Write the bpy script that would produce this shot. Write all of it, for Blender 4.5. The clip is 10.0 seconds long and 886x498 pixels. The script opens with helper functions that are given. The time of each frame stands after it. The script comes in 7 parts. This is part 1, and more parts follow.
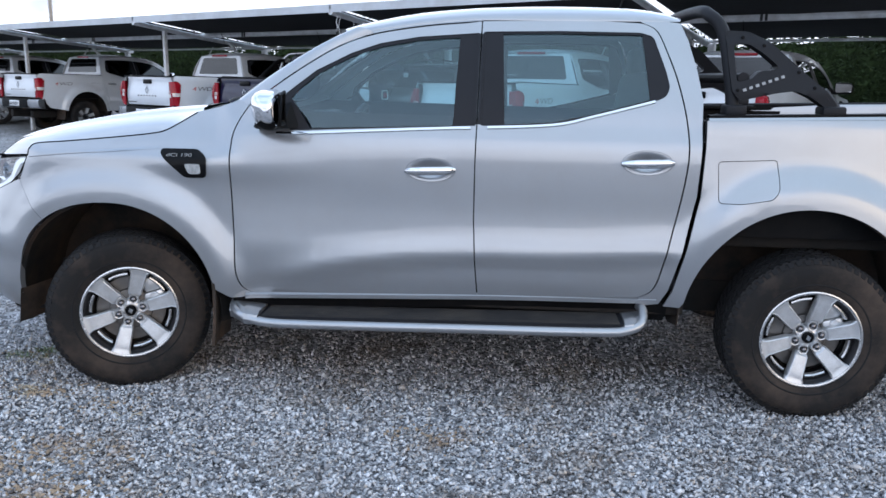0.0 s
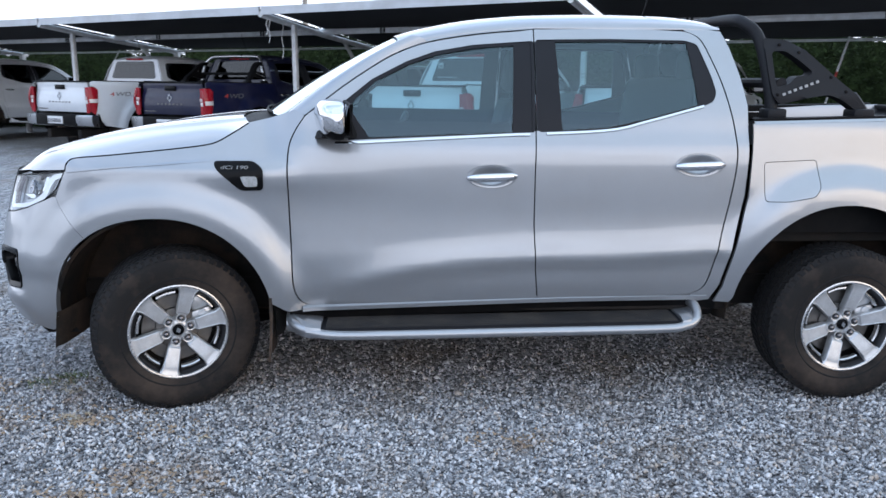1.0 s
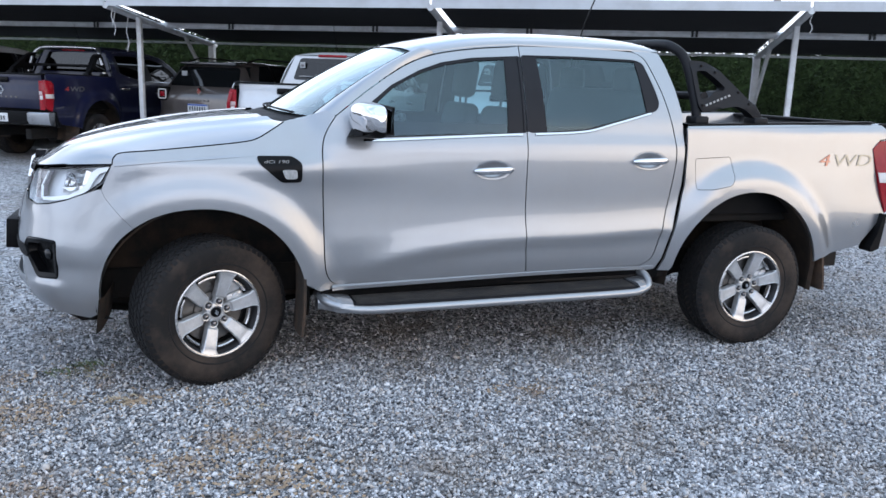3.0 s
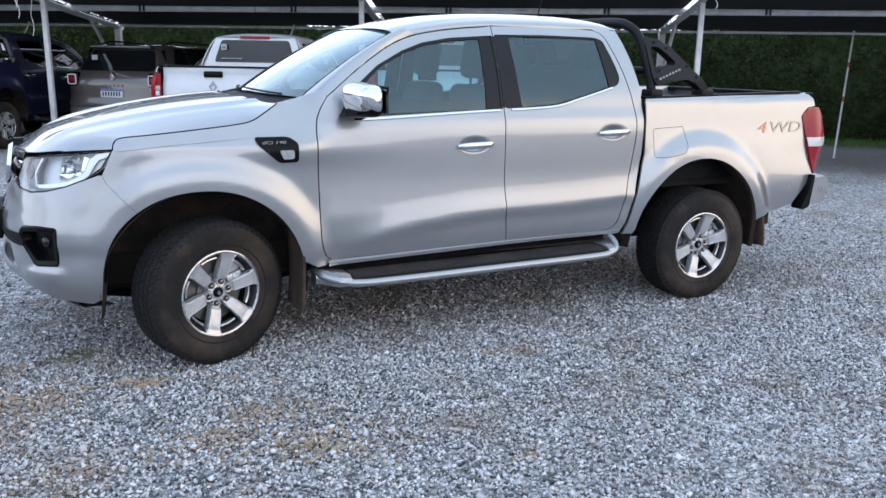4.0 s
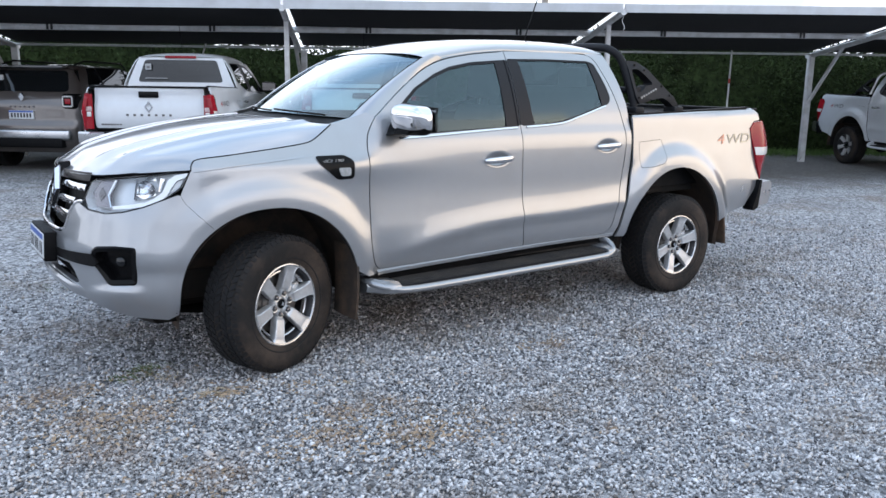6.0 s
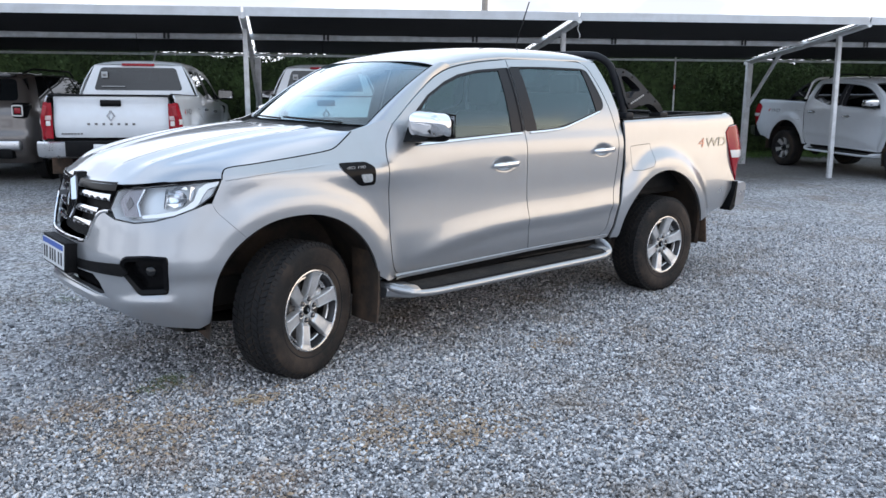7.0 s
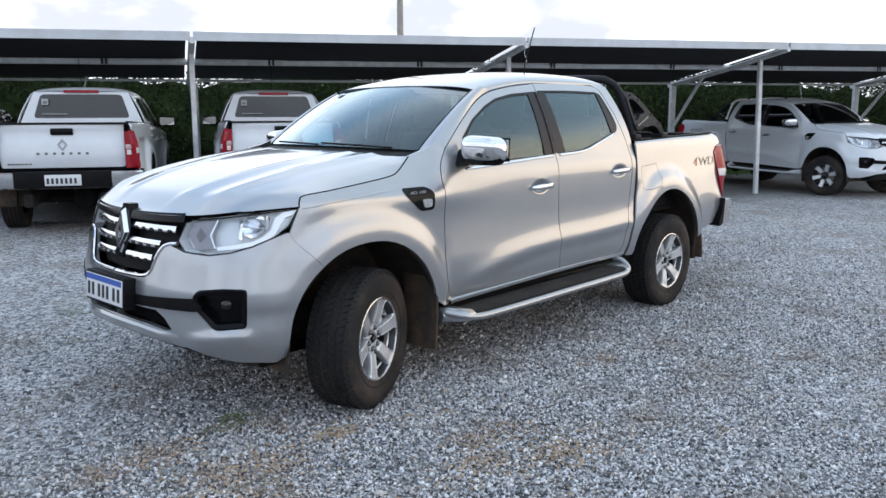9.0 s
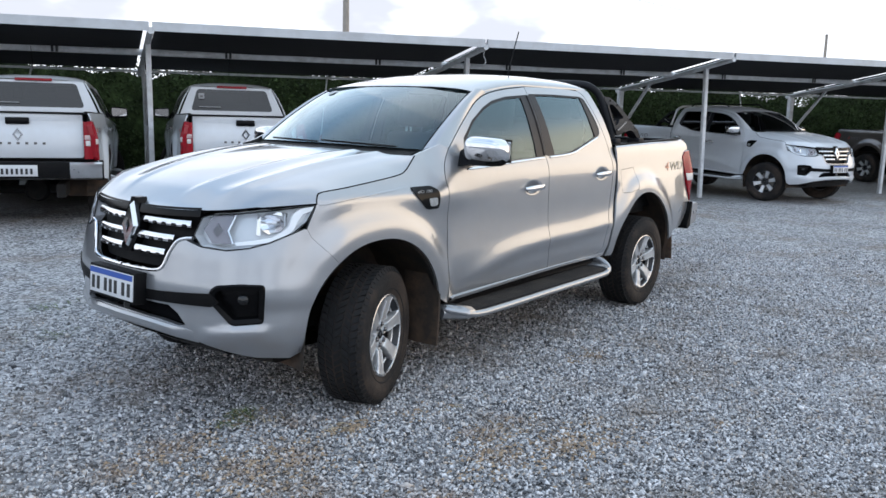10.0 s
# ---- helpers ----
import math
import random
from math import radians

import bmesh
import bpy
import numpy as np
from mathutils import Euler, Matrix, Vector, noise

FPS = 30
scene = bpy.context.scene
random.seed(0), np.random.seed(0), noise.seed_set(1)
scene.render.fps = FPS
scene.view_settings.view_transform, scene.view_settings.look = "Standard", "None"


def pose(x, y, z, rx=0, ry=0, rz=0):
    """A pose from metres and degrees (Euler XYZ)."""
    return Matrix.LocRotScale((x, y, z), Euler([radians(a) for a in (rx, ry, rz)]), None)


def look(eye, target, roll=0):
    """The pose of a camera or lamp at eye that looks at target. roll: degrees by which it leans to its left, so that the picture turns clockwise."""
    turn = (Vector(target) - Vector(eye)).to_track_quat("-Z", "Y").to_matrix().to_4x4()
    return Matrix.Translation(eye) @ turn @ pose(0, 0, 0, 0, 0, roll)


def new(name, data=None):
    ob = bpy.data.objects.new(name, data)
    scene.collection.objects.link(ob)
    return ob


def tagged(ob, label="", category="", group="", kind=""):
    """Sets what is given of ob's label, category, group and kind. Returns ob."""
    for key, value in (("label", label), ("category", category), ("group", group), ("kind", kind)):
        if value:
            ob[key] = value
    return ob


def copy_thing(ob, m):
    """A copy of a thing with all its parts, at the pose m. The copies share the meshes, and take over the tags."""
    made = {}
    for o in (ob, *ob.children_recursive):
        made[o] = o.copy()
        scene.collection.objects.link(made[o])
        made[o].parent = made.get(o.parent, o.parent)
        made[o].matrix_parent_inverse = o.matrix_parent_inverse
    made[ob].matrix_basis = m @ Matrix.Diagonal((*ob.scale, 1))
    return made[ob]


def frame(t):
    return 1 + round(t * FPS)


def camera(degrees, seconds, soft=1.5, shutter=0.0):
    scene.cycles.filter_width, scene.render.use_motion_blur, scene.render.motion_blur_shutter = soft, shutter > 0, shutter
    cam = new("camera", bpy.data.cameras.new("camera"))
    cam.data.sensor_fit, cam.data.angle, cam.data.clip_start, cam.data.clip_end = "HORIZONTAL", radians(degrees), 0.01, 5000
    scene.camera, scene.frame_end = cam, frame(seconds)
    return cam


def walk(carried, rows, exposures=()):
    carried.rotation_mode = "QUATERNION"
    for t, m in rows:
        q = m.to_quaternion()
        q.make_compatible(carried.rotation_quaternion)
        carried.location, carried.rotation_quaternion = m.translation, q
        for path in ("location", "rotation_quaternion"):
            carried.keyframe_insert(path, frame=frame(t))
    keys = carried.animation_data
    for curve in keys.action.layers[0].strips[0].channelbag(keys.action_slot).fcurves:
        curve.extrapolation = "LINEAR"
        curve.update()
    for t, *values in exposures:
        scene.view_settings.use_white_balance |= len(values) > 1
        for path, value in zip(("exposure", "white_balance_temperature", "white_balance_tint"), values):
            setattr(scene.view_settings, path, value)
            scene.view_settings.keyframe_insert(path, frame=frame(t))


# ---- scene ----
cam = camera(57.5, 10.0, shutter=0.25)
METRES, EYE, TILT, LEAN, TURN = 5.395, 1.486, 0.0, 0.0, 4.8
ROWS = [
    (0.0, 0.0, 0.0, 0.0, 0.18, -12.03, -0.83),
    (0.5, -0.0731, -0.0039, 0.0051, -3.74, -12.1, -0.66),
    (1.0, -0.1416, 0.0045, 0.0048, -7.61, -11.93, -0.35),
    (1.5, -0.216, 0.0002, 0.0076, -14.45, -11.53, 0.36),
    (2.0, -0.2717, -0.0176, 0.0113, -18.23, -11.3, 0.21),
    (2.5, -0.3153, -0.0421, 0.0109, -19.49, -11.65, -1.34),
    (4.0, -0.4606, -0.0494, 0.008, -29.77, -13.03, -0.97),
    (4.5, -0.5042, -0.0458, 0.009, -31.51, -14.35, -1.18),
    (5.0, -0.5618, -0.0216, 0.0102, -36.32, -12.68, -0.51),
    (5.5, -0.6017, -0.0155, 0.0121, -38.96, -11.37, -0.72),
    (6.0, -0.6447, -0.0092, 0.0121, -39.18, -11.8, -0.72),
    (7.5, -0.7573, 0.0551, 0.0122, -46.64, -11.08, -0.53),
    (8.0, -0.7854, 0.0693, 0.0161, -47.74, -11.21, -0.7),
    (8.5, -0.8094, 0.1134, 0.0122, -48.93, -10.26, -0.59),
    (9.0, -0.8337, 0.157, 0.0119, -51.31, -9.63, 0.07),
    (9.5, -0.862, 0.1791, 0.0099, -53.75, -9.71, -0.6),
    (10.0, -0.8902, 0.2064, 0.0136, -55.86, -9.69, -1.49),
]
walk(cam, [(t, pose(1.805, -4.45, EYE, TILT, LEAN, TURN) @ pose(METRES * x, METRES * y, METRES * z, 90 + pitch, roll, yaw)) for t, x, y, z, yaw, pitch, roll in ROWS],
     exposures=[(0.0, 0.86, 6230, 14), (2.5, 0.91, 6290, 14), (5.0, 0.94, 6490, 14), (7.5, 0.87, 6650, 13), (10.0, 0.73, 6710, 12)])


# ---------------------------------------------------------------- light
world = bpy.data.worlds.new("evening_sky")
scene.world = world
world.use_nodes = True
wn, wl = world.node_tree.nodes, world.node_tree.links
wn.clear()
w_out = wn.new("ShaderNodeOutputWorld")
w_bg = wn.new("ShaderNodeBackground")
w_sky = wn.new("ShaderNodeTexSky")
w_sky.sky_type, w_sky.sun_disc = "NISHITA", False
w_sky.sun_elevation, w_sky.sun_rotation = radians(7), radians(121)
w_sky.air_density, w_sky.dust_density, w_sky.ozone_density = 1.0, 3.0, 1.0
w_tc = wn.new("ShaderNodeTexCoord")
w_map = wn.new("ShaderNodeMapping")
w_map.inputs["Scale"].default_value = (1.0, 1.0, 3.0)
w_noise = wn.new("ShaderNodeTexNoise")
w_noise.inputs["Scale"].default_value, w_noise.inputs["Detail"].default_value = 1.5, 1.5
w_ramp = wn.new("ShaderNodeValToRGB")
w_ramp.color_ramp.elements[0].position, w_ramp.color_ramp.elements[1].position = 0.28, 0.68
w_bright = wn.new("ShaderNodeMixRGB")
w_bright.inputs[1].default_value, w_bright.inputs[2].default_value = (10.4, 12.2, 14.6, 1), (5.6, 8.0, 10.2, 1)
w_cloud = wn.new("ShaderNodeMixRGB")
w_cloud.inputs[1].default_value = (4.0, 6.6, 10.2, 1)
w_mix = wn.new("ShaderNodeMixRGB")
w_mix.inputs[0].default_value = 0.74
wl.new(w_tc.outputs["Generated"], w_map.inputs["Vector"])
wl.new(w_map.outputs["Vector"], w_noise.inputs["Vector"])
wl.new(w_noise.outputs["Fac"], w_ramp.inputs["Fac"])
wl.new(w_sky.outputs["Color"], w_mix.inputs[1])
w_sep = wn.new("ShaderNodeSeparateXYZ")
wl.new(w_tc.outputs["Generated"], w_sep.inputs["Vector"])
w_dot = wn.new("ShaderNodeVectorMath")
w_dot.operation = "DOT_PRODUCT"
w_dot.inputs[1].default_value = (0.82, -0.57, 0.0)
w_flat = wn.new("ShaderNodeCombineXYZ")
wl.new(w_sep.outputs["X"], w_flat.inputs["X"])
wl.new(w_sep.outputs["Y"], w_flat.inputs["Y"])
w_unit = wn.new("ShaderNodeVectorMath")
w_unit.operation = "NORMALIZE"
wl.new(w_flat.outputs["Vector"], w_unit.inputs[0])
wl.new(w_unit.outputs["Vector"], w_dot.inputs[0])
# the edge of the cloud sheet stands higher to one side of the glow
w_sep2 = wn.new("ShaderNodeSeparateXYZ")
wl.new(w_unit.outputs["Vector"], w_sep2.inputs["Vector"])
w_min = wn.new("ShaderNodeMath")
w_min.operation = "MINIMUM"
w_min.inputs[1].default_value = -0.50
wl.new(w_sep2.outputs["Y"], w_min.inputs[0])
w_edge = wn.new("ShaderNodeMath")
w_edge.operation = "MULTIPLY_ADD"
w_edge.inputs[1].default_value = 0.34
wl.new(w_min.outputs["Value"], w_edge.inputs[0])
wl.new(w_sep.outputs["Z"], w_edge.inputs[2])
w_low = wn.new("ShaderNodeMapRange")
w_low.interpolation_type = "SMOOTHSTEP"
for key, val in (("From Min", 0.12), ("From Max", 0.21), ("To Min", 1.0), ("To Max", 0.0)):
    w_low.inputs[key].default_value = val
wl.new(w_edge.outputs["Value"], w_low.inputs["Value"])
w_side = wn.new("ShaderNodeMapRange")
w_side.interpolation_type = "SMOOTHSTEP"
for key, val in (("From Min", 0.80), ("From Max", 0.99), ("To Min", 0.0), ("To Max", 0.9)):
    w_side.inputs[key].default_value = val
wl.new(w_dot.outputs["Value"], w_side.inputs["Value"])
wl.new(w_side.outputs["Result"], w_bright.inputs[0])
wl.new(w_ramp.outputs["Color"], w_cloud.inputs[0])
wl.new(w_bright.outputs["Color"], w_cloud.inputs[2])
wl.new(w_cloud.outputs["Color"], w_mix.inputs[2])
w_mul = wn.new("ShaderNodeMath")
w_mul.operation = "MULTIPLY"
wl.new(w_low.outputs["Result"], w_mul.inputs[0])
wl.new(w_side.outputs["Result"], w_mul.inputs[1])
w_warm = wn.new("ShaderNodeMixRGB")
w_warm.inputs[2].default_value = (14.8, 12.7, 10.2, 1)
wl.new(w_mul.outputs["Value"], w_warm.inputs[0])
w_band = wn.new("ShaderNodeMapRange")
w_band.interpolation_type = "SMOOTHSTEP"
for key, val in (("From Min", 0.12), ("From Max", 0.55), ("To Min", 0.7), ("To Max", 0.0)):
    w_band.inputs[key].default_value = val
wl.new(w_sep.outputs["Z"], w_band.inputs["Value"])
w_haze = wn.new("ShaderNodeMixRGB")
w_haze.inputs[2].default_value = (10.8, 11.4, 12.2, 1)
wl.new(w_band.outputs["Result"], w_haze.inputs[0])
wl.new(w_mix.outputs["Color"], w_haze.inputs[1])
# grey cloud patches low over the horizon
w_map2 = wn.new("ShaderNodeMapping")
w_map2.inputs["Scale"].default_value = (1.0, 1.0, 2.2)
w_map2.inputs["Location"].default_value = (0.35, 0.0, 0.1)
w_noise2 = wn.new("ShaderNodeTexNoise")
w_noise2.inputs["Scale"].default_value, w_noise2.inputs["Detail"].default_value = 6.0, 4.0
w_patch = wn.new("ShaderNodeMapRange")
w_patch.interpolation_type = "SMOOTHSTEP"
for key, val in (("From Min", 0.46), ("From Max", 0.63), ("To Min", 0.0), ("To Max", 1.3)):
    w_patch.inputs[key].default_value = val
w_grey = wn.new("ShaderNodeMixRGB")
w_grey.inputs[2].default_value = (4.5, 4.9, 5.7, 1)
wl.new(w_tc.outputs["Generated"], w_map2.inputs["Vector"])
wl.new(w_map2.outputs["Vector"], w_noise2.inputs["Vector"])
wl.new(w_noise2.outputs["Fac"], w_patch.inputs["Value"])
w_lowpatch = wn.new("ShaderNodeMath")
w_lowpatch.operation = "MULTIPLY"
wl.new(w_patch.outputs["Result"], w_lowpatch.inputs[0])
wl.new(w_band.outputs["Result"], w_lowpatch.inputs[1])
wl.new(w_lowpatch.outputs["Value"], w_grey.inputs[0])
wl.new(w_haze.outputs["Color"], w_grey.inputs[1])
wl.new(w_grey.outputs["Color"], w_warm.inputs[1])
# the dark blue-grey cloud sheet above the glow
w_sheet = []
for source, lo, hi in ((w_dot.outputs["Value"], -0.10, 0.60), (w_edge.outputs["Value"], 0.165, 0.285)):
    node = wn.new("ShaderNodeMapRange")
    node.interpolation_type = "SMOOTHSTEP"
    for key, val in (("From Min", lo), ("From Max", hi), ("To Min", 0.0), ("To Max", 0.9)):
        node.inputs[key].default_value = val
    wl.new(source, node.inputs["Value"])
    w_sheet.append(node)
w_both = wn.new("ShaderNodeMath")
w_both.operation = "MULTIPLY"
wl.new(w_sheet[0].outputs["Result"], w_both.inputs[0])
wl.new(w_sheet[1].outputs["Result"], w_both.inputs[1])
w_dark = wn.new("ShaderNodeMixRGB")
w_dark.inputs[2].default_value = (4.4, 6.4, 8.2, 1)
wl.new(w_both.outputs["Value"], w_dark.inputs[0])
wl.new(w_warm.outputs["Color"], w_dark.inputs[1])
wl.new(w_dark.outputs["Color"], w_bg.inputs["Color"])
w_bg.inputs["Strength"].default_value = 0.10
wl.new(w_bg.outputs["Background"], w_out.inputs["Surface"])

sun = new("sun", bpy.data.lights.new("sun", "SUN"))
sun.data.energy, sun.data.angle, sun.data.color = 0.5, radians(150), (1.0, 0.84, 0.68)
sun.matrix_world = look((50, -24, 16), (0, 0, 0))

# ---------------------------------------------------------------- materials


def mat(name, colour, rough=0.5, metal=0.0, vary=0.12, scale=8.0, bump=0.0, bump_scale=60.0, coat=0.0, fine=0.0, fine_scale=300.0,
        spec=0.5, dirt=None, dirt_amount=0.0, dirt_scale=3.0, per_object=0.0):
    m = bpy.data.materials.new(name)
    m.use_nodes = True
    nodes, links = m.node_tree.nodes, m.node_tree.links
    b = nodes["Principled BSDF"]
    b.inputs["Metallic"].default_value = metal
    b.inputs["Coat Weight"].default_value = coat
    b.inputs["Coat Roughness"].default_value, b.inputs["Coat IOR"].default_value = 0.025, 1.6
    b.inputs["Specular IOR Level"].default_value = spec
    tc = nodes.new("ShaderNodeTexCoord")
    n1 = nodes.new("ShaderNodeTexNoise")
    n1.inputs["Scale"].default_value, n1.inputs["Detail"].default_value = scale, 6
    links.new(tc.outputs["Object"], n1.inputs["Vector"])
    mul = nodes.new("ShaderNodeMapRange")
    mul.inputs["From Min"].default_value, mul.inputs["From Max"].default_value = 0.25, 0.75
    mul.inputs["To Min"].default_value, mul.inputs["To Max"].default_value = 1 - vary, 1 + vary
    links.new(n1.outputs["Fac"], mul.inputs["Value"])
    hsv = nodes.new("ShaderNodeHueSaturation")
    hsv.inputs["Color"].default_value = (*colour, 1)
    links.new(mul.outputs["Result"], hsv.inputs["Value"])
    col = hsv.outputs["Color"]
    if fine:
        n2 = nodes.new("ShaderNodeTexNoise")
        n2.inputs["Scale"].default_value, n2.inputs["Detail"].default_value = fine_scale, 2
        links.new(tc.outputs["Object"], n2.inputs["Vector"])
        mr = nodes.new("ShaderNodeMapRange")
        mr.inputs["From Min"].default_value, mr.inputs["From Max"].default_value = 0.3, 0.7
        mr.inputs["To Min"].default_value, mr.inputs["To Max"].default_value = 1 - fine, 1 + fine
        links.new(n2.outputs["Fac"], mr.inputs["Value"])
        h2 = nodes.new("ShaderNodeHueSaturation")
        links.new(col, h2.inputs["Color"])
        links.new(mr.outputs["Result"], h2.inputs["Value"])
        col = h2.outputs["Color"]
    if per_object:
        info = nodes.new("ShaderNodeObjectInfo")
        mr = nodes.new("ShaderNodeMapRange")
        mr.inputs["To Min"].default_value, mr.inputs["To Max"].default_value = 1 - per_object, 1 + per_object
        links.new(info.outputs["Random"], mr.inputs["Value"])
        h2 = nodes.new("ShaderNodeHueSaturation")
        links.new(col, h2.inputs["Color"])
        links.new(mr.outputs["Result"], h2.inputs["Value"])
        col = h2.outputs["Color"]
    rough_in = None
    if dirt is not None:
        n3 = nodes.new("ShaderNodeTexNoise")
        n3.inputs["Scale"].default_value, n3.inputs["Detail"].default_value, n3.inputs["Roughness"].default_value = dirt_scale, 9, 0.65
        links.new(tc.outputs["Object"], n3.inputs["Vector"])
        mr = nodes.new("ShaderNodeMapRange")
        mr.inputs["From Min"].default_value, mr.inputs["From Max"].default_value = 0.42, 0.70
        mr.inputs["To Min"].default_value, mr.inputs["To Max"].default_value = 0.0, dirt_amount
        links.new(n3.outputs["Fac"], mr.inputs["Value"])
        mx = nodes.new("ShaderNodeMixRGB")
        links.new(mr.outputs["Result"], mx.inputs[0])
        links.new(col, mx.inputs[1])
        mx.inputs[2].default_value = (*dirt, 1)
        col = mx.outputs["Color"]
    links.new(col, b.inputs["Base Color"])
    rr = nodes.new("ShaderNodeMapRange")
    rr.inputs["To Min"].default_value, rr.inputs["To Max"].default_value = max(0.02, rough * 0.85), min(1, rough * 1.18)
    links.new(n1.outputs["Fac"], rr.inputs["Value"])
    links.new(rr.outputs["Result"], b.inputs["Roughness"])
    if bump:
        n4 = nodes.new("ShaderNodeTexNoise")
        n4.inputs["Scale"].default_value, n4.inputs["Detail"].default_value = bump_scale, 4
        links.new(tc.outputs["Object"], n4.inputs["Vector"])
        bp = nodes.new("ShaderNodeBump")
        bp.inputs["Strength"].default_value, bp.inputs["Distance"].default_value = bump, 0.01
        links.new(n4.outputs["Fac"], bp.inputs["Height"])
        links.new(bp.outputs["Normal"], b.inputs["Normal"])
    return m


def glass(name, tint, rough=0.0, weight=1.0, film=(1, 1, 1)):
    m = bpy.data.materials.new(name)
    m.use_nodes = True
    nodes, links = m.node_tree.nodes, m.node_tree.links
    nodes.remove(nodes["Principled BSDF"])
    out = nodes["Material Output"]
    tr, gl, mx, fr = (nodes.new("ShaderNode" + k) for k in ("BsdfTransparent", "BsdfGlossy", "MixShader", "LayerWeight"))
    tr.inputs["Color"].default_value = (*tint, 1)
    gl.inputs["Roughness"].default_value = rough
    gl.inputs["Color"].default_value = (*film, 1)
    # the gloss of a thin pane, the same from both of its sides
    fr.inputs["Blend"].default_value = 0.5
    steep, rise = nodes.new("ShaderNodeMath"), nodes.new("ShaderNodeMath")
    steep.operation, rise.operation = "POWER", "MULTIPLY_ADD"
    steep.inputs[1].default_value, rise.inputs[1].default_value, rise.inputs[2].default_value = 5.0, 0.957, 0.043
    links.new(fr.outputs["Facing"], steep.inputs[0])
    links.new(steep.outputs["Value"], rise.inputs[0])
    mm = nodes.new("ShaderNodeMath")
    mm.operation, mm.use_clamp = "MULTIPLY", True
    mm.inputs[1].default_value = weight
    links.new(rise.outputs["Value"], mm.inputs[0])
    links.new(mm.outputs["Value"], mx.inputs["Fac"])
    links.new(tr.outputs["BSDF"], mx.inputs[1])
    links.new(gl.outputs["BSDF"], mx.inputs[2])
    links.new(mx.outputs["Shader"], out.inputs["Surface"])
    return m


DUST = (0.24, 0.20, 0.15)
SILVER = mat("silver_paint", (0.330, 0.343, 0.362), 0.29, 0.70, 0.02, 2.0, 0.0, coat=1.0, fine=0.06, fine_scale=900, dirt=DUST, dirt_amount=0.10, dirt_scale=5)
WHITE = mat("white_paint", (0.595, 0.62, 0.65), 0.3, 0.0, 0.03, 2.0, coat=0.8, dirt=DUST, dirt_amount=0.12, dirt_scale=4)
NAVY = mat("navy_paint", (0.0035, 0.0055, 0.029), 0.35, 0.0, 0.05, 2.0, coat=0.35, spec=0.3, dirt=DUST, dirt_amount=0.05, dirt_scale=4)
BROWN = mat("brown_paint", (0.100, 0.085, 0.079), 0.3, 0.5, 0.05, 2.0, coat=1.0, dirt=DUST, dirt_amount=0.08, dirt_scale=4)
BLACKPAINT = mat("black_paint", (0.012, 0.012, 0.014), 0.25, 0.0, 0.1, 3.0, coat=1.0)
CHROME = mat("chrome", (0.71, 0.71, 0.72), 0.07, 1.0, 0.02, 9.0)
RIMALLOY = mat("brushed_rim_alloy", (0.60, 0.61, 0.62), 0.26, 0.9, 0.08, 20.0, dirt=(0.16, 0.12, 0.09), dirt_amount=0.45, dirt_scale=14)
DISCSTEEL = mat("dull_disc_steel", (0.16, 0.155, 0.15), 0.42, 0.8, 0.15, 20.0, dirt=(0.12, 0.08, 0.05), dirt_amount=0.5, dirt_scale=9)
NUTSTEEL = mat("dark_nut_steel", (0.17, 0.17, 0.18), 0.26, 1.0, 0.1, 20.0)
ALLOY = mat("machined_alloy", (0.64, 0.65, 0.665), 0.36, 0.65, 0.05, 20.0, fine=0.05, fine_scale=200, dirt=(0.10, 0.08, 0.06), dirt_amount=0.25, dirt_scale=14)
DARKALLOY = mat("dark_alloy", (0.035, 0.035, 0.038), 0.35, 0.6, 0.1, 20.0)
PLASTIC = mat("black_plastic", (0.0045, 0.0047, 0.0055), 0.55, 0.0, 0.12, 10.0, 0.15, 900.0, spec=0.11, dirt=DUST, dirt_amount=0.018, dirt_scale=12)
BARBLACK = mat("black_powder_coat", (0.012, 0.0125, 0.015), 0.55, 0.0, 0.12, 10.0, 0.1, 700.0, spec=0.2)
DARKPANE = mat("blackened_glass", (0.006, 0.007, 0.008), 0.04, 0.0, 0.05, 10.0)
GLOSSBLACK = mat("gloss_black_trim", (0.003, 0.003, 0.0035), 0.22, 0.0, 0.1, 10.0, spec=0.13)
PILLAR = mat("matt_black_pillar_film", (0.010, 0.010, 0.013), 0.34, 0.0, 0.1, 10.0, spec=0.22)
RUBBER = mat("tyre_rubber", (0.010, 0.010, 0.011), 0.8, 0.0, 0.15, 12.0, 0.3, 300.0, spec=0.3, dirt=(0.085, 0.070, 0.060), dirt_amount=0.10, dirt_scale=4)
DUSTYRUBBER = mat("dusty_tyre_rubber", (0.012, 0.011, 0.011), 0.85, 0.0, 0.15, 12.0, 0.3, 300.0, spec=0.3, dirt=(0.130, 0.092, 0.068), dirt_amount=0.54, dirt_scale=3)
FLAP = mat("dusty_rubber_flap", (0.026, 0.019, 0.014), 0.85, 0.0, 0.25, 9.0, 0.2, 200.0, dirt=(0.14, 0.080, 0.048), dirt_amount=0.7, dirt_scale=5)
LINERMUD = mat("muddy_arch_liner", (0.005, 0.005, 0.005), 0.9, 0.0, 0.3, 9.0, dirt=(0.14, 0.080, 0.046), dirt_amount=0.40, dirt_scale=3.2)
UNDER = mat("underbody", (0.004, 0.004, 0.004), 0.9, 0.0, 0.3, 9.0, dirt=(0.11, 0.065, 0.038), dirt_amount=0.14, dirt_scale=4)
SEAM = mat("panel_gap_rubber", (0.004, 0.004, 0.005), 0.9, spec=0.05)
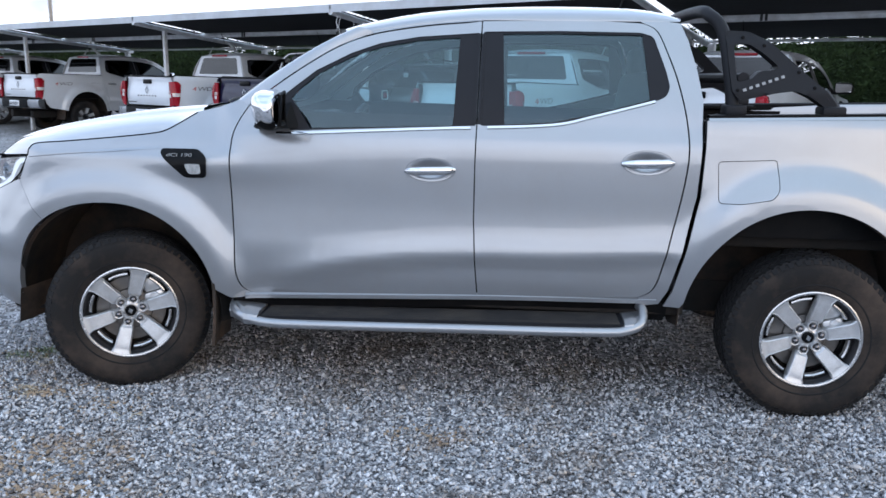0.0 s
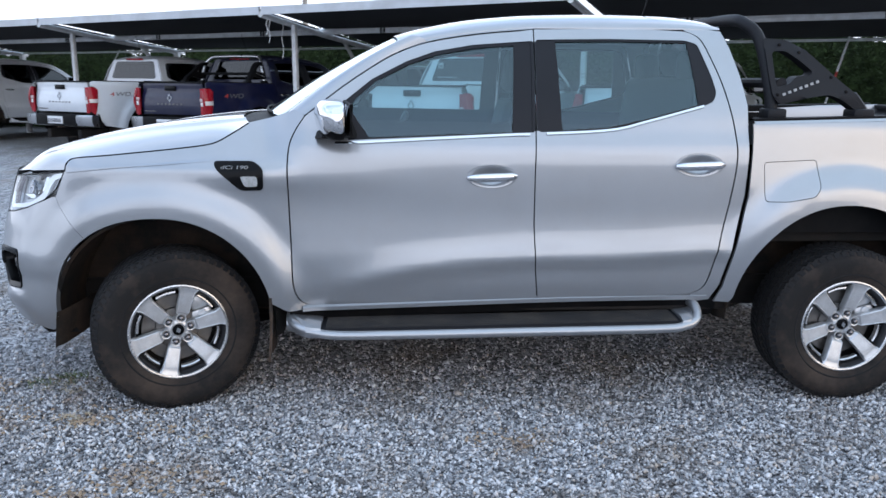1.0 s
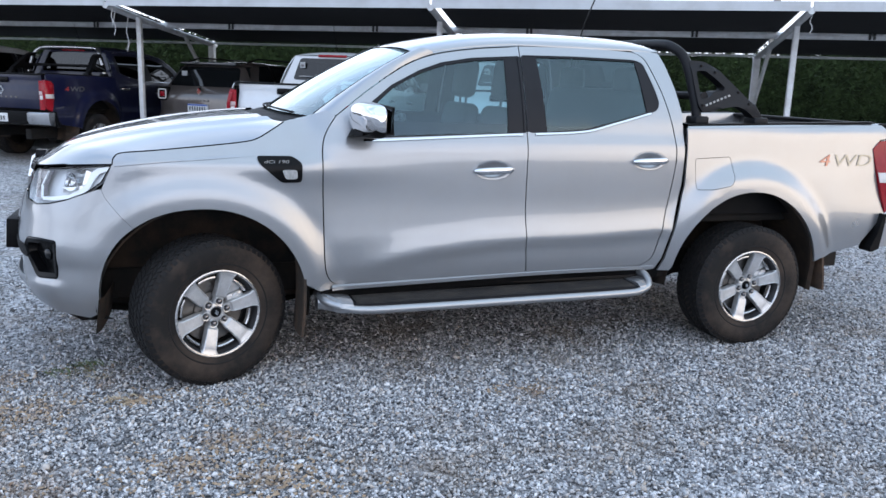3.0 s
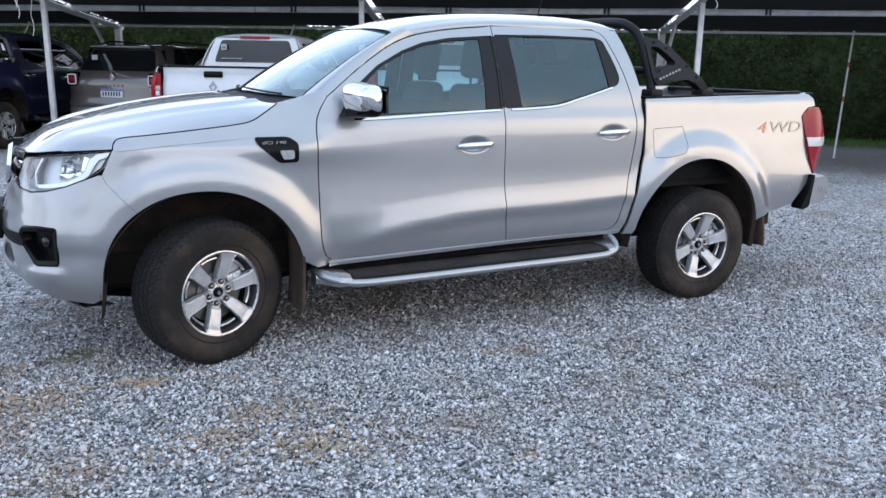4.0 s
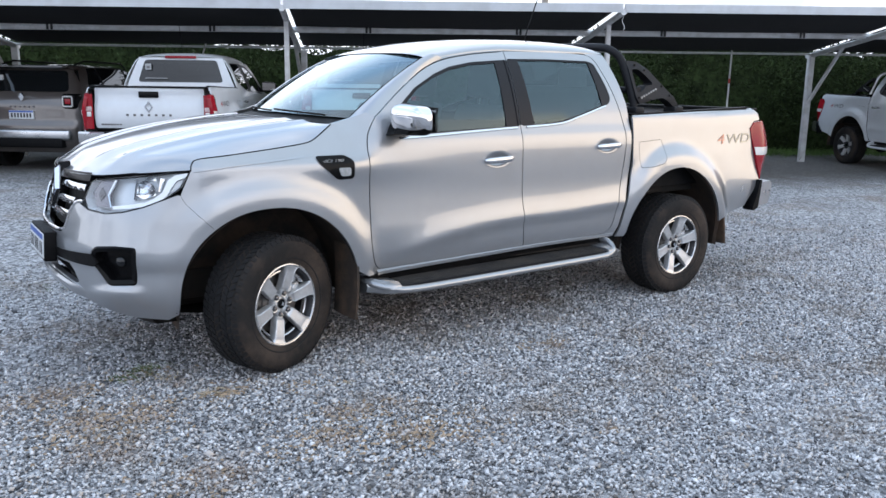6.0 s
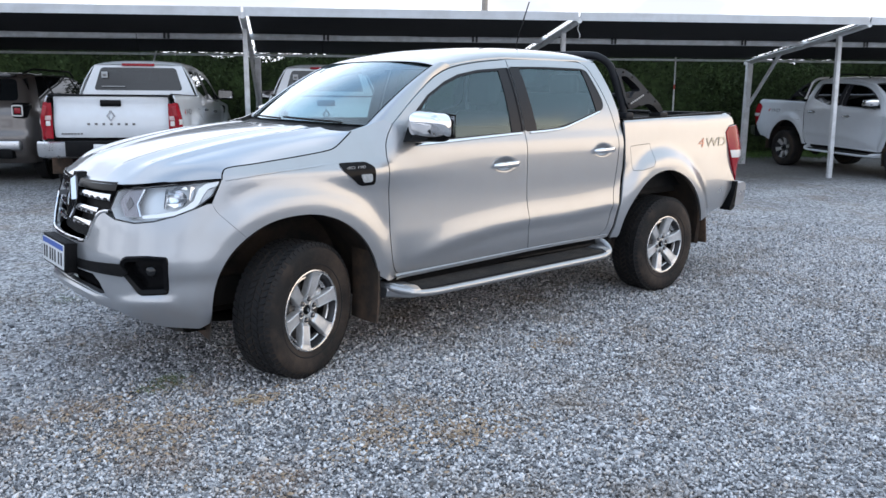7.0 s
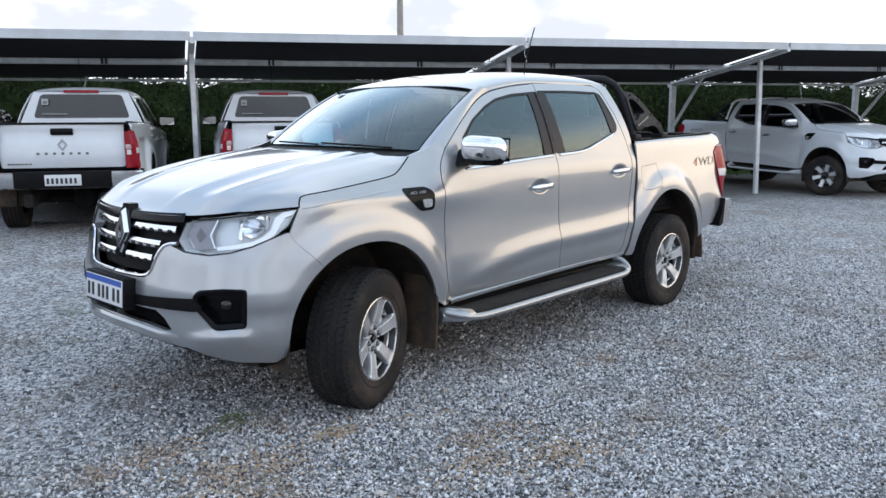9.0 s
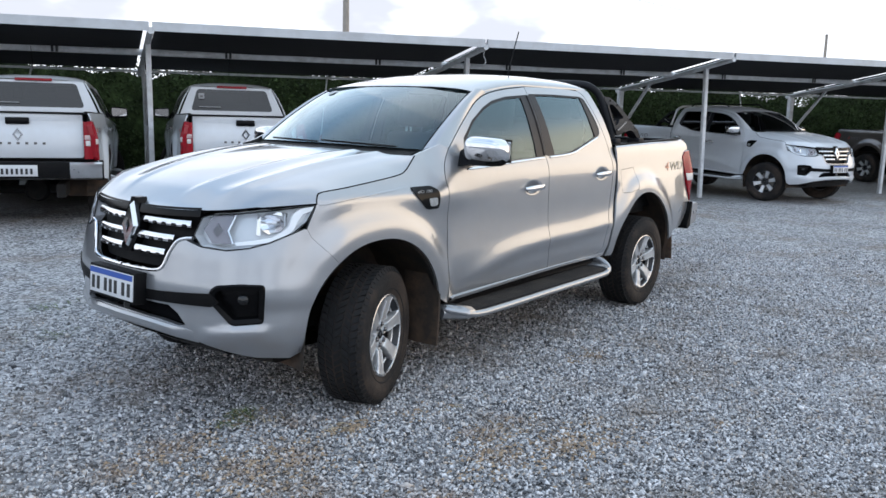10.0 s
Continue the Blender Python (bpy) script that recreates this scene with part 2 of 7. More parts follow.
CLOTH = mat("grey_seat_cloth", (0.045, 0.045, 0.048), 0.9, 0.0, 0.15, 20.0, 0.3, 500.0)
CABIN = mat("grey_cabin_plastic", (0.06, 0.06, 0.063), 0.7, 0.0, 0.1, 9.0, 0.1, 600.0)
LINER = mat("pale_headliner", (0.35, 0.34, 0.32), 0.9, 0.0, 0.06, 9.0, 0.1, 600.0)
SIDEGLASS = glass("tinted_side_glass", (0.56, 0.735, 0.765), weight=2.0, film=(0.79, 1.0, 1.07))
DARKGLASS = glass("dark_rear_glass", (0.035, 0.045, 0.05), weight=1.3)
SCREENGLASS = glass("windscreen_glass", (0.52, 0.68, 0.70), weight=1.9, film=(0.88, 1.0, 1.03))
# windscreens in the row: the carport's shade is put into a darker tint
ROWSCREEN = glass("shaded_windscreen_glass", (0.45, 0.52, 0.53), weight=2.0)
LENS = glass("clear_lamp_lens", (0.93, 0.95, 0.96))
REDLENS = mat("red_lamp_lens", (0.27, 0.006, 0.014), 0.25, 0.0, 0.12, 30.0, 0.0, 120.0, coat=0.25, spec=0.25)
WHITELENS = mat("white_lamp_lens", (0.62, 0.59, 0.57), 0.12, 0.0, 0.06, 30.0, 0.2, 120.0, coat=1.0)
PINKLENS = mat("pale_pink_lamp_lens", (0.50, 0.36, 0.35), 0.15, 0.0, 0.10, 30.0, 0.2, 120.0, coat=0.8)
LAMPGREY = mat("lamp_inner_grey", (0.62, 0.64, 0.67), 0.18, 0.2, 0.05, 20.0)
DRLWHITE = mat("white_light_blade", (0.88, 0.89, 0.91), 0.15, 0.0, 0.02, 20.0, coat=0.5)
REPEATER = mat("clear_repeater_lens", (0.42, 0.43, 0.43), 0.15, 0.3, 0.3, 90.0, coat=1.0)
TREADGREY = mat("worn_tread_rubber", (0.022, 0.022, 0.023), 0.7, 0.0, 0.2, 12.0, spec=0.2, dirt=DUST, dirt_amount=0.12, dirt_scale=5)
LAMPDUSK = mat("dusky_lamp_bowl", (0.09, 0.085, 0.095), 0.2, 0.5, 0.05, 20.0)
LAMPSMOKE = mat("smoke_grey_lamp_housing", (0.20, 0.19, 0.215), 0.25, 0.3, 0.05, 20.0)
REFLECTOR = mat("lamp_reflector", (0.80, 0.81, 0.84), 0.16, 1.0, 0.05, 30.0)
PLATEWHITE = mat("plate_white", (0.62, 0.63, 0.64), 0.4, 0.0, 0.03, 20.0)
PLATEBLUE = mat("plate_blue", (0.03, 0.09, 0.36), 0.4, 0.0, 0.05, 20.0)
INK = mat("black_ink", (0.02, 0.02, 0.022), 0.5)
REDINK = mat("red_decal", (0.52, 0.26, 0.19), 0.4, 0.4)
DECAL = mat("olive_grey_decal", (0.40, 0.375, 0.31), 0.4, 0.5)
GREYINK = mat("grey_decal", (0.11, 0.105, 0.105), 0.4)
PALEINK = mat("pale_grey_letters", (0.34, 0.35, 0.36), 0.4, 0.3)
SATIN = mat("satin_chrome", (0.60, 0.60, 0.61), 0.28, 1.0, 0.04, 9.0, dirt=DUST, dirt_amount=0.2, dirt_scale=6)
STEEL = mat("white_painted_steel", (0.65, 0.66, 0.67), 0.5, 0.0, 0.10, 6.0, 0.1, 80.0, dirt=(0.22, 0.18, 0.15), dirt_amount=0.35, dirt_scale=7)
FASCIA = mat("pale_steel_fascia", (0.51, 0.53, 0.555), 0.5, 0.1, 0.08, 2.0, dirt=(0.30, 0.29, 0.28), dirt_amount=0.4, dirt_scale=3)
SHADE = mat("dark_shade_cloth", (0.014, 0.014, 0.016), 0.95, 0.0, 0.18, 1.5, 0.4, 25.0, fine=0.2, fine_scale=150)
GRASS = mat("grass_blade", (0.075, 0.14, 0.028), 0.6, 0.0, 0.35, 3.0)
WIRE = mat("black_cable", (0.05, 0.05, 0.055), 0.6)
STICKER = mat("white_sticker", (0.37, 0.38, 0.39), 0.5)
LEAF = mat("hedge_leaf", (0.0235, 0.037, 0.013), 0.8, 0.0, 0.6, 2.2, fine=0.5, fine_scale=9, spec=0.12)
CONCRETE = mat("weathered_pole", (0.34, 0.30, 0.26), 0.9, 0.0, 0.15, 4.0, 0.2, 50.0)
REDPAINT = mat("red_band_paint", (0.40, 0.04, 0.03), 0.6)

# ---------------------------------------------------------------- mesh helpers
from mathutils.geometry import delaunay_2d_cdt


def ob_from(name, bm, material, parent=None, label="", smooth=True):
    me = bpy.data.meshes.new(name)
    bm.to_mesh(me)
    bm.free()
    if smooth:
        for p in me.polygons:
            p.use_smooth = True
        me.set_sharp_from_angle(angle=radians(32))
    for m in (material if isinstance(material, (list, tuple)) else [material]):
        me.materials.append(m)
    ob = new(name, me)
    if parent is not None:
        ob.parent = parent
    if label:
        ob["label"] = label
    return ob


part = ob_from


def thing(name, label, category, at=None, group="", kind=""):
    e = new(name)
    e.empty_display_size = 0.1
    if at is not None:
        e.matrix_basis = at
    return tagged(e, label, category, group, kind)


def inside(p, poly):
    x, y = p
    c = False
    n = len(poly)
    for i in range(n):
        x1, y1 = poly[i]
        x2, y2 = poly[i - 1]
        if (y1 > y) != (y2 > y) and x < (x2 - x1) * (y - y1) / (y2 - y1) + x1:
            c = not c
    return c


def dense(poly, step):
    out = []
    for i in range(len(poly)):
        a, b = Vector(poly[i]), Vector(poly[(i + 1) % len(poly)])
        n = max(1, int(math.ceil((b - a).length / step)))
        out += [tuple(a.lerp(b, k / n)) for k in range(n)]
    return out


def rounded(poly, r, n=4):
    """A closed outline with its corners rounded to about r."""
    out = []
    for i in range(len(poly)):
        p, a, b = Vector(poly[i]), Vector(poly[i - 1]), Vector(poly[(i + 1) % len(poly)])
        da, db = a - p, b - p
        q = min(r, da.length * 0.45, db.length * 0.45)
        s, e = p + da.normalized() * q, p + db.normalized() * q
        for k in range(n + 1):
            t = k / n
            out.append(tuple(s * (1 - t) ** 2 + p * (2 * t * (1 - t)) + e * t * t))
    return out


def curve(points, n=6, closed=False):
    """A smooth line through the points (Catmull-Rom)."""
    pts = [Vector(p) for p in points]
    m = len(pts)
    out = []
    for i in range(m if closed else m - 1):
        if closed:
            p0, p1, p2, p3 = pts[i - 1], pts[i], pts[(i + 1) % m], pts[(i + 2) % m]
        else:
            p1, p2 = pts[i], pts[i + 1]
            p0 = pts[i - 1] if i else p1 * 2 - p2
            p3 = pts[i + 2] if i + 2 < m else p2 * 2 - p1
        for k in range(n):
            t = k / n
            out.append(0.5 * (2 * p1 + (p2 - p0) * t + (2 * p0 - 5 * p1 + 4 * p2 - p3) * t * t + (3 * p1 - p0 - 3 * p2 + p3) * t ** 3))
    if not closed:
        out.append(pts[-1])
    return [tuple(p) for p in out]


def table(pairs):
    """A smooth one-dimensional look-up."""
    xs, ys = [p[0] for p in pairs], [p[1] for p in pairs]
    slopes = []
    for i in range(len(xs)):
        if i == 0:
            slopes.append((ys[1] - ys[0]) / (xs[1] - xs[0]))
        elif i == len(xs) - 1:
            slopes.append((ys[-1] - ys[-2]) / (xs[-1] - xs[-2]))
        else:
            a, b = (ys[i] - ys[i - 1]) / (xs[i] - xs[i - 1]), (ys[i + 1] - ys[i]) / (xs[i + 1] - xs[i])
            slopes.append(0.0 if a * b <= 0 else 2 * a * b / (a + b))

    def f(x):
        if x <= xs[0]:
            return ys[0]
        if x >= xs[-1]:
            return ys[-1]
        i = max(k for k in range(len(xs)) if xs[k] <= x)
        h = xs[i + 1] - xs[i]
        t = (x - xs[i]) / h
        return (ys[i] * (1 + 2 * t) * (1 - t) ** 2 + slopes[i] * h * t * (1 - t) ** 2 + ys[i + 1] * t * t * (3 - 2 * t) + slopes[i + 1] * h * t * t * (t - 1))

    return f


def smooth_step(a, b, x):
    t = min(1, max(0, (x - a) / (b - a)))
    return t * t * (3 - 2 * t)


def panel_bm(poly, fn, step=0.03, holes=(), edge=0.03, hem=0.012, inward=None, bm=None, mirror=False):
    """A sheet cut out of a curved surface: poly is its outline on the surface, fn(u, v) gives the place and fn(u, v, d) a place d further in."""
    bm = bm or bmesh.new()
    rings = [dense(poly, edge)] + [dense(h, edge) for h in holes]
    verts, edges, base = [], [], 0
    for r in rings:
        verts += [Vector(p) for p in r]
        edges += [(base + i, base + (i + 1) % len(r)) for i in range(len(r))]
        base += len(r)
    xs, ys = [p[0] for p in rings[0]], [p[1] for p in rings[0]]
    nx, ny = int((max(xs) - min(xs)) / step) + 1, int((max(ys) - min(ys)) / step) + 1
    for i in range(1, nx):
        for j in range(1, ny):
            p = (min(xs) + i * step + (0.5 * step if j % 2 else 0), min(ys) + j * step)
            if inside(p, rings[0]) and not any(inside(p, h) for h in rings[1:]):
                near = min(((p[0] - q[0]) ** 2 + (p[1] - q[1]) ** 2) for r in rings for q in r)
                if near > (0.45 * step) ** 2:
                    verts.append(Vector(p))
    vs, es, fs = delaunay_2d_cdt(verts, edges, [], 0, 1e-6)[:3]
    keep = []
    for f in fs:
        c = (sum(vs[i][0] for i in f) / len(f), sum(vs[i][1] for i in f) / len(f))
        if inside(c, rings[0]) and not any(inside(c, h) for h in rings[1:]):
            keep.append(f)
    sides = (1, -1) if mirror else (1,)
    for sgn in sides:
        top = {}

        def v_at(i, d=0.0):
            key = (i, d)
            if key not in top:
                x, y, z = fn(vs[i][0], vs[i][1], d)
                top[key] = bm.verts.new((x, y * sgn, z))
            return top[key]

        count = {}
        for f in keep:
            try:
                bm.faces.new([v_at(i) for i in (f if sgn > 0 else reversed(f))])
            except ValueError:
                continue
            for a, b in zip(f, list(f[1:]) + [f[0]]):
                count[(a, b)] = 1
        if hem:
            for a, b in list(count):
                if (b, a) not in count:
                    q = [v_at(b), v_at(a), v_at(a, hem), v_at(b, hem)]
                    bm.faces.new(q if sgn > 0 else q[::-1])
    if mirror:
        bmesh.ops.remove_doubles(bm, verts=bm.verts, dist=0.0004)
    return bm


def lathe(profile, n=48, axis="y", bm=None, centre=(0, 0, 0), closed=False):
    """profile: (radius, along the axis)."""
    bm = bm or bmesh.new()
    rings = []
    for r, a in profile:
        ring = []
        for k in range(n):
            t = 2 * math.pi * k / n
            p = {"y": (r * math.cos(t), a, r * math.sin(t)), "z": (r * math.cos(t), r * math.sin(t), a), "x": (a, r * math.cos(t), r * math.sin(t))}[axis]
            ring.append(bm.verts.new(Vector(p) + Vector(centre)))
        rings.append(ring)
    m = len(rings)
    for i in range(m if closed else m - 1):
        a, b = rings[i], rings[(i + 1) % m]
        for k in range(n):
            bm.faces.new((a[k], a[(k + 1) % n], b[(k + 1) % n], b[k]))
    return bm


def tube(points, r, n=10, bm=None, closed=False, caps=True, flat=1.0):
    bm = bm or bmesh.new()
    pts = [Vector(p) for p in points]
    m = len(pts)
    rings = []
    ref = None
    for i in range(m):
        a = pts[i - 1] if (i or closed) else pts[i]
        b = pts[(i + 1) % m] if (i < m - 1 or closed) else pts[i]
        d = (b - a).normalized()
        if ref is None:
            ref = Vector((0, 0, 1)) if abs(d.z) < 0.9 else Vector((1, 0, 0))
        s = d.cross(ref).normalized()
        u = s.cross(d).normalized()
        ref = u
        rings.append([bm.verts.new(pts[i] + s * (r * math.cos(2 * math.pi * k / n)) + u * (r * flat * math.sin(2 * math.pi * k / n))) for k in range(n)])
    for i in range(m if closed else m - 1):
        a, b = rings[i], rings[(i + 1) % m]
        for k in range(n):
            bm.faces.new((a[k], a[(k + 1) % n], b[(k + 1) % n], b[k]))
    if caps and not closed:
        bm.faces.new(rings[0][::-1])
        bm.faces.new(rings[-1])
    return bm


def box_bm(x0, x1, y0, y1, z0, z1, bevel=0.0, bm=None, seg=2, m=None):
    bm = bm or bmesh.new()
    r = bmesh.ops.create_cube(bm, size=1.0)
    for v in r["verts"]:
        v.co = Vector(((x0 + x1) / 2 + v.co.x * (x1 - x0), (y0 + y1) / 2 + v.co.y * (y1 - y0), (z0 + z1) / 2 + v.co.z * (z1 - z0)))
    vs = set(r["verts"])
    if bevel:
        es = [e for e in bm.edges if e.verts[0] in vs and e.verts[1] in vs]
        rr = bmesh.ops.bevel(bm, geom=es, offset=bevel, segments=seg, affect="EDGES", profile=0.5)
        vs = set(rr["verts"]) | {v for v in vs if v.is_valid}
    if m is not None:
        for v in vs:
            v.co = m @ v.co
    return bm


def prism(poly, fn0, fn1, bm=None):
    """A solid plate: outline poly, its two faces placed by fn0 and fn1."""
    bm = bm or bmesh.new()
    a = [bm.verts.new(fn0(*p)) for p in poly]
    b = [bm.verts.new(fn1(*p)) for p in poly]
    n = len(poly)
    f1, f2 = bm.faces.new(a), bm.faces.new(b[::-1])
    for i in range(n):
        bm.faces.new((a[i], b[i], b[(i + 1) % n], a[(i + 1) % n]))
    bmesh.ops.triangulate(bm, faces=[f1, f2])
    bmesh.ops.recalc_face_normals(bm, faces=bm.faces)
    return bm


def loft(rows, bm=None, closed=False):
    bm = bm or bmesh.new()
    vv = [[bm.verts.new(p) for p in r] for r in rows]
    for i in range(len(vv) - 1):
        n = len(vv[i])
        for k in range(n if closed else n - 1):
            bm.faces.new((vv[i][k], vv[i][(k + 1) % n], vv[i + 1][(k + 1) % n], vv[i + 1][k]))
    return bm


def letters(text, size, depth=0.001, shear=0.0):
    """The mesh of a word in the built-in font, in the xy plane."""
    cu = bpy.data.curves.new("word", "FONT")
    cu.shear = shear
    cu.body, cu.size, cu.extrude, cu.align_x, cu.align_y = text, size, depth, "CENTER", "CENTER"
    ob = bpy.data.objects.new("word", cu)
    scene.collection.objects.link(ob)
    me = bpy.data.meshes.new_from_object(ob.evaluated_get(bpy.context.evaluated_depsgraph_get()))
    bpy.data.objects.remove(ob)
    bpy.data.curves.remove(cu)
    return me

# ---------------------------------------------------------------- the pickup: surfaces
# Own axes: front axle at the origin, forward is -x, left is -y, ground at z = 0.
PLAN = curve([(-0.30, -0.895), (-0.42, -0.893), (-0.545, -0.872), (-0.66, -0.832), (-0.76, -0.765), (-0.84, -0.675), (-0.90, -0.55), (-0.945, -0.40), (-0.975, -0.22), (-0.985, 0.0)], 10)
PLAN_S = [-0.30]
for a_, b_ in zip(PLAN, PLAN[1:]):
    PLAN_S.append(PLAN_S[-1] - math.hypot(b_[0] - a_[0], b_[1] - a_[1]))
S_END = PLAN_S[-1]


def s_at(y):
    """The way round the nose, at the half width y."""
    y = -abs(y)
    for i in range(len(PLAN) - 1):
        if PLAN[i][1] <= y <= PLAN[i + 1][1]:
            t = (y - PLAN[i][1]) / (PLAN[i + 1][1] - PLAN[i][1] + 1e-9)
            return PLAN_S[i] + t * (PLAN_S[i + 1] - PLAN_S[i])
    return S_END


door_w = table([(0.36, 0.80), (0.44, 0.852), (0.50, 0.872), (0.60, 0.886), (0.70, 0.888), (0.80, 0.881), (0.92, 0.875), (1.05, 0.874), (1.14, 0.872), (1.20, 0.864), (1.26, 0.842), (1.30, 0.829), (1.345, 0.8155),
                (1.43, 0.785), (1.50, 0.7565), (1.55, 0.734), (1.60, 0.709), (1.66, 0.6755), (1.72, 0.641), (1.76, 0.612)])
fender_w = table([(0.36, 0.84), (0.50, 0.872), (0.70, 0.885), (0.95, 0.893), (1.08, 0.893), (1.125, 0.888), (1.15, 0.866), (1.19, 0.845), (1.25, 0.815), (1.32, 0.775), (1.42, 0.72)])
bed_w = table([(0.40, 0.855), (0.55, 0.885), (0.80, 0.893), (1.00, 0.890), (1.15, 0.876), (1.25, 0.864), (1.29, 0.858), (1.325, 0.846), (1.345, 0.83)])
nose_in = table([(0.30, 0.10), (0.38, 0.05), (0.46, 0.018), (0.52, 0.012), (0.60, 0.014), (0.66, 0.002), (0.70, 0.002), (0.74, 0.008), (0.78, 0.017), (0.86, 0.034), (0.94, 0.057), (1.02, 0.082), (1.08, 0.105), (1.12, 0.125)])
cab_gap = table([(0.40, 2.46), (0.49, 2.493), (0.565, 2.528), (0.75, 2.572), (0.99, 2.618), (1.20, 2.628), (1.318, 2.628), (1.352, 2.636), (1.37, 2.66), (1.80, 2.66)])
crease_z = table([(0.60, 0.545), (0.80, 0.590), (1.05, 0.640), (1.40, 0.685), (1.66, 0.700), (2.00, 0.705), (2.50, 0.735)])
AF, AR = (-0.045, 0.40, 0.495, 0.50), (3.09, 0.40, 0.515, 0.553)


def arch_d(x, z, a):
    """How far outside a wheel arch a place lies."""
    e = 2.3 if x < a[0] and a is AF else 2.05
    q = (abs((x - a[0]) / a[2]) ** e + abs((z - a[1]) / a[3]) ** e) ** (1 / e)
    return (q - 1) * 0.5 * (a[2] + a[3])


def flare(x, z, a, wide):
    d = arch_d(x, z, a)
    if d > wide * 1.10:
        return 0.0
    d = max(d, 0.0)
    return 1 - smooth_step(wide * 0.30, wide * 1.10, d)


def half_width(x, z):
    wd, wf, wb = door_w(z), fender_w(z), bed_w(z)
    k = smooth_step(0.42, 0.62, x)
    w = wf * (1 - k) + wd * k
    # lower crease of the doors, rising to the rear
    zc = crease_z(x)
    on = smooth_step(0.62, 0.95, x) * (1 - smooth_step(2.50, 2.60, x))
    d = z - zc
    w += on * (0.0135 * math.exp(-(d / (0.070 if d > 0 else 0.034)) ** 2))
    # shoulder swelling out of the front wing into the door
    w += 0.012 * math.exp(-((x - 0.45) / 0.45) ** 2) * math.exp(-((z - 1.08) / 0.07) ** 2)
    if x > 2.45:
        g = x - cab_gap(z)
        k = smooth_step(-0.006, 0.006, g)
        w = w * (1 - k) + (wb - 0.038 * (x - 2.65) * smooth_step(0.7, 1.2, z) - 0.012 * (x - 2.65) - 0.02 * smooth_step(3.70, 4.15, x) * (1 - smooth_step(0.9, 1.2, z))) * k
    w += 0.040 * flare(x, z, AF, 0.165) + 0.050 * flare(x, z, AR, 0.175) * smooth_step(2.46, 2.76, x)
    return w


ledge_z = table([(-1.20, 0.470), (-1.06, 0.505), (-0.954, 0.522), (-0.84, 0.529), (-0.70, 0.536)])


def ledge(s, z):
    """The shelf of the bumper below the fog lamps."""
    on = smooth_step(-1.14, -0.94, s) * (1 - smooth_step(-0.78, -0.68, s))
    d = ledge_z(s) - z
    return on * 0.013 * smooth_step(-0.006, 0.016, d) * (1 - smooth_step(0.020, 0.125, d))


def plan_way(i):
    """The way that the plan of the nose runs at its i-th point."""
    j, l = max(i - 2, 0), min(i + 2, len(PLAN) - 1)
    tx, ty = PLAN[l][0] - PLAN[j][0], PLAN[l][1] - PLAN[j][1]
    n = math.hypot(tx, ty)
    return tx / n, ty / n


def skin(s, z, d=0.0):
    """The side of the body and its nose: s is x along the side and goes on round the corner of the nose."""
    if s >= -0.30:
        return (s, -half_width(s, z) + d, z)
    i = max(k for k in range(len(PLAN_S)) if PLAN_S[k] >= s - 1e-9)
    i = min(i, len(PLAN) - 2)
    t = (PLAN_S[i] - s) / (PLAN_S[i] - PLAN_S[i + 1])
    a, b = PLAN[i], PLAN[i + 1]
    px, py = a[0] + t * (b[0] - a[0]), a[1] + t * (b[1] - a[1])
    tx, ty = (a_ + t * (b_ - a_) for a_, b_ in zip(plan_way(i), plan_way(i + 1)))
    n = math.hypot(tx, ty)
    nx, ny = -ty / n, tx / n            # to the inside of the nose
    if nx * 1.0 + ny * 0.3 < 0:
        nx, ny = -nx, -ny
    k = 1 - smooth_step(-0.75, -0.30, s)
    inset = (0.895 - half_width(-0.30, z)) * (1 - k) + nose_in(z) * k
    if s > -0.75:
        inset -= 0.040 * (flare(s, z, AF, 0.165) * (0.30 + 0.70 * smooth_step(-0.60, -0.32, s)) - flare(-0.30, z, AF, 0.165) * (1 - k)) * (1 if k > 0 else 0)
    inset -= ledge(s, z)
    if i + 1 >= len(PLAN) - 1 and t > 0.98:
        py, nx, ny = 0.0, 1.0, 0.0
    return (px + nx * (inset + d), min(py + ny * (inset + d), 0.0), z)


def F(y, z):
    return (s_at(y), z)


roof_z = table([(0.97, 1.710), (1.05, 1.738), (1.15, 1.763), (1.4, 1.806), (1.7, 1.829), (2.0, 1.836), (2.3, 1.830), (2.48, 1.810), (2.56, 1.772)])
hood_z = table([(-0.95, 0.99), (-0.915, 1.035), (-0.87, 1.075), (-0.80, 1.118), (-0.68, 1.170), (-0.42, 1.243), (-0.13, 1.298), (0.15, 1.332), (0.40, 1.350)])


def screen_edge(v):
    """The left edge of the windscreen, from its foot to its head."""
    return Vector((0.49, -0.715, 1.335)).lerp(Vector((1.05, -0.632, 1.694)), v) + Vector((-0.012, -0.010, 0.014)) * (4 * v * (1 - v))


def screen(u, v):
    """The windscreen: u from -1 to 1 across, v from foot to head."""
    e = screen_edge(v)
    bow = (1 - u * u)
    return Vector((e.x - bow * (0.155 * (1 - v) + 0.065 * v), e.y * abs(u) * (1 if u < 0 else -1), e.z + bow * (0.012 * (1 - v) + 0.020 * v)))




def arch_line(a, e_front, e_rear):
    out = []
    for t in range(0, 181, 4):
        c, s = math.cos(radians(t)), math.sin(radians(t))
        e = e_rear if c > 0 else e_front
        r = (abs(c) ** e + abs(s) ** e) ** (-1 / e)
        out.append((a[0] + a[2] * r * c, a[1] + a[3] * r * s))
    return out


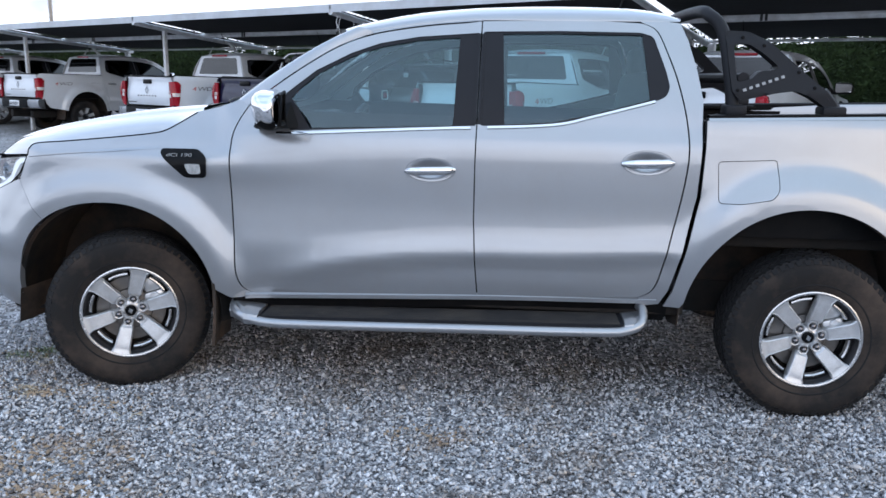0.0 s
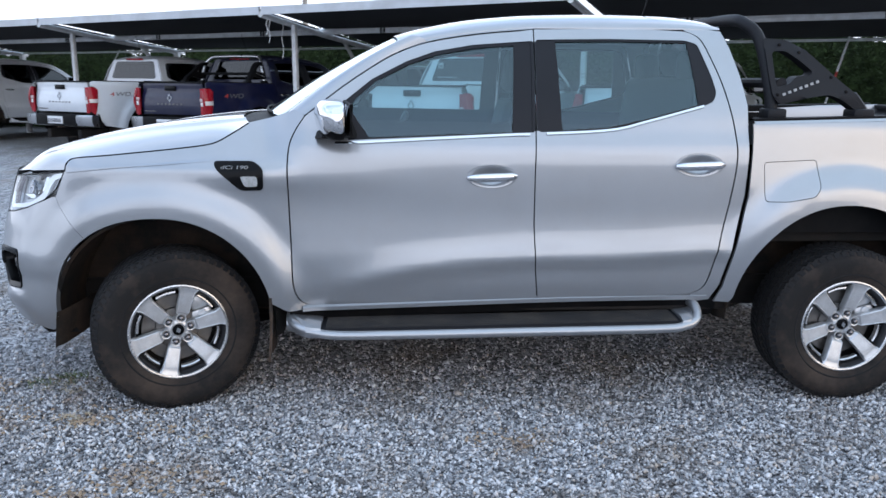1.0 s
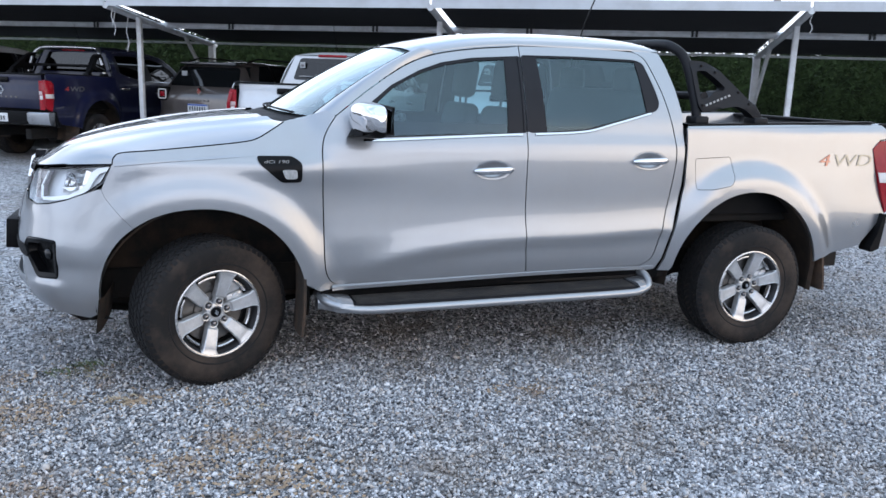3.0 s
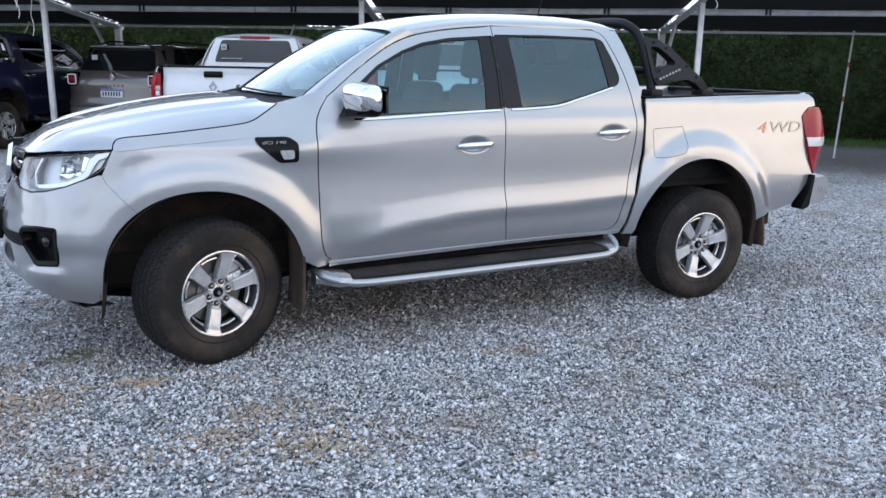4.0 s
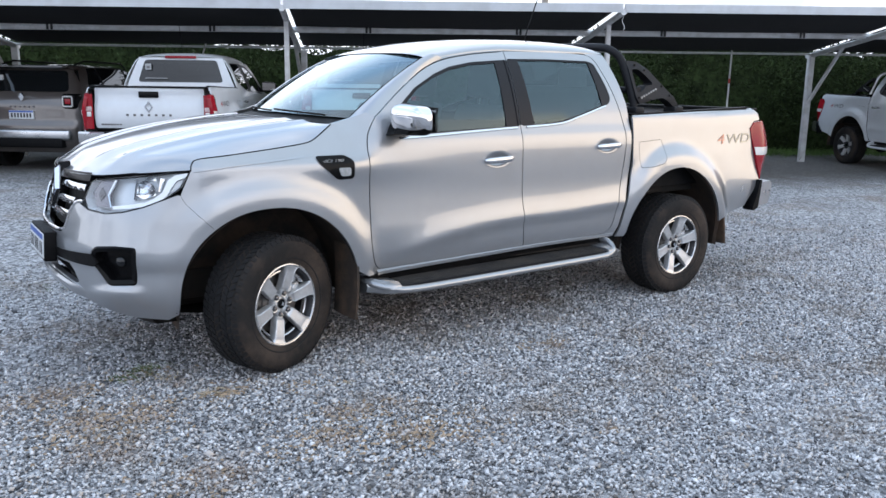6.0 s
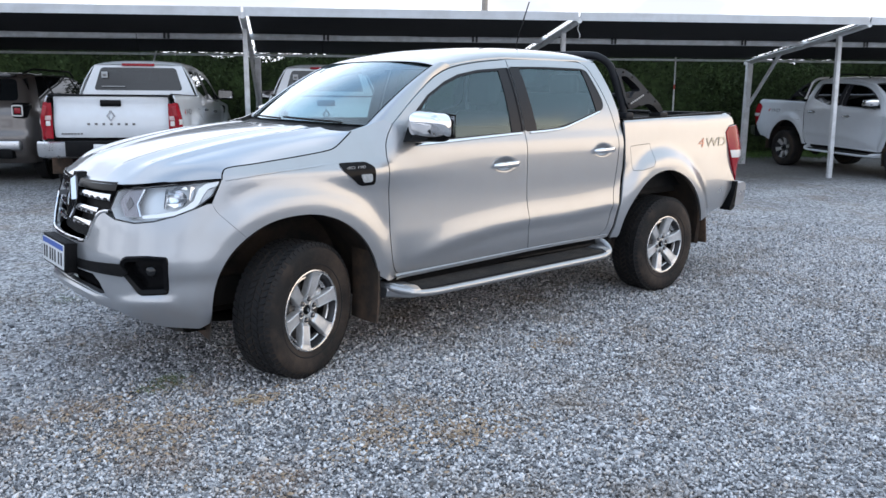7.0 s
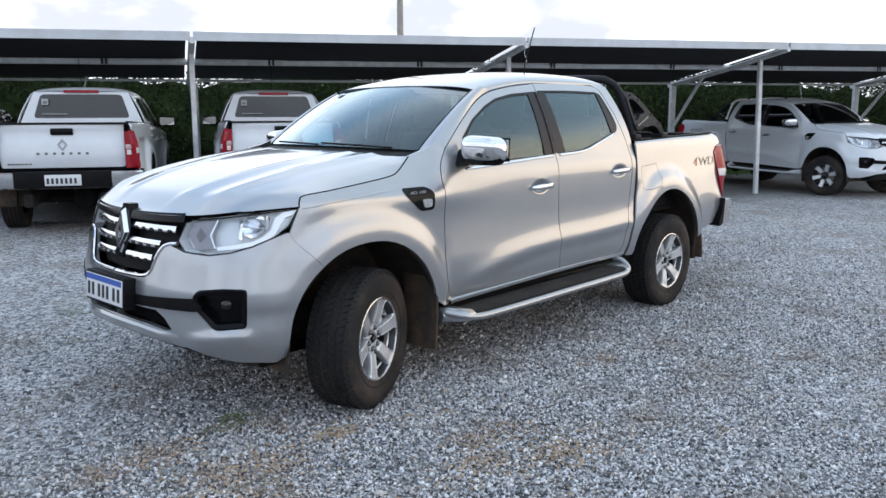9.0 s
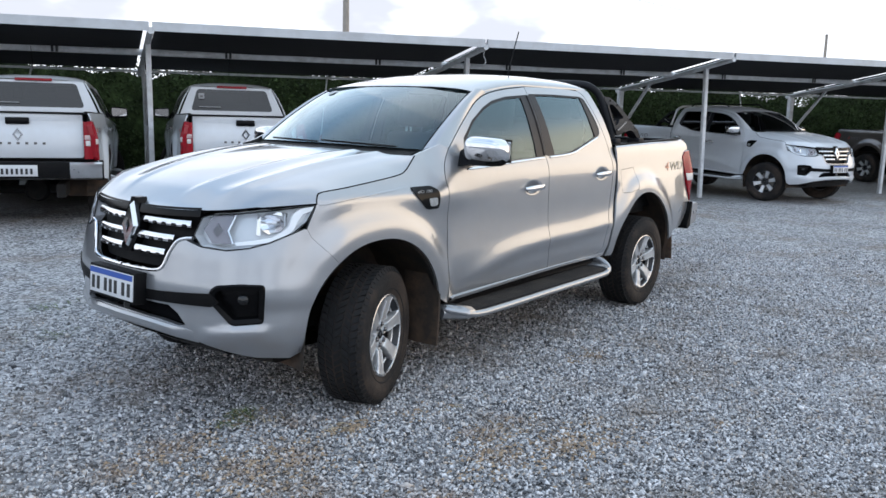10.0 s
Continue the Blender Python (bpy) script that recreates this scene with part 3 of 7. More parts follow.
ARCH_F = arch_line(AF, 2.3, 2.05)
ARCH_R = arch_line(AR, 2.05, 2.05)
DOOR_FRONT = curve([(0.606, 1.345), (0.560, 1.275), (0.534, 1.20), (0.530, 1.06), (0.536, 0.78), (0.541, 0.60), (0.562, 0.525), (0.600, 0.490), (0.655, 0.476)], 4)
DOOR_MID = [(1.650, 1.737), (1.644, 1.30), (1.640, 1.10), (1.640, 0.86), (1.651, 0.65), (1.664, 0.509)]
DOOR_REAR = curve([(2.36, 1.738), (2.43, 1.700), (2.475, 1.60), (2.52, 1.47), (2.555, 1.32), (2.567, 1.20), (2.562, 1.09), (2.538, 0.93), (2.500, 0.75), (2.470, 0.62), (2.440, 0.558), (2.385, 0.528)], 4)
SEAM_TOP = curve([(0.606, 1.345), (0.752, 1.458), (0.882, 1.547), (1.011, 1.622), (1.164, 1.676), (1.395, 1.714), (1.650, 1.737)], 4)
SEAM_TOP2 = [(1.650, 1.737), (1.80, 1.744), (2.0, 1.747), (2.2, 1.746), (2.36, 1.738)]
BELT = [(0.74, 1.232), (0.86, 1.235), (1.20, 1.252), (1.525, 1.268), (1.646, 1.272), (1.98, 1.290), (2.16, 1.330), (2.42, 1.398)]
GAP = 0.0028


def shrink(poly, g):
    """An outline drawn in by g."""
    area = sum(poly[i - 1][0] * poly[i][1] - poly[i][0] * poly[i - 1][1] for i in range(len(poly)))
    sg = 1 if area > 0 else -1
    out = []
    for i in range(len(poly)):
        a, b = Vector(poly[i - 1]), Vector(poly[(i + 1) % len(poly)])
        d = (b - a)
        if d.length < 1e-9:
            out.append(poly[i])
            continue
        d.normalize()
        out.append((poly[i][0] - sg * d.y * g, poly[i][1] + sg * d.x * g))
    return out


def strip(line, fn, width, rise, bm=None, mirror=False):
    """A raised bead along a line drawn on a surface, width in the second coordinate."""
    bm = bm or bmesh.new()
    for sg in ((1, -1) if mirror else (1,)):
        rows = []
        for p in line:
            row = [fn(p[0], p[1] + width * k, -rise * h) for k, h in ((-0.5, -0.6), (-0.5, 0.6), (-0.25, 1.0), (0.25, 1.0), (0.5, 0.6), (0.5, -0.6))]
            rows.append([(x, y * sg, z) for x, y, z in row])
        b = bmesh.new()
        loft(rows if sg > 0 else [r[::-1] for r in rows], b)
        me = bpy.data.meshes.new("t")
        b.to_mesh(me)
        b.free()
        bm.from_mesh(me)
        bpy.data.meshes.remove(me)
    return bm


def side_parts(name, poly, material, parent, label="", holes=(), step=0.03, hem=0.014, edge=0.025, fn=skin, both=True):
    """One panel on each side of the body."""
    obs = []
    for sg in ((1, -1) if both else (1,)):
        bm = panel_bm(poly, lambda u, v, d=0.0: (fn(u, v, d)[0], fn(u, v, d)[1] * sg, fn(u, v, d)[2]), step, holes, edge, hem)
        if sg < 0:
            bmesh.ops.reverse_faces(bm, faces=bm.faces)
        obs.append(part(name, bm, material, parent, label))
    return obs


def flip(bm):
    for v in bm.verts:
        v.co.y = -v.co.y
    bmesh.ops.reverse_faces(bm, faces=bm.faces)
    return bm


def both(name, make, material, parent, label=""):
    return [part(name, make(), material, parent, label), part(name, flip(make()), material, parent, label)]


def HANDLE(xc, zc):
    return [(xc + 0.112 * math.cos(t), zc - 0.004 + 0.054 * math.sin(t)) for t in (2 * math.pi * q / 32 for q in range(32))]


def build_pickup(label, group=""):
    truck = thing("pickup_truck", label, "pickup truck", group=group)
    # ---- wings, doors, bed sides
    hoodseam = curve([(-0.452, 1.103), (-0.444, 1.138), (-0.405, 1.160), (-0.246, 1.174), (0.0, 1.198), (0.153, 1.216), (0.216, 1.232), (0.28, 1.268), (0.35, 1.312)], 3)
    arch = [p for p in ARCH_F if p[0] > -0.350]
    wing = hoodseam + [(0.45, 1.335), (0.560, 1.372), (0.600, 1.350)] + [(x - 0.0035, z) for x, z in DOOR_FRONT] + [(0.60, 0.465), (0.515, 0.462)] + [p for p in arch if p[1] > 0.47] + [(-0.362, 0.812), (-0.488, 0.945), (-0.508, 0.985)]
    side_parts("front_wing", wing, SILVER, truck, "silver front wing with a flared wheel arch")
    window_f = [(0.80, 1.240), (0.75, 1.33), (0.775, 1.405), (0.905, 1.508), (1.06, 1.587), (1.19, 1.633), (1.367, 1.664), (1.640, 1.684), (1.637, 1.276)]
    front_door = [(x + GAP, z) for x, z in DOOR_FRONT] + [(1.20, 0.490), (1.664 - GAP, 0.507)] + [(x - GAP, z) for x, z in DOOR_MID[::-1][1:]] + [(x, z - 0.004) for x, z in SEAM_TOP[::-1][1:-1]]
    doors = side_parts("front_door", front_door, SILVER, truck, "silver front door with a lower crease", [window_f, HANDLE(1.443, 1.083)])
    window_r = [(1.655, 1.276), (1.655, 1.690), (2.0, 1.696), (2.36, 1.692), (2.415, 1.675), (2.468, 1.52), (2.484, 1.455), (2.468, 1.415), (2.42, 1.394), (2.16, 1.328), (1.98, 1.288)]
    window_r = rounded(window_r, 0.018, 3)
    rear_door = [(x + GAP, z) for x, z in DOOR_MID] + [(2.10, 0.519)] + [(x - GAP, z) for x, z in DOOR_REAR[::-1][:-1]] + [(2.355, 1.734)] + [(x, z - 0.004) for x, z in SEAM_TOP2[::-1][1:-1]]
    doors_r = side_parts("rear_door", rear_door, SILVER, truck, "silver rear door with a lower crease", [window_r, HANDLE(2.392, 1.135)])
    inset = lambda k: (lambda u, v, d=0.0: skin(u, v, d + k))
    # glazing and its black frames
    gf = [(0.89, 1.252), (0.800, 1.385), (0.835, 1.425), (0.920, 1.497), (1.07, 1.573), (1.20, 1.617), (1.37, 1.648), (1.553, 1.662), (1.536, 1.275)]
    gr = [(1.765, 1.284), (1.748, 1.680), (2.0, 1.684), (2.366, 1.680), (2.397, 1.40), (2.16, 1.337), (1.98, 1.298)]
    quarter = [(0.800, 1.385), (0.785, 1.380), (0.770, 1.33), (0.82, 1.250), (0.89, 1.252)]
    for ob, g, wdw in ((doors, gf, window_f), (doors_r, gr, window_r)):
        for k, door in enumerate(ob):
            def put(nm, poly, mt, dep, holes=(), hem=0.0, lab="", st=0.06):
                sg = 1 if k == 0 else -1
                bm = panel_bm(poly, lambda u, v, d=0.0: (skin(u, v, d + dep)[0], skin(u, v, d + dep)[1] * sg, skin(u, v, d + dep)[2]), st, holes, 0.03, hem)
                if sg < 0:
                    bmesh.ops.reverse_faces(bm, faces=bm.faces)
                return part(nm, bm, mt, door, lab)
            put("window_frame", wdw, PILLAR, 0.004, [g], 0.012, "black window frame and pillar trim", 0.03)
            put("window_pane", g, SIDEGLASS, 0.010, lab="lightly tinted side window pane").visible_shadow = False
    # black film over the door edges between the panes
    for door_set, dx in ((doors, -0.0098), (doors_r, 0.0098)):
        for k, door in enumerate(door_set):
            rows = []
            for z in (1.283, 1.38, 1.48, 1.58, 1.680):
                xm = 1.644 + 0.006 * (z - 1.30) / 0.437 + dx
                rows.append([skin(xm + w, z, d) for w, d in ((-0.0068, 0.012), (-0.0068, -0.0016), (0.0068, -0.0016), (0.0068, 0.012))])
            bm = loft(rows, bmesh.new())
            bmesh.ops.recalc_face_normals(bm, faces=bm.faces)
            part("pillar_film", flip(bm) if k else bm, PILLAR, door, "black pillar film")
    # chrome line under the windows
    for door_set, line in ((doors, [p for p in curve(BELT, 6) if p[0] < 1.640]), (doors_r, [p for p in curve(BELT, 6) if p[0] > 1.650])):
        for k, door in enumerate(door_set):
            bm = strip(line, lambda u, v, d=0.0: skin(u, v - 0.004, d), 0.013, 0.006)
            part("belt_moulding", flip(bm) if k else bm, CHROME, door, "bright chrome moulding under the window")
    # door handles with their cups
    for door_set, xc, zc in ((doors, 1.443, 1.083), (doors_r, 2.392, 1.135)):
        for k, door in enumerate(door_set):
            base = Vector(skin(xc, zc))
            cup = bmesh.new()
            rows = []
            for r in (1.0, 0.97, 0.90, 0.75, 0.5, 0.25, 0.02):
                rows.append([skin(xc + 0.112 * r * math.cos(t), zc - 0.004 + 0.054 * r * math.sin(t), 0.028 * (1 - r * r) ** 3 + (0.002 if r > 0.99 else 0.0)) for t in (2 * math.pi * q / 32 for q in range(32))])
            loft(rows, cup, True)
            part("handle_cup", flip(cup) if k else cup, SILVER, door)
            bar = bmesh.new()
            rows = []
            for q in range(13):
                u = q / 12 * 2 - 1
                hgt = 0.019 * (1 - 0.50 * abs(u) ** 4) * (1 if u < 0.55 else 1.12)
                off = -0.012 - 0.028 * (1 - u ** 4)
                c = Vector(skin(xc + 0.113 * u, zc - 0.004 + 0.004 * u)) + Vector((0, off, 0))
                rows.append([c + Vector((0, 0.010 * math.cos(t), hgt * math.sin(t))) for t in (2 * math.pi * w / 12 for w in range(12))])
            loft(rows, bar, True)
            bm_caps = [rows[0], rows[-1]]
            for cap in bm_caps:
                bar.faces.new([bar.verts.new(p) for p in cap])
            bmesh.ops.remove_doubles(bar, verts=bar.verts, dist=0.0003)
            bmesh.ops.recalc_face_normals(bar, faces=bar.faces)
            part("door_handle", flip(bar) if k else bar, CHROME, door, "chrome pull handle")
            if zc < 1.1:
                c = Vector(skin(xc + 0.094, zc)) + Vector((0, -0.030, 0))
                lock = lathe([(0.0085, 0.01), (0.0085, -0.002), (0.006, -0.004), (0.0005, -0.003)], 14, "y", None, c)
                part("key_lock", flip(lock) if k else lock, DARKALLOY, door, "small round key lock")
    # ---- cab sides behind the doors, roof, pillars
    cpillar = [(x + 0.004, z) for x, z in DOOR_REAR[::-1]] + [(2.36, 1.744), (2.48, 1.742), (2.535, 1.735), (2.565, 1.66), (2.600, 1.53), (2.625, 1.40), (2.622, 1.30), (2.622, 1.20), (2.612, 0.99), (2.565, 0.75), (2.515, 0.565), (2.480, 0.500), (2.40, 0.488)]
    side_parts("cab_corner_panel", cpillar, SILVER, truck, "silver cab corner behind the rear door")
    bmr = bmesh.new()
    rows = []
    nst = 26
    for i in range(nst + 1):
        t = i / nst
        row = []
        for j in range(25):
            v = j / 12 - 1
            front = screen(v * 0.999, 1.0).x + 0.004
            rear = 2.555 - 0.03 * v * v
            x = front + (rear - front) * t
            zs = 1.742 if x > 1.60 else (table([(1.0, 1.668), (1.164, 1.690), (1.395, 1.722), (1.60, 1.742)])(x))
            ys = half_width(x, zs)
            e = abs(v)
            ang = e ** 1.0 * math.pi / 2
            # a rounded box section
            p = 3.0
            cc, ss = math.cos(ang), math.sin(ang)
            rr = (abs(cc) ** p + abs(ss) ** p) ** (-1 / p)
            yy = ys * min(1.0, ss * rr)
            zz = zs + (roof_z(x) - zs) * min(1.0, cc * rr) ** 1.0 - 0.012 * (yy / ys) ** 2 * (1 - e ** 8)
            row.append((x, math.copysign(yy, v), zz))
        rows.append(row)
    rows.insert(0, [tuple(screen((j / 12 - 1) * 0.999, 1.0) + Vector((0.001, 0, 0.002))) for j in range(25)])
    loft(rows, bmr)
    bmesh.ops.recalc_face_normals(bmr, faces=bmr.faces)
    if sum(f.normal.z for f in bmr.faces) < 0:
        bmesh.ops.reverse_faces(bmr, faces=bmr.faces)
    part("roof_panel", bmr, SILVER, truck, "silver roof panel")

    def pillar():
        rows = []
        for i in range(25):
            t = i / 24
            a = screen_edge(t)
            # matching place on the door's upper seam
            q = t * (len(SEAM_TOP) - 1) * 0.66
            i0 = min(int(q), len(SEAM_TOP) - 2)
            sx, sz = [SEAM_TOP[i0][k] + (q - i0) * (SEAM_TOP[i0 + 1][k] - SEAM_TOP[i0][k]) for k in (0, 1)]
            if t == 0:
                sx, sz = 0.606, 1.345
            b = Vector(skin(sx, sz + 0.004))
            m = (a + b) / 2 + Vector((-0.016, -0.034, 0.036))
            rows.append([a * (1 - w) ** 2 + m * (2 * w * (1 - w)) + b * w * w for w in (0, 0.12, 0.25, 0.4, 0.55, 0.7, 0.85, 1)])
        b = loft(rows)
        bmesh.ops.recalc_face_normals(b, faces=b.faces)
        if sum(f.normal.y for f in b.faces) > 0:
            bmesh.ops.reverse_faces(b, faces=b.faces)
        return b
    both("windscreen_pillar", pillar, SILVER, truck, "silver windscreen pillar")

    def rail():
        line = [(x, z) for x, z in SEAM_TOP if x > 0.98] + SEAM_TOP2[1:]
        rows = []
        for x, z in line:
            zs = 1.742 if x > 1.60 else (table([(1.0, 1.668), (1.164, 1.690), (1.395, 1.722), (1.60, 1.742)])(x))
            rows.append([skin(x, z + 0.003), skin(x, (z + zs) / 2 + 0.002), skin(x, zs + 0.002, 0.001)])
        b = loft(rows)
        bmesh.ops.recalc_face_normals(b, faces=b.faces)
        if sum(f.normal.y for f in b.faces) > 0:
            bmesh.ops.reverse_faces(b, faces=b.faces)
        return b
    both("roof_rail_panel", rail, SILVER, truck)
    bms = loft([[screen(u / 14 - 1, v / 12) for u in range(29)] for v in range(13)])
    if sum(f.normal.x for f in (bmesh.ops.recalc_face_normals(bms, faces=bms.faces) or bms.faces)) > 0:
        bmesh.ops.reverse_faces(bms, faces=bms.faces)
    ws = part("windscreen", bms, SCREENGLASS, truck, "clear laminated windscreen")
    ws.visible_shadow = False
    rim = bmesh.new()
    outer = [screen(u / 14 - 1, 0) for u in range(29)] + [screen(1, v / 12) for v in range(1, 13)] + [screen(1 - u / 14, 1) for u in range(1, 29)] + [screen(-1, 1 - v / 12) for v in range(1, 12)]
    tube([p + Vector((-0.001, 0, 0.0)) for p in outer], 0.0032, 6, rim, closed=True)
    part("windscreen_seal", rim, SEAM, truck)
    # ---- bonnet
    bmh = bmesh.new()
    rows = []
    side = [Vector(skin(s, z)) for s, z in hoodseam]
    nose = []
    for k in range(1, 17):
        y = -0.86 + k / 16 * 0.86
        nose.append(Vector(skin(s_at(max(y, -0.80)) if y > -0.80 else s_at(0.80), 1.062 + 0.045 * (abs(y) / 0.86) ** 3)))
    for i in range(41):
        t = i / 40
        row = []
        for j in range(81):
            v = j / 40 - 1
            # columns follow the two ribs as they spread towards the windscreen
            a1, a2 = 0.30 + 0.20 * t, 0.60 + 0.10 * t
            a = (abs(v) / 0.35 * a1 if abs(v) < 0.35 else a1 + (abs(v) - 0.35) / 0.30 * (a2 - a1) if abs(v) < 0.65 else a2 + (abs(v) - 0.65) / 0.35 * (1 - a2))
            # left edge follows the seam, the middle runs from the nose to the cowl
            q = t * (len(side) - 1)
            i0 = min(int(q), len(side) - 2)
            e = side[i0].lerp(side[i0 + 1], q - i0)
            x_front = PLAN_X(0.80 * a)
            x_back = 0.345 - 0.125 * (1 - a * a)
            xm = x_front + (x_back - x_front) * t
            w = a ** 5
            x = xm * (1 - w) + e.x * w
            y = -(abs(e.y) * a)
            crown = hood_z(x + 0.02) - 0.035 * a * a
            on = smooth_step(-0.92, -0.62, x)
            crown += on * (0.012 * max(0.0, 1 - ((a1 - a) / 0.055 if a < a1 else (a - a1) / 0.20)) ** 1.4 + 0.014 * max(0.0, 1 - ((a2 - a) / 0.14 if a < a2 else (a - a2) / 0.09)) ** 1.4 + 0.004 * (a < a1))
            front_z = 1.058 + 0.045 * a ** 3
            crown = crown - 0.014 if t > 0 else front_z
            if t < 0.16:
                k = t / 0.16
                crown = front_z + (crown - front_z) * (1 - (1 - k) ** 2.2)
            drop = a ** 7
            z = crown * (1 - drop) + e.z * drop
            row.append((x, y if v < 0 else -y, z))
        rows.append(row)
    loft(rows, bmh)
    bmesh.ops.recalc_face_normals(bmh, faces=bmh.faces)
    if sum(f.normal.z for f in bmh.faces) < 0:
        bmesh.ops.reverse_faces(bmh, faces=bmh.faces)
    sm = [v for v in bmh.verts if not v.is_boundary]
    bmesh.ops.smooth_vert(bmh, verts=sm, factor=0.2, use_axis_x=False, use_axis_y=False, use_axis_z=True)
    part("bonnet", bmh, SILVER, truck, "silver bonnet with two raised ribs")
    for sg in (1, -1):
        pts = [skin(u, v - 0.003, 0.002) for u, v in curve(hoodseam, 2)]
        part("bonnet_gap", tube([(x, y * sg, z) for x, y, z in pts], 0.0042, 6), SEAM, truck)
        pts = [skin(s_at(y), 1.053 + 0.045 * (y / 0.86) ** 3, 0.004) for y in (0.10, 0.2, 0.3, 0.4, 0.5, 0.6, 0.7, 0.78)] + [skin(u, v, 0.004) for u, v in ((-0.68, 1.082), (-0.56, 1.096), (-0.455, 1.103))]
        part("bonnet_front_gap", tube([(x, y * sg, z) for x, y, z in pts], 0.0042, 6), SEAM, truck)
    # cowl under the windscreen and its wipers
    cowl = loft([[screen((u / 10 - 1) * 0.97, 0) + Vector((dx * (1 - 0.35 * abs(u / 10 - 1)), 0, dz)) for u in range(21)] for dx, dz in ((-0.20, -0.045), (-0.10, -0.022), (0.01, -0.006))])
    part("cowl", cowl, PLASTIC, truck, "black plastic cowl")
    for u0, u1 in ((-0.80, -0.05), (-0.02, 0.72)):
        pts = [screen(u0 + (u1 - u0) * k / 8, 0.006 + 0.020 * k / 8) + Vector((-0.012, 0, 0.008)) for k in range(9)]
        part("wiper", tube(pts, 0.006, 6), PLASTIC, truck, "black wiper arm")
    # ---- seam lining seen in the gaps
    lining = [(-0.30, 1.09), (0.60, 1.33), (2.52, 1.30), (2.60, 1.15), (2.52, 0.60), (2.44, 0.50), (0.55, 0.47), (0.52, 0.80), (0.30, 0.95), (-0.30, 0.96)]
    side_parts("inner_panel", lining, SEAM, truck, fn=lambda u, v, d=0.0: skin(u, v, d + 0.030), hem=0, step=0.08, edge=0.08)
    # ---- bed
    bed_front = [(2.637, 1.318), (2.637, 1.20), (2.626, 0.99), (2.580, 0.75), (2.534, 0.565), (2.501, 0.492)]
    fuel = [(2.690, 1.146), (2.942, 1.157), (2.950, 1.10), (2.950, 1.030), (2.922, 0.990), (2.80, 0.968), (2.700, 0.966)]
    fuel = rounded(fuel, 0.018, 3)
    bed = bed_front + [(2.57, 0.490)] + [p for p in ARCH_R[::-1] if p[1] > 0.49] + [(3.64, 0.535), (3.98, 0.595), (4.08, 0.70), (4.160, 0.80), (4.125, 0.90), (4.082, 1.06), (4.055, 1.20), (4.11, 1.262), (4.185, 1.272), (4.178, 1.325), (4.14, 1.352), (3.9, 1.350), (3.1, 1.328)]
    beds = side_parts("bed_side", bed, SILVER, truck, "silver bed side with a flared wheel arch", [fuel])
    for k, b in enumerate(beds):
        sg = 1 if k == 0 else -1
        bm = panel_bm(shrink(fuel, 0.003), lambda u, v, d=0.0: (skin(u, v, d)[0], skin(u, v, d)[1] * sg, skin(u, v, d)[2]), 0.03, (), 0.02, 0.01)
        if k:
            bmesh.ops.reverse_faces(bm, faces=bm.faces)
        part("fuel_flap", bm, SILVER, b, "silver fuel filler flap")
        bm = panel_bm(fuel, lambda u, v, d=0.0: (skin(u, v, d + 0.009)[0], skin(u, v, d + 0.009)[1] * sg, skin(u, v, d)[2]), 0.05, (), 0.02, 0)
        part("flap_recess", bm, SEAM, b)
    def bed_rail():
        rows = []
        for i in range(31):
            x = 2.645 + i / 30 * (4.12 - 2.645)
            zt = 1.318 + (x - 2.64) / 1.45 * 0.034
            y = half_width(x, zt - 0.005)
            rows.append([(x, -y, zt - 0.002), (x, -y + 0.012, zt + 0.010), (x, -y + 0.065, zt + 0.012), (x, -y + 0.072, zt - 0.004), (x, -y + 0.074, zt - 0.10)])
        return loft(rows)
    both("bed_rail_cap", bed_rail, SILVER, truck, "silver top edge of the bed side")
    def rail_trim():
        return loft([[(x, -half_width(x, 1.315) + dy, 1.318 + (x - 2.64) / 1.45 * 0.034 + dz) for dy, dz in ((0.020, 0.010), (0.020, 0.021), (0.066, 0.023), (0.080, 0.016), (0.080, -0.02))] for x in (2.65, 3.0, 3.4, 3.8, 4.08)])
    both("rail_trim", rail_trim, PLASTIC, truck, "black bed rail trim")
    part("bed_floor", box_bm(2.68, 4.14, -0.745, 0.745, 0.80, 0.83), PLASTIC, truck, "black bed floor liner")
    for y in (-0.75, 0.75):
        part("bed_liner_side", box_bm(2.66, 4.14, y - 0.02, y + 0.02, 0.80, 1.31), PLASTIC, truck)
    part("bed_liner_front", box_bm(2.650, 2.685, -0.77, 0.77, 0.80, 1.31), PLASTIC, truck)
    gate = [(-0.685, 0.83), (0.685, 0.83), (0.692, 1.05), (0.685, 1.345), (-0.685, 1.345), (-0.692, 1.05)]
    gate_x = table([(0.80, 4.215), (0.95, 4.235), (1.10, 4.225), (1.20, 4.20), (1.28, 4.195), (1.33, 4.205), (1.35, 4.19)])
    bm = panel_bm(rounded(gate, 0.03), lambda u, v, d=0.0: (gate_x(v) - 0.05 * (abs(u) / 0.75) ** 4 - d, u, v), 0.04, (), 0.04, 0.05)
    tailgate = part("tailgate", bm, SILVER, truck, "body-coloured tailgate")
    part("tailgate_spoiler", box_bm(4.10, 4.215, -0.74, 0.74, 1.338, 1.362, 0.008), PLASTIC, tailgate, "black strip along the tailgate's top")
    part("tailgate_handle", box_bm(4.19, 4.222, -0.125, 0.125, 1.215, 1.295, 0.012), GLOSSBLACK, tailgate, "black handle recess")
    dia = [(0, 0.075), (0.056, 0), (0, -0.075), (-0.056, 0)]
    hole = [(0, 0.045), (0.030, 0), (0, -0.045), (-0.030, 0)]
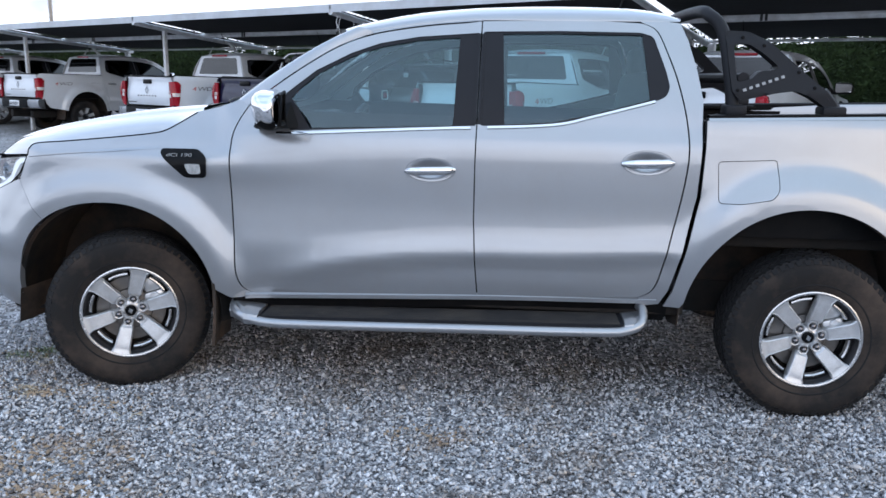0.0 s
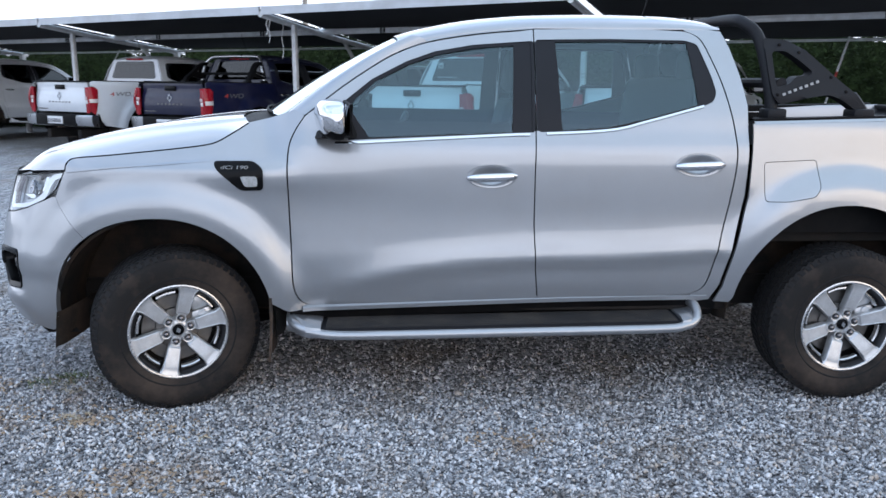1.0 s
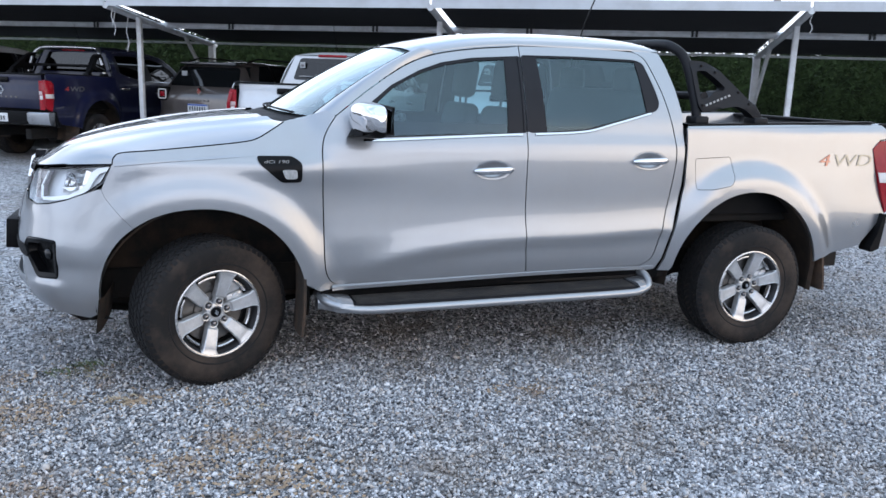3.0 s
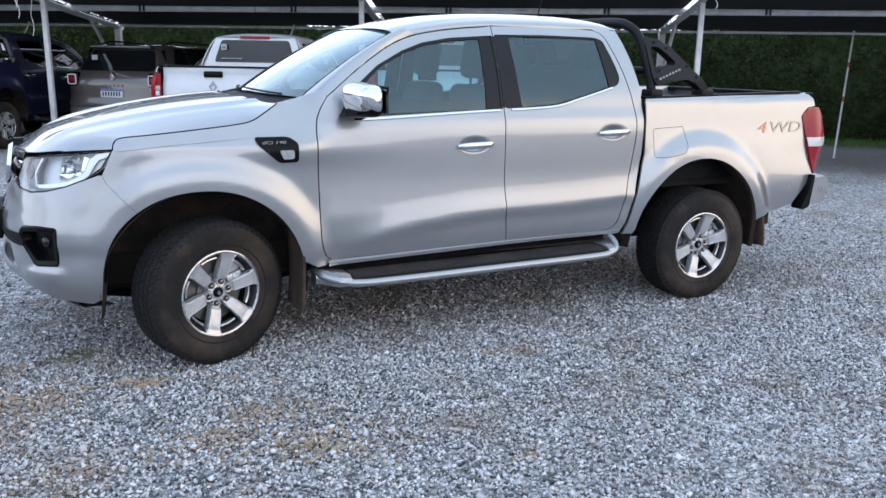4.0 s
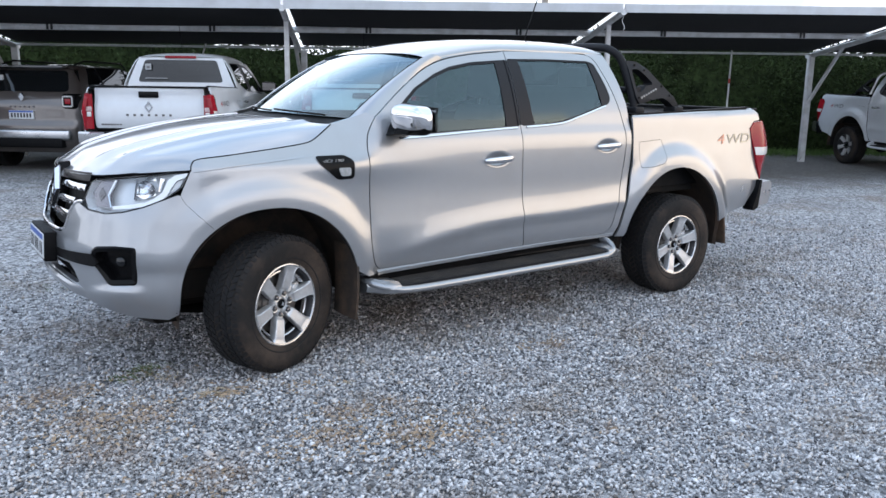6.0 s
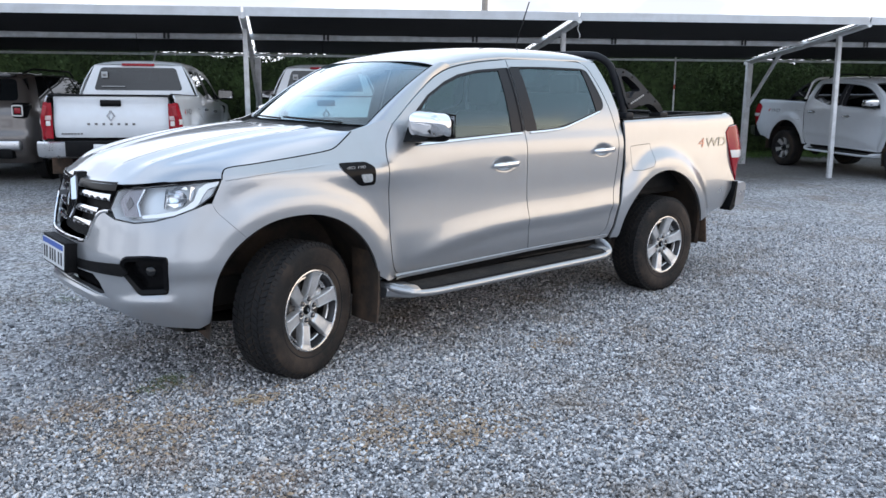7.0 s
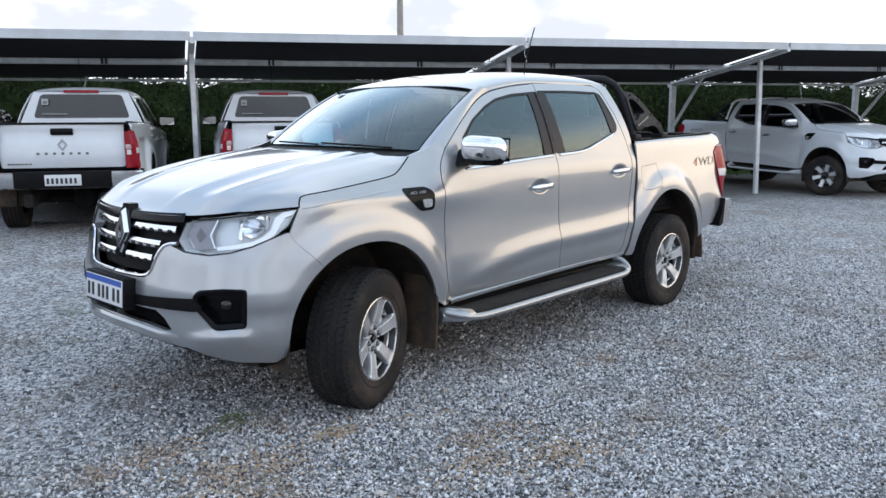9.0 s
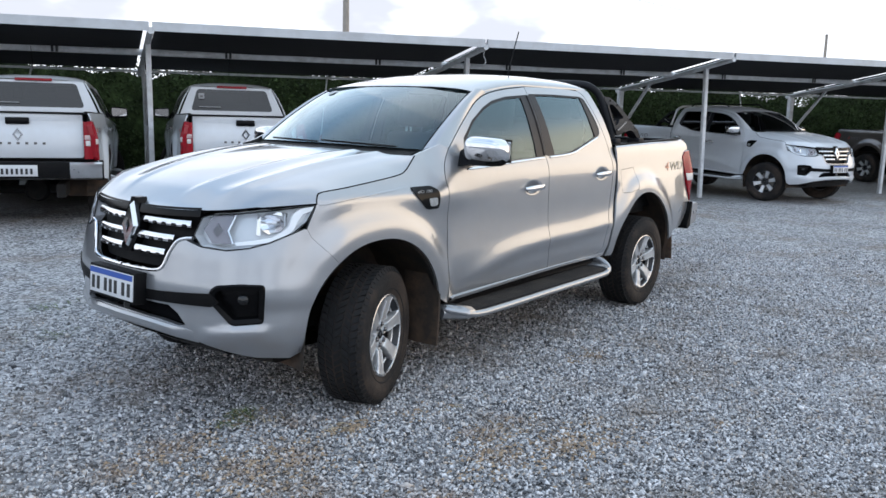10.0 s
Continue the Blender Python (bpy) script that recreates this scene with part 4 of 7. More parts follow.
    part("diamond_emblem", panel_bm(dia, lambda u, v, d=0.0: (4.236 - d, u, 1.10 + v), 0.03, [hole], 0.03, 0.02), CHROME, tailgate, "plain chrome diamond shape")
    for k in range(7):
        y = -0.27 + 0.09 * k
        part("letter_bar", box_bm(4.22, 4.241, y - 0.016, y + 0.016, 0.985, 1.012, 0.002), GREYINK, tailgate)
        part("letter_bar", box_bm(4.20, 4.229, -0.605 + 0.038 * k, -0.578 + 0.038 * k, 0.868, 0.886, 0.001), GREYINK, tailgate)
    # rear lamps
    lamp = [(4.052, 1.205), (4.105, 1.252), (4.215, 1.262), (4.258, 1.21), (4.268, 1.10), (4.252, 0.95), (4.226, 0.845), (4.165, 0.80), (4.128, 0.90), (4.085, 1.06)]

    def lamp_fn(u, v, d=0.0):
        w = half_width(min(u, 4.14), v) + 0.006 + 0.034 * math.exp(-((v - 1.06) / 0.17) ** 2) * smooth_step(4.05, 4.17, u)
        return (u, -w + 1.6 * max(0.0, u - 4.17) ** 1.7 + 0.16 * max(0.0, 1.02 - v) * smooth_step(4.14, 4.25, u) + d, v)
    for sg in (1, -1):
        def lf(u, v, d=0.0, e=0.0):
            p = lamp_fn(u, v, d - e)
            return (p[0], p[1] * sg, p[2])
        bm = panel_bm(lamp, lf, 0.02, (), 0.02, 0.05)
        if sg < 0:
            bmesh.ops.reverse_faces(bm, faces=bm.faces)
        tail = part("tail_lamp", bm, REDLENS, truck, "red tail lamp with a white middle band")
        band = [(4.103, 0.995), (4.088, 1.058), (4.265, 1.058), (4.258, 0.995)]
        bm = panel_bm(band, lambda u, v, d=0.0: lf(u, v, d, 0.004), 0.02, (), 0.02, 0.004)
        if sg < 0:
            bmesh.ops.reverse_faces(bm, faces=bm.faces)
        part("lamp_band", bm, WHITELENS, tail, "white reversing lamp band")
        # rear face of the lamp
        y1, y0 = -(half_width(4.06, 1.0) - 0.035), -0.694
        face = bmesh.new()
        rows = [[(4.236 + (0.014 if abs(q) < 1 else 0.0), sg * (y1 + (y0 - y1) * (q + 1) / 2), z) for q in (-1, -0.5, 0, 0.5, 1)] for z in (0.82, 0.90, 1.0, 1.1, 1.2, 1.255)]
        loft(rows, face)
        part("lamp_face", face, REDLENS, tail)
        ya, yb = min(sg * y1, sg * y0), max(sg * y1, sg * y0)
        part("lamp_face_band", box_bm(4.235, 4.255, ya + 0.012, yb - 0.012, 1.045, 1.100, 0.003), PINKLENS, tail, "pale pink lamp band")
        part("lamp_face_pane", box_bm(4.235, 4.255, ya + 0.022, yb - 0.022, 0.975, 1.036, 0.003), WHITELENS, tail, "white reversing lamp pane")
    # rear bumper
    bmp = bmesh.new()
    rows = []
    for i in range(25):
        u = i / 12 - 1
        a = abs(u)
        xo = 4.345 - 0.06 * a ** 8
        yo = 0.885 * u
        rows.append([(xo - 0.16, yo, 0.775), (xo - 0.03, yo, 0.785), (xo, yo, 0.765), (xo, yo, 0.66), (xo - 0.03, yo, 0.60), (xo - 0.14, yo * 0.98, 0.575), (xo - 0.2, yo * 0.97, 0.60)])
    loft(rows, bmp)
    for r in (rows[0], rows[-1]):
        bmp.faces.new([bmp.verts.new(q) for q in r])
    bmesh.ops.remove_doubles(bmp, verts=bmp.verts, dist=0.0005)
    bmesh.ops.recalc_face_normals(bmp, faces=bmp.faces)
    bumper_r = part("rear_bumper", bmp, SATIN, truck, "chrome rear step bumper")
    part("bumper_step", box_bm(4.19, 4.352, -0.54, 0.54, 0.60, 0.792, 0.012), PLASTIC, bumper_r, "black step and plate recess")
    part("number_plate", box_bm(4.345, 4.358, -0.20, 0.20, 0.625, 0.755, 0.004), PLATEWHITE, bumper_r, "white number plate")
    for k in range(7):
        part("plate_bar", box_bm(4.356, 4.3605, -0.165 + 0.05 * k - 0.013, -0.165 + 0.05 * k + 0.013, 0.65, 0.715), INK, bumper_r)
    for sg in (-1, 1):
        wedge = rounded([(4.125, 0.800), (4.146, 0.798), (4.136, 0.70), (4.118, 0.572), (4.055, 0.552), (4.045, 0.575), (4.092, 0.67)], 0.015, 2)
        part("bumper_end", prism(wedge, lambda u, v: (u, sg * 0.80, v), lambda u, v: (u, sg * 0.893, v)), PLASTIC, bumper_r, "black bumper end cap")
    # rear of the cab with its window
    back = [(-0.60, 1.76), (0.60, 1.76), (0.66, 1.62), (0.78, 1.33), (0.78, 1.0), (-0.78, 1.0), (-0.78, 1.33), (-0.66, 1.62)]
    pane = rounded([(-0.515, 1.725), (0.515, 1.725), (0.612, 1.405), (-0.612, 1.405)], 0.05, 4)
    bx = lambda u, v, d=0.0: (2.535 + (1.76 - v) * 0.2 if v > 1.36 else 2.615, u, v)
    part("cab_rear_panel", panel_bm(back, bx, 0.06, [pane], 0.06, 0), SILVER, truck)
    part("rear_window", panel_bm(pane, lambda u, v, d=0.0: (bx(u, v)[0] + 0.002, u, v), 0.1, (), 0.1, 0), DARKGLASS, truck, "tinted rear window")
    part("high_stop_lamp", box_bm(2.535, 2.566, -0.225, 0.225, 1.746, 1.784, 0.010), REDLENS, truck, "red high stop lamp")
    part("aerial", tube([(2.33, -0.02, 1.825), (2.36, -0.02, 1.93), (2.47, -0.02, 2.20)], 0.0045, 6), PLASTIC, truck, "thin black roof aerial")
    build_nose(truck)
    build_underbody(truck)
    build_steps(truck)
    build_mirrors(doors)
    build_cabin(truck)
    for sg in (1, -1):
        line = curve([(-0.440, 1.098), (-0.25, 1.118), (0.0, 1.138), (0.205, 1.152)], 6)
        b = strip(line, skin, 0.009, 0.0022)
        part("wing_swage", flip(b) if sg < 0 else b, SILVER, truck, "fine swage line on the wing")
    # wing badge
    for sg in (1, -1):
        outline = rounded([(0.205, 1.150), (0.380, 1.150), (0.426, 1.118), (0.424, 1.022), (0.325, 1.020), (0.222, 1.112)], 0.02, 3)
        def bf(u, v, d=0.0, e=0.008):
            p = skin(u, v, d - e)
            return (p[0], p[1] * sg, p[2])
        bm = panel_bm(outline, bf, 0.03, (), 0.02, 0.012)
        if sg < 0:
            bmesh.ops.reverse_faces(bm, faces=bm.faces)
        badge = part("wing_badge", bm, GLOSSBLACK, truck, "black wing vent badge with a side repeater")
        rep = rounded([(0.325, 1.085), (0.40, 1.085), (0.402, 1.040), (0.345, 1.038)], 0.012, 2)
        bm = panel_bm(rep, lambda u, v, d=0.0: bf(u, v, d, 0.013), 0.02, (), 0.02, 0.006)
        part("repeater_lens", bm, REPEATER, badge, "clear side repeater")
        if sg > 0:
            me = letters("dCi 190", 0.027, 0.0008, 0.15)
            me.transform(Matrix.Diagonal((1.40, 0.80, 1, 1)))
            txt = new("engine_letters", me)
            me.materials.append(PALEINK)
            txt.parent = badge
            o = Vector(bf(0.300, 1.123, 0, 0.0095))
            txt.matrix_basis = Matrix.Translation(o) @ pose(0, 0, 0, 90, 0, 0)
    # side decals
    for sg in (1, -1):
        for word, x, m in (("4", 3.648, REDINK), ("W", 3.808, DECAL), ("D", 3.968, DECAL)):
            me = letters(word, 0.104, 0.0006, 0.20)
            me.transform(Matrix.Diagonal((1.75, 1, 1, 1)))
            me.materials.append(m)
            txt = new("decal", me)
            txt.parent = beds[0 if sg > 0 else 1]
            z = 1.130
            o = Vector(skin(x if sg > 0 else 7.44 - x, z, -0.003))
            lean = math.degrees(math.atan2(half_width(x, z - 0.06) - half_width(x, z + 0.06), 0.12))
            yaw = math.degrees(math.atan2(half_width(x - 0.1, z) - half_width(x + 0.1, z), 0.2))
            txt.matrix_basis = Matrix.Translation((o.x, o.y * sg, o.z)) @ (pose(0, 0, 0, 90 - lean, 0, yaw) if sg > 0 else pose(0, 0, 0, 90 - lean, 0, 180 - yaw))
    for sg in (1, -1):
        for i, x in enumerate((-0.026, 3.15)):
            w = build_wheel(truck, sg)
            turn = 21.0 if i == 0 else 0.0
            w.matrix_basis = Matrix.Translation((x, -0.785 * sg, 0.367)) @ pose(0, 0, 0, 0, -15, (0 if sg > 0 else 180) + turn)
    return truck


def PLAN_X(y):
    return skin(s_at(y), 1.06)[0] - 0.004


def build_nose(truck):
    # bumper: silver, with openings for lamps and grille
    lampline = [(s_at(0.478), 0.948), (s_at(0.53), 0.897), (s_at(0.66), 0.888), (s_at(0.75), 0.900), (-0.70, 0.925), (-0.58, 0.965), (-0.505, 1.015)]
    top = [F(0, 0.752), F(0.28, 0.760), F(0.325, 0.785), F(0.36, 0.86), F(0.385, 0.905), F(0.43, 0.925)]
    seam = [(-0.5095, 0.985), (-0.4893, 0.9443), (-0.3634, 0.8112)]
    arch = [p for p in ARCH_F if p[0] < -0.375 and p[1] > 0.415]
    bumper_poly = top + lampline[1:-1] + [(-0.525, 0.985)] + seam + arch + [(-0.548, 0.384), (-0.60, 0.358), (s_at(0.77), 0.372), (s_at(0.64), 0.408), (s_at(0.49), 0.455), (s_at(0.30), 0.464), F(0, 0.470)]
    fog = rounded([(-0.733, 0.737), (-0.742, 0.548), (-0.900, 0.537), (-1.004, 0.640), (-1.006, 0.700), (-0.972, 0.731), (-0.850, 0.742)], 0.022, 3)
    slot = [F(0, 0.608), F(0, 0.535), F(0.28, 0.528), F(0.42, 0.512), F(0.455, 0.522), F(0.41, 0.572), F(0.35, 0.606)]
    bm = panel_bm(bumper_poly, skin, 0.020, [fog, [(max(p[0], S_END + 0.002), p[1]) for p in slot]], 0.022, 0.03, mirror=True)
    bumper = part("front_bumper", bm, SILVER, truck, "silver front bumper with black inserts")
    edge = [(max(s_at(y), S_END + 0.0005), z) for y, z in ((0.0, 0.500), (0.08, 0.500), (0.16, 0.500), (0.24, 0.498), (0.32, 0.492), (0.40, 0.482), (0.46, 0.474), (0.52, 0.464))]
    lip = strip(edge, lambda u, v, d=0.0: skin(u, v, d * (1 - smooth_step(s_at(0.34), s_at(0.52), u)) + 0.004 * smooth_step(s_at(0.44), s_at(0.52), u)), 0.056, 0.024, mirror=True)
    part("skid_lip", lip, SILVER, bumper, "silver skid lip")
    for sg in (1, -1):
        def m(u, v, d=0.0, e=0.0):
            p = skin(u, v, d + e)
            return (p[0], p[1] * sg, p[2])
        def add(nm, poly, mt, e, lab="", hem=0.02, st=0.03):
            bm = panel_bm(poly, lambda u, v, d=0.0: m(u, v, d, e), st, (), 0.02, hem)
            if sg < 0:
                bmesh.ops.reverse_faces(bm, faces=bm.faces)
            return part(nm, bm, mt, bumper, lab)
        # fog lamp bezel: a rim and a deep pocket
        add("fog_bezel", fog, GLOSSBLACK, 0.045, "black fog lamp surround")
        ring = bmesh.new()
        inner = shrink(fog, 0.028)
        loft([[m(u, v, 0, 0.002) for u, v in fog], [m(u, v, 0, -0.004) for u, v in shrink(fog, 0.008)], [m(u, v, 0, 0.004) for u, v in inner], [m(u, v, 0, 0.044) for u, v in shrink(fog, 0.034)]], ring, True)
        if sg < 0:
            bmesh.ops.reverse_faces(ring, faces=ring.faces)
        part("fog_rim", ring, GLOSSBLACK, bumper)
        c = Vector(m(-0.845, 0.655, 0, 0.042))
        d = (Vector(m(-0.845, 0.655, 0, 0.0)) - c).normalized()
        fogl = lathe([(0.0005, 0.010), (0.018, 0.008), (0.026, 0.002), (0.030, -0.01)], 20, "y")
        q = d.to_track_quat("Y", "Z")
        for v in fogl.verts:
            v.co = q @ v.co + c
        part("fog_lamp", fogl, DARKPANE, bumper, "round fog lamp")
        # black band between plate and fog lamp
        band = [(S_END + 0.002, 0.668), F(0.30, 0.672), F(0.60, 0.690), F(0.635, 0.65), F(0.60, 0.625), F(0.30, 0.618), (S_END + 0.002, 0.615)]
        add("bumper_band", band, PLASTIC, -0.006, "black bumper band", 0.012)
        add("lower_grille", [(max(p[0], S_END + 0.002), p[1]) for p in slot], SEAM, 0.05, "black lower grille", 0.0)
        # head lamp
        lamp = [F(0.478, 0.948), F(0.53, 0.897), F(0.66, 0.888), F(0.75, 0.900), (-0.70, 0.925), (-0.58, 0.965), (-0.505, 1.018), (-0.458, 1.098), (-0.56, 1.090), (-0.70, 1.076), F(0.70, 1.062), F(0.55, 1.050), F(0.51, 1.035)]
        lamp_in = shrink(lamp, 0.006)
        bm = panel_bm(lamp, lambda u, v, d=0.0: m(u, v, d, 0.055), 0.03, (), 0.02, 0)
        if sg < 0:
            bmesh.ops.reverse_faces(bm, faces=bm.faces)
        head = part("head_lamp", bm, LAMPGREY, truck, "clear head lamp with chrome reflector bowls")
        wall = bmesh.new()
        loft([[m(u, v, 0, 0.003) for u, v in lamp_in], [m(u, v, 0, 0.030) for u, v in shrink(lamp, 0.010)], [m(u, v, 0, 0.055) for u, v in shrink(lamp, 0.014)]], wall, True)
        if sg < 0:
            bmesh.ops.reverse_faces(wall, faces=wall.faces)
        part("lamp_housing", wall, LAMPGREY, head)
        rim = loft([[m(u, v, 0, 0.004) for u, v in lamp], [m(u, v, 0, -0.002) for u, v in shrink(lamp, 0.002)], [m(u, v, 0, 0.003) for u, v in shrink(lamp, 0.007)]], None, True)
        if sg < 0:
            bmesh.ops.reverse_faces(rim, faces=rim.faces)
        part("lamp_rim", rim, PLASTIC, head, "thin black lamp rim")
        bm = panel_bm(shrink(lamp, 0.003), lambda u, v, d=0.0: m(u, v, d, -0.001), 0.03, (), 0.02, 0)
        if sg < 0:
            bmesh.ops.reverse_faces(bm, faces=bm.faces)
        lens = part("lamp_lens", bm, LENS, head, "clear polycarbonate lens")
        lens.visible_shadow = False
        def inside_piece(nm, poly, mt, e0, lab="", tilt=0.0):
            mu = sum(p[0] for p in poly) / len(poly)
            b = panel_bm(poly, lambda u, v, d=0.0: m(u, v, d, e0 + tilt * (u - mu)), 0.015, (), 0.015, 0.02)
            if sg < 0:
                bmesh.ops.reverse_faces(b, faces=b.faces)
            part(nm, b, mt, head, lab)

        def bowl(y, z, r, depth, lab):  # y is the way round the nose
            c = Vector(m(y, z, 0, 0.014))
            ax = (Vector(m(y, z, 0, 0.05)) - c).normalized()
            ax = (ax + Vector((1.6, 0, 0))).normalized()
            b = lathe([(r * k, depth * (1 - k * k)) for k in (1.0, 0.93, 0.8, 0.62, 0.42, 0.22)], 28, "y")
            lathe([(r * 0.22, depth), (0.001, depth * 1.02)], 14, "y", b)
            box_bm(-r * 0.55, r * 0.75, depth * 0.25, depth * 0.95, -r * 0.05, r * 0.02, 0, b)
            q = ax.to_track_quat("Y", "Z")
            for v in b.verts:
                v.co = q @ Vector((v.co.x * 1.45, v.co.y, v.co.z * 0.90)) + c
            part("reflector_bowl", b, REFLECTOR, head, lab)
        bowl(-0.688, 1.012, 0.046, 0.030, "chrome reflector bowl")
        for facet, lean in (([(-0.742, 0.985), (-0.705, 0.965), (-0.640, 0.978), (-0.630, 0.992), (-0.690, 0.984)], 0.5), ([(-0.735, 1.040), (-0.690, 1.066), (-0.628, 1.066), (-0.622, 1.050), (-0.680, 1.054)], -0.5),
                            ([(-0.618, 1.000), (-0.604, 1.000), (-0.580, 1.058), (-0.604, 1.066)], 0.6), ([(-0.775, 0.960), (-0.752, 0.955), (-0.745, 1.050), (-0.765, 1.052)], -0.7)):
            inside_piece("reflector_facet", facet, CHROME, 0.028, "chrome reflector facet", lean)
        inside_piece("lamp_shade_panel", [(-1.038, 1.040), (-1.086, 0.978), (-1.022, 0.914), (-0.912, 0.918), (-0.944, 0.978), (-0.908, 1.048)], LAMPSMOKE, 0.022, "smoke grey indicator housing")
        inside_piece("indicator_bulb_shade", [(-1.005, 1.010), (-1.030, 0.975), (-1.000, 0.945), (-0.968, 0.975)], LAMPDUSK, 0.018, "darker indicator bowl")
        vline = [Vector(m(u, v, 0, 0.014)) for u, v in ((-0.895, 1.050), (-0.934, 0.978), (-0.900, 0.920))]
        part("lamp_edge", tube(vline, 0.0065, 6, flat=1.0), CHROME, head, "bright zigzag edge")
        blade_out = [(-0.466, 1.092), (-0.528, 1.082), (-0.566, 1.058), (-0.596, 1.000), (-0.640, 0.972), (-0.690, 0.952), (-0.786, 0.938), (-0.890, 0.928)]
        blade_in = [(-0.880, 0.914), (-0.780, 0.920), (-0.690, 0.932), (-0.618, 0.954), (-0.574, 0.982), (-0.548, 1.024), (-0.520, 1.056), (-0.470, 1.074)]
        inside_piece("daylight_strip", blade_out + blade_in, DRLWHITE, 0.007, "white daytime light blade")
        inside_piece("side_reflector", [(-0.520, 1.048), (-0.472, 1.064), (-0.495, 1.020), (-0.535, 0.992), (-0.568, 0.978), (-0.546, 1.012)], LAMPGREY, 0.026, "pale side reflector")
    # grille
    gpoly = [(S_END + 0.002, 0.768), F(0.275, 0.774), F(0.315, 0.80), F(0.35, 0.872), F(0.40, 0.925), F(0.475, 0.950), F(0.51, 1.032), F(0.40, 1.062), (S_END + 0.002, 1.062)]
    bm = panel_bm(gpoly, lambda u, v, d=0.0: skin(u, v, d + 0.06), 0.03, (), 0.03, 0, mirror=True)
    grille = part("grille", bm, PLASTIC, truck, "black grille with chrome bars")
    part("grille_brow", strip([(max(s_at(y), S_END + 0.001), 1.046 + 0.01 * (y / 0.5) ** 2) for y in (0, 0.1, 0.2, 0.3, 0.4, 0.46, 0.50)], skin, 0.042, 0.004, mirror=True), GLOSSBLACK, grille, "black strip under the bonnet")
    for sg in (1, -1):
        line = [F(0.008, 0.760), F(0.15, 0.762), F(0.27, 0.768), F(0.318, 0.792), F(0.350, 0.862), F(0.385, 0.912), F(0.43, 0.930), F(0.475, 0.935)]
        pts = [Vector(skin(u, v, 0.003)) for u, v in curve(line, 5)]
        pts = [Vector((p.x, p.y * sg, p.z)) for p in pts]
        part("grille_chrome", tube(pts, 0.0105, 8), CHROME, grille, "bright chrome surround")
        for z, y1 in ((0.996, 0.44), (0.920, 0.345), (0.850, 0.300)):
            line = [(max(s_at(0.06 + (y1 - 0.06) * k / 10), S_END + 0.001), z) for k in range(11)]
            b = strip(line, lambda u, v, d=0.0: skin(u, v, d + 0.024), 0.034, 0.012)
            part("grille_bar", flip(b) if sg < 0 else b, CHROME, grille, "chrome grille bar with black notches")
            n = int((y1 - 0.09) / 0.072) + 1
            for k in range(n):
                ya = 0.098 + k * 0.072
                notch = [(s_at(ya + 0.026 * q / 2), z - 0.010) for q in range(3)]
                b = strip(notch, lambda u, v, d=0.0: skin(u, v, d + 0.021), 0.017, 0.012)
                part("bar_notch", flip(b) if sg < 0 else b, GLOSSBLACK, grille)
    xn = skin(S_END, 0.95)[0]
    base = prism([(-0.03, 0.140), (0.03, 0.140), (0.066, 0.05), (0.074, 0), (0.066, -0.05), (0.02, -0.130), (-0.02, -0.130), (-0.066, -0.05), (-0.074, 0), (-0.066, 0.05)], lambda u, v: (xn + 0.010 + 0.16 * v, u, 0.955 + v), lambda u, v: (xn + 0.06 + 0.16 * v, u, 0.955 + v))
    part("emblem_plinth", base, GLOSSBLACK, grille, "black emblem plinth")
    def dia(k, x):
        return [(x + 0.010 + 0.16 * v * k, u * k, 0.955 + v * k) for u, v in ((0, 0.120), (0.060, 0), (0, -0.110), (-0.060, 0))]
    bm = loft([dia(1.0, xn), dia(0.86, xn - 0.022), dia(0.34, xn - 0.022), dia(0.30, xn + 0.0)], None, True)
    bmesh.ops.recalc_face_normals(bm, faces=bm.faces)
    part("diamond_emblem", bm, CHROME, grille, "plain chrome diamond shape")
    # number plate on its black holder
    tilt = Matrix.Translation((-1.022, 0, 0.672)) @ pose(0, 0, 0, 0, 4, 0)
    plate = part("plate_holder", box_bm(-0.012, 0.05, -0.215, 0.215, -0.078, 0.078, 0.006, m=tilt), PLASTIC, truck, "black plate holder")
    part("number_plate", box_bm(-0.018, -0.011, -0.20, 0.20, -0.065, 0.065, 0.003, m=tilt), PLATEWHITE, plate, "white plate with a blue band")
    part("plate_band", box_bm(-0.0195, -0.017, -0.197, 0.197, 0.034, 0.062, 0, m=tilt), PLATEBLUE, plate, "blue band")
    for k, y in enumerate((-0.165, -0.115, -0.045, 0.002, 0.049, 0.118, 0.166)):
        part("plate_bar", box_bm(-0.0195, -0.017, y - 0.014, y + 0.014, -0.046, 0.020, 0.002, m=tilt), INK, plate)


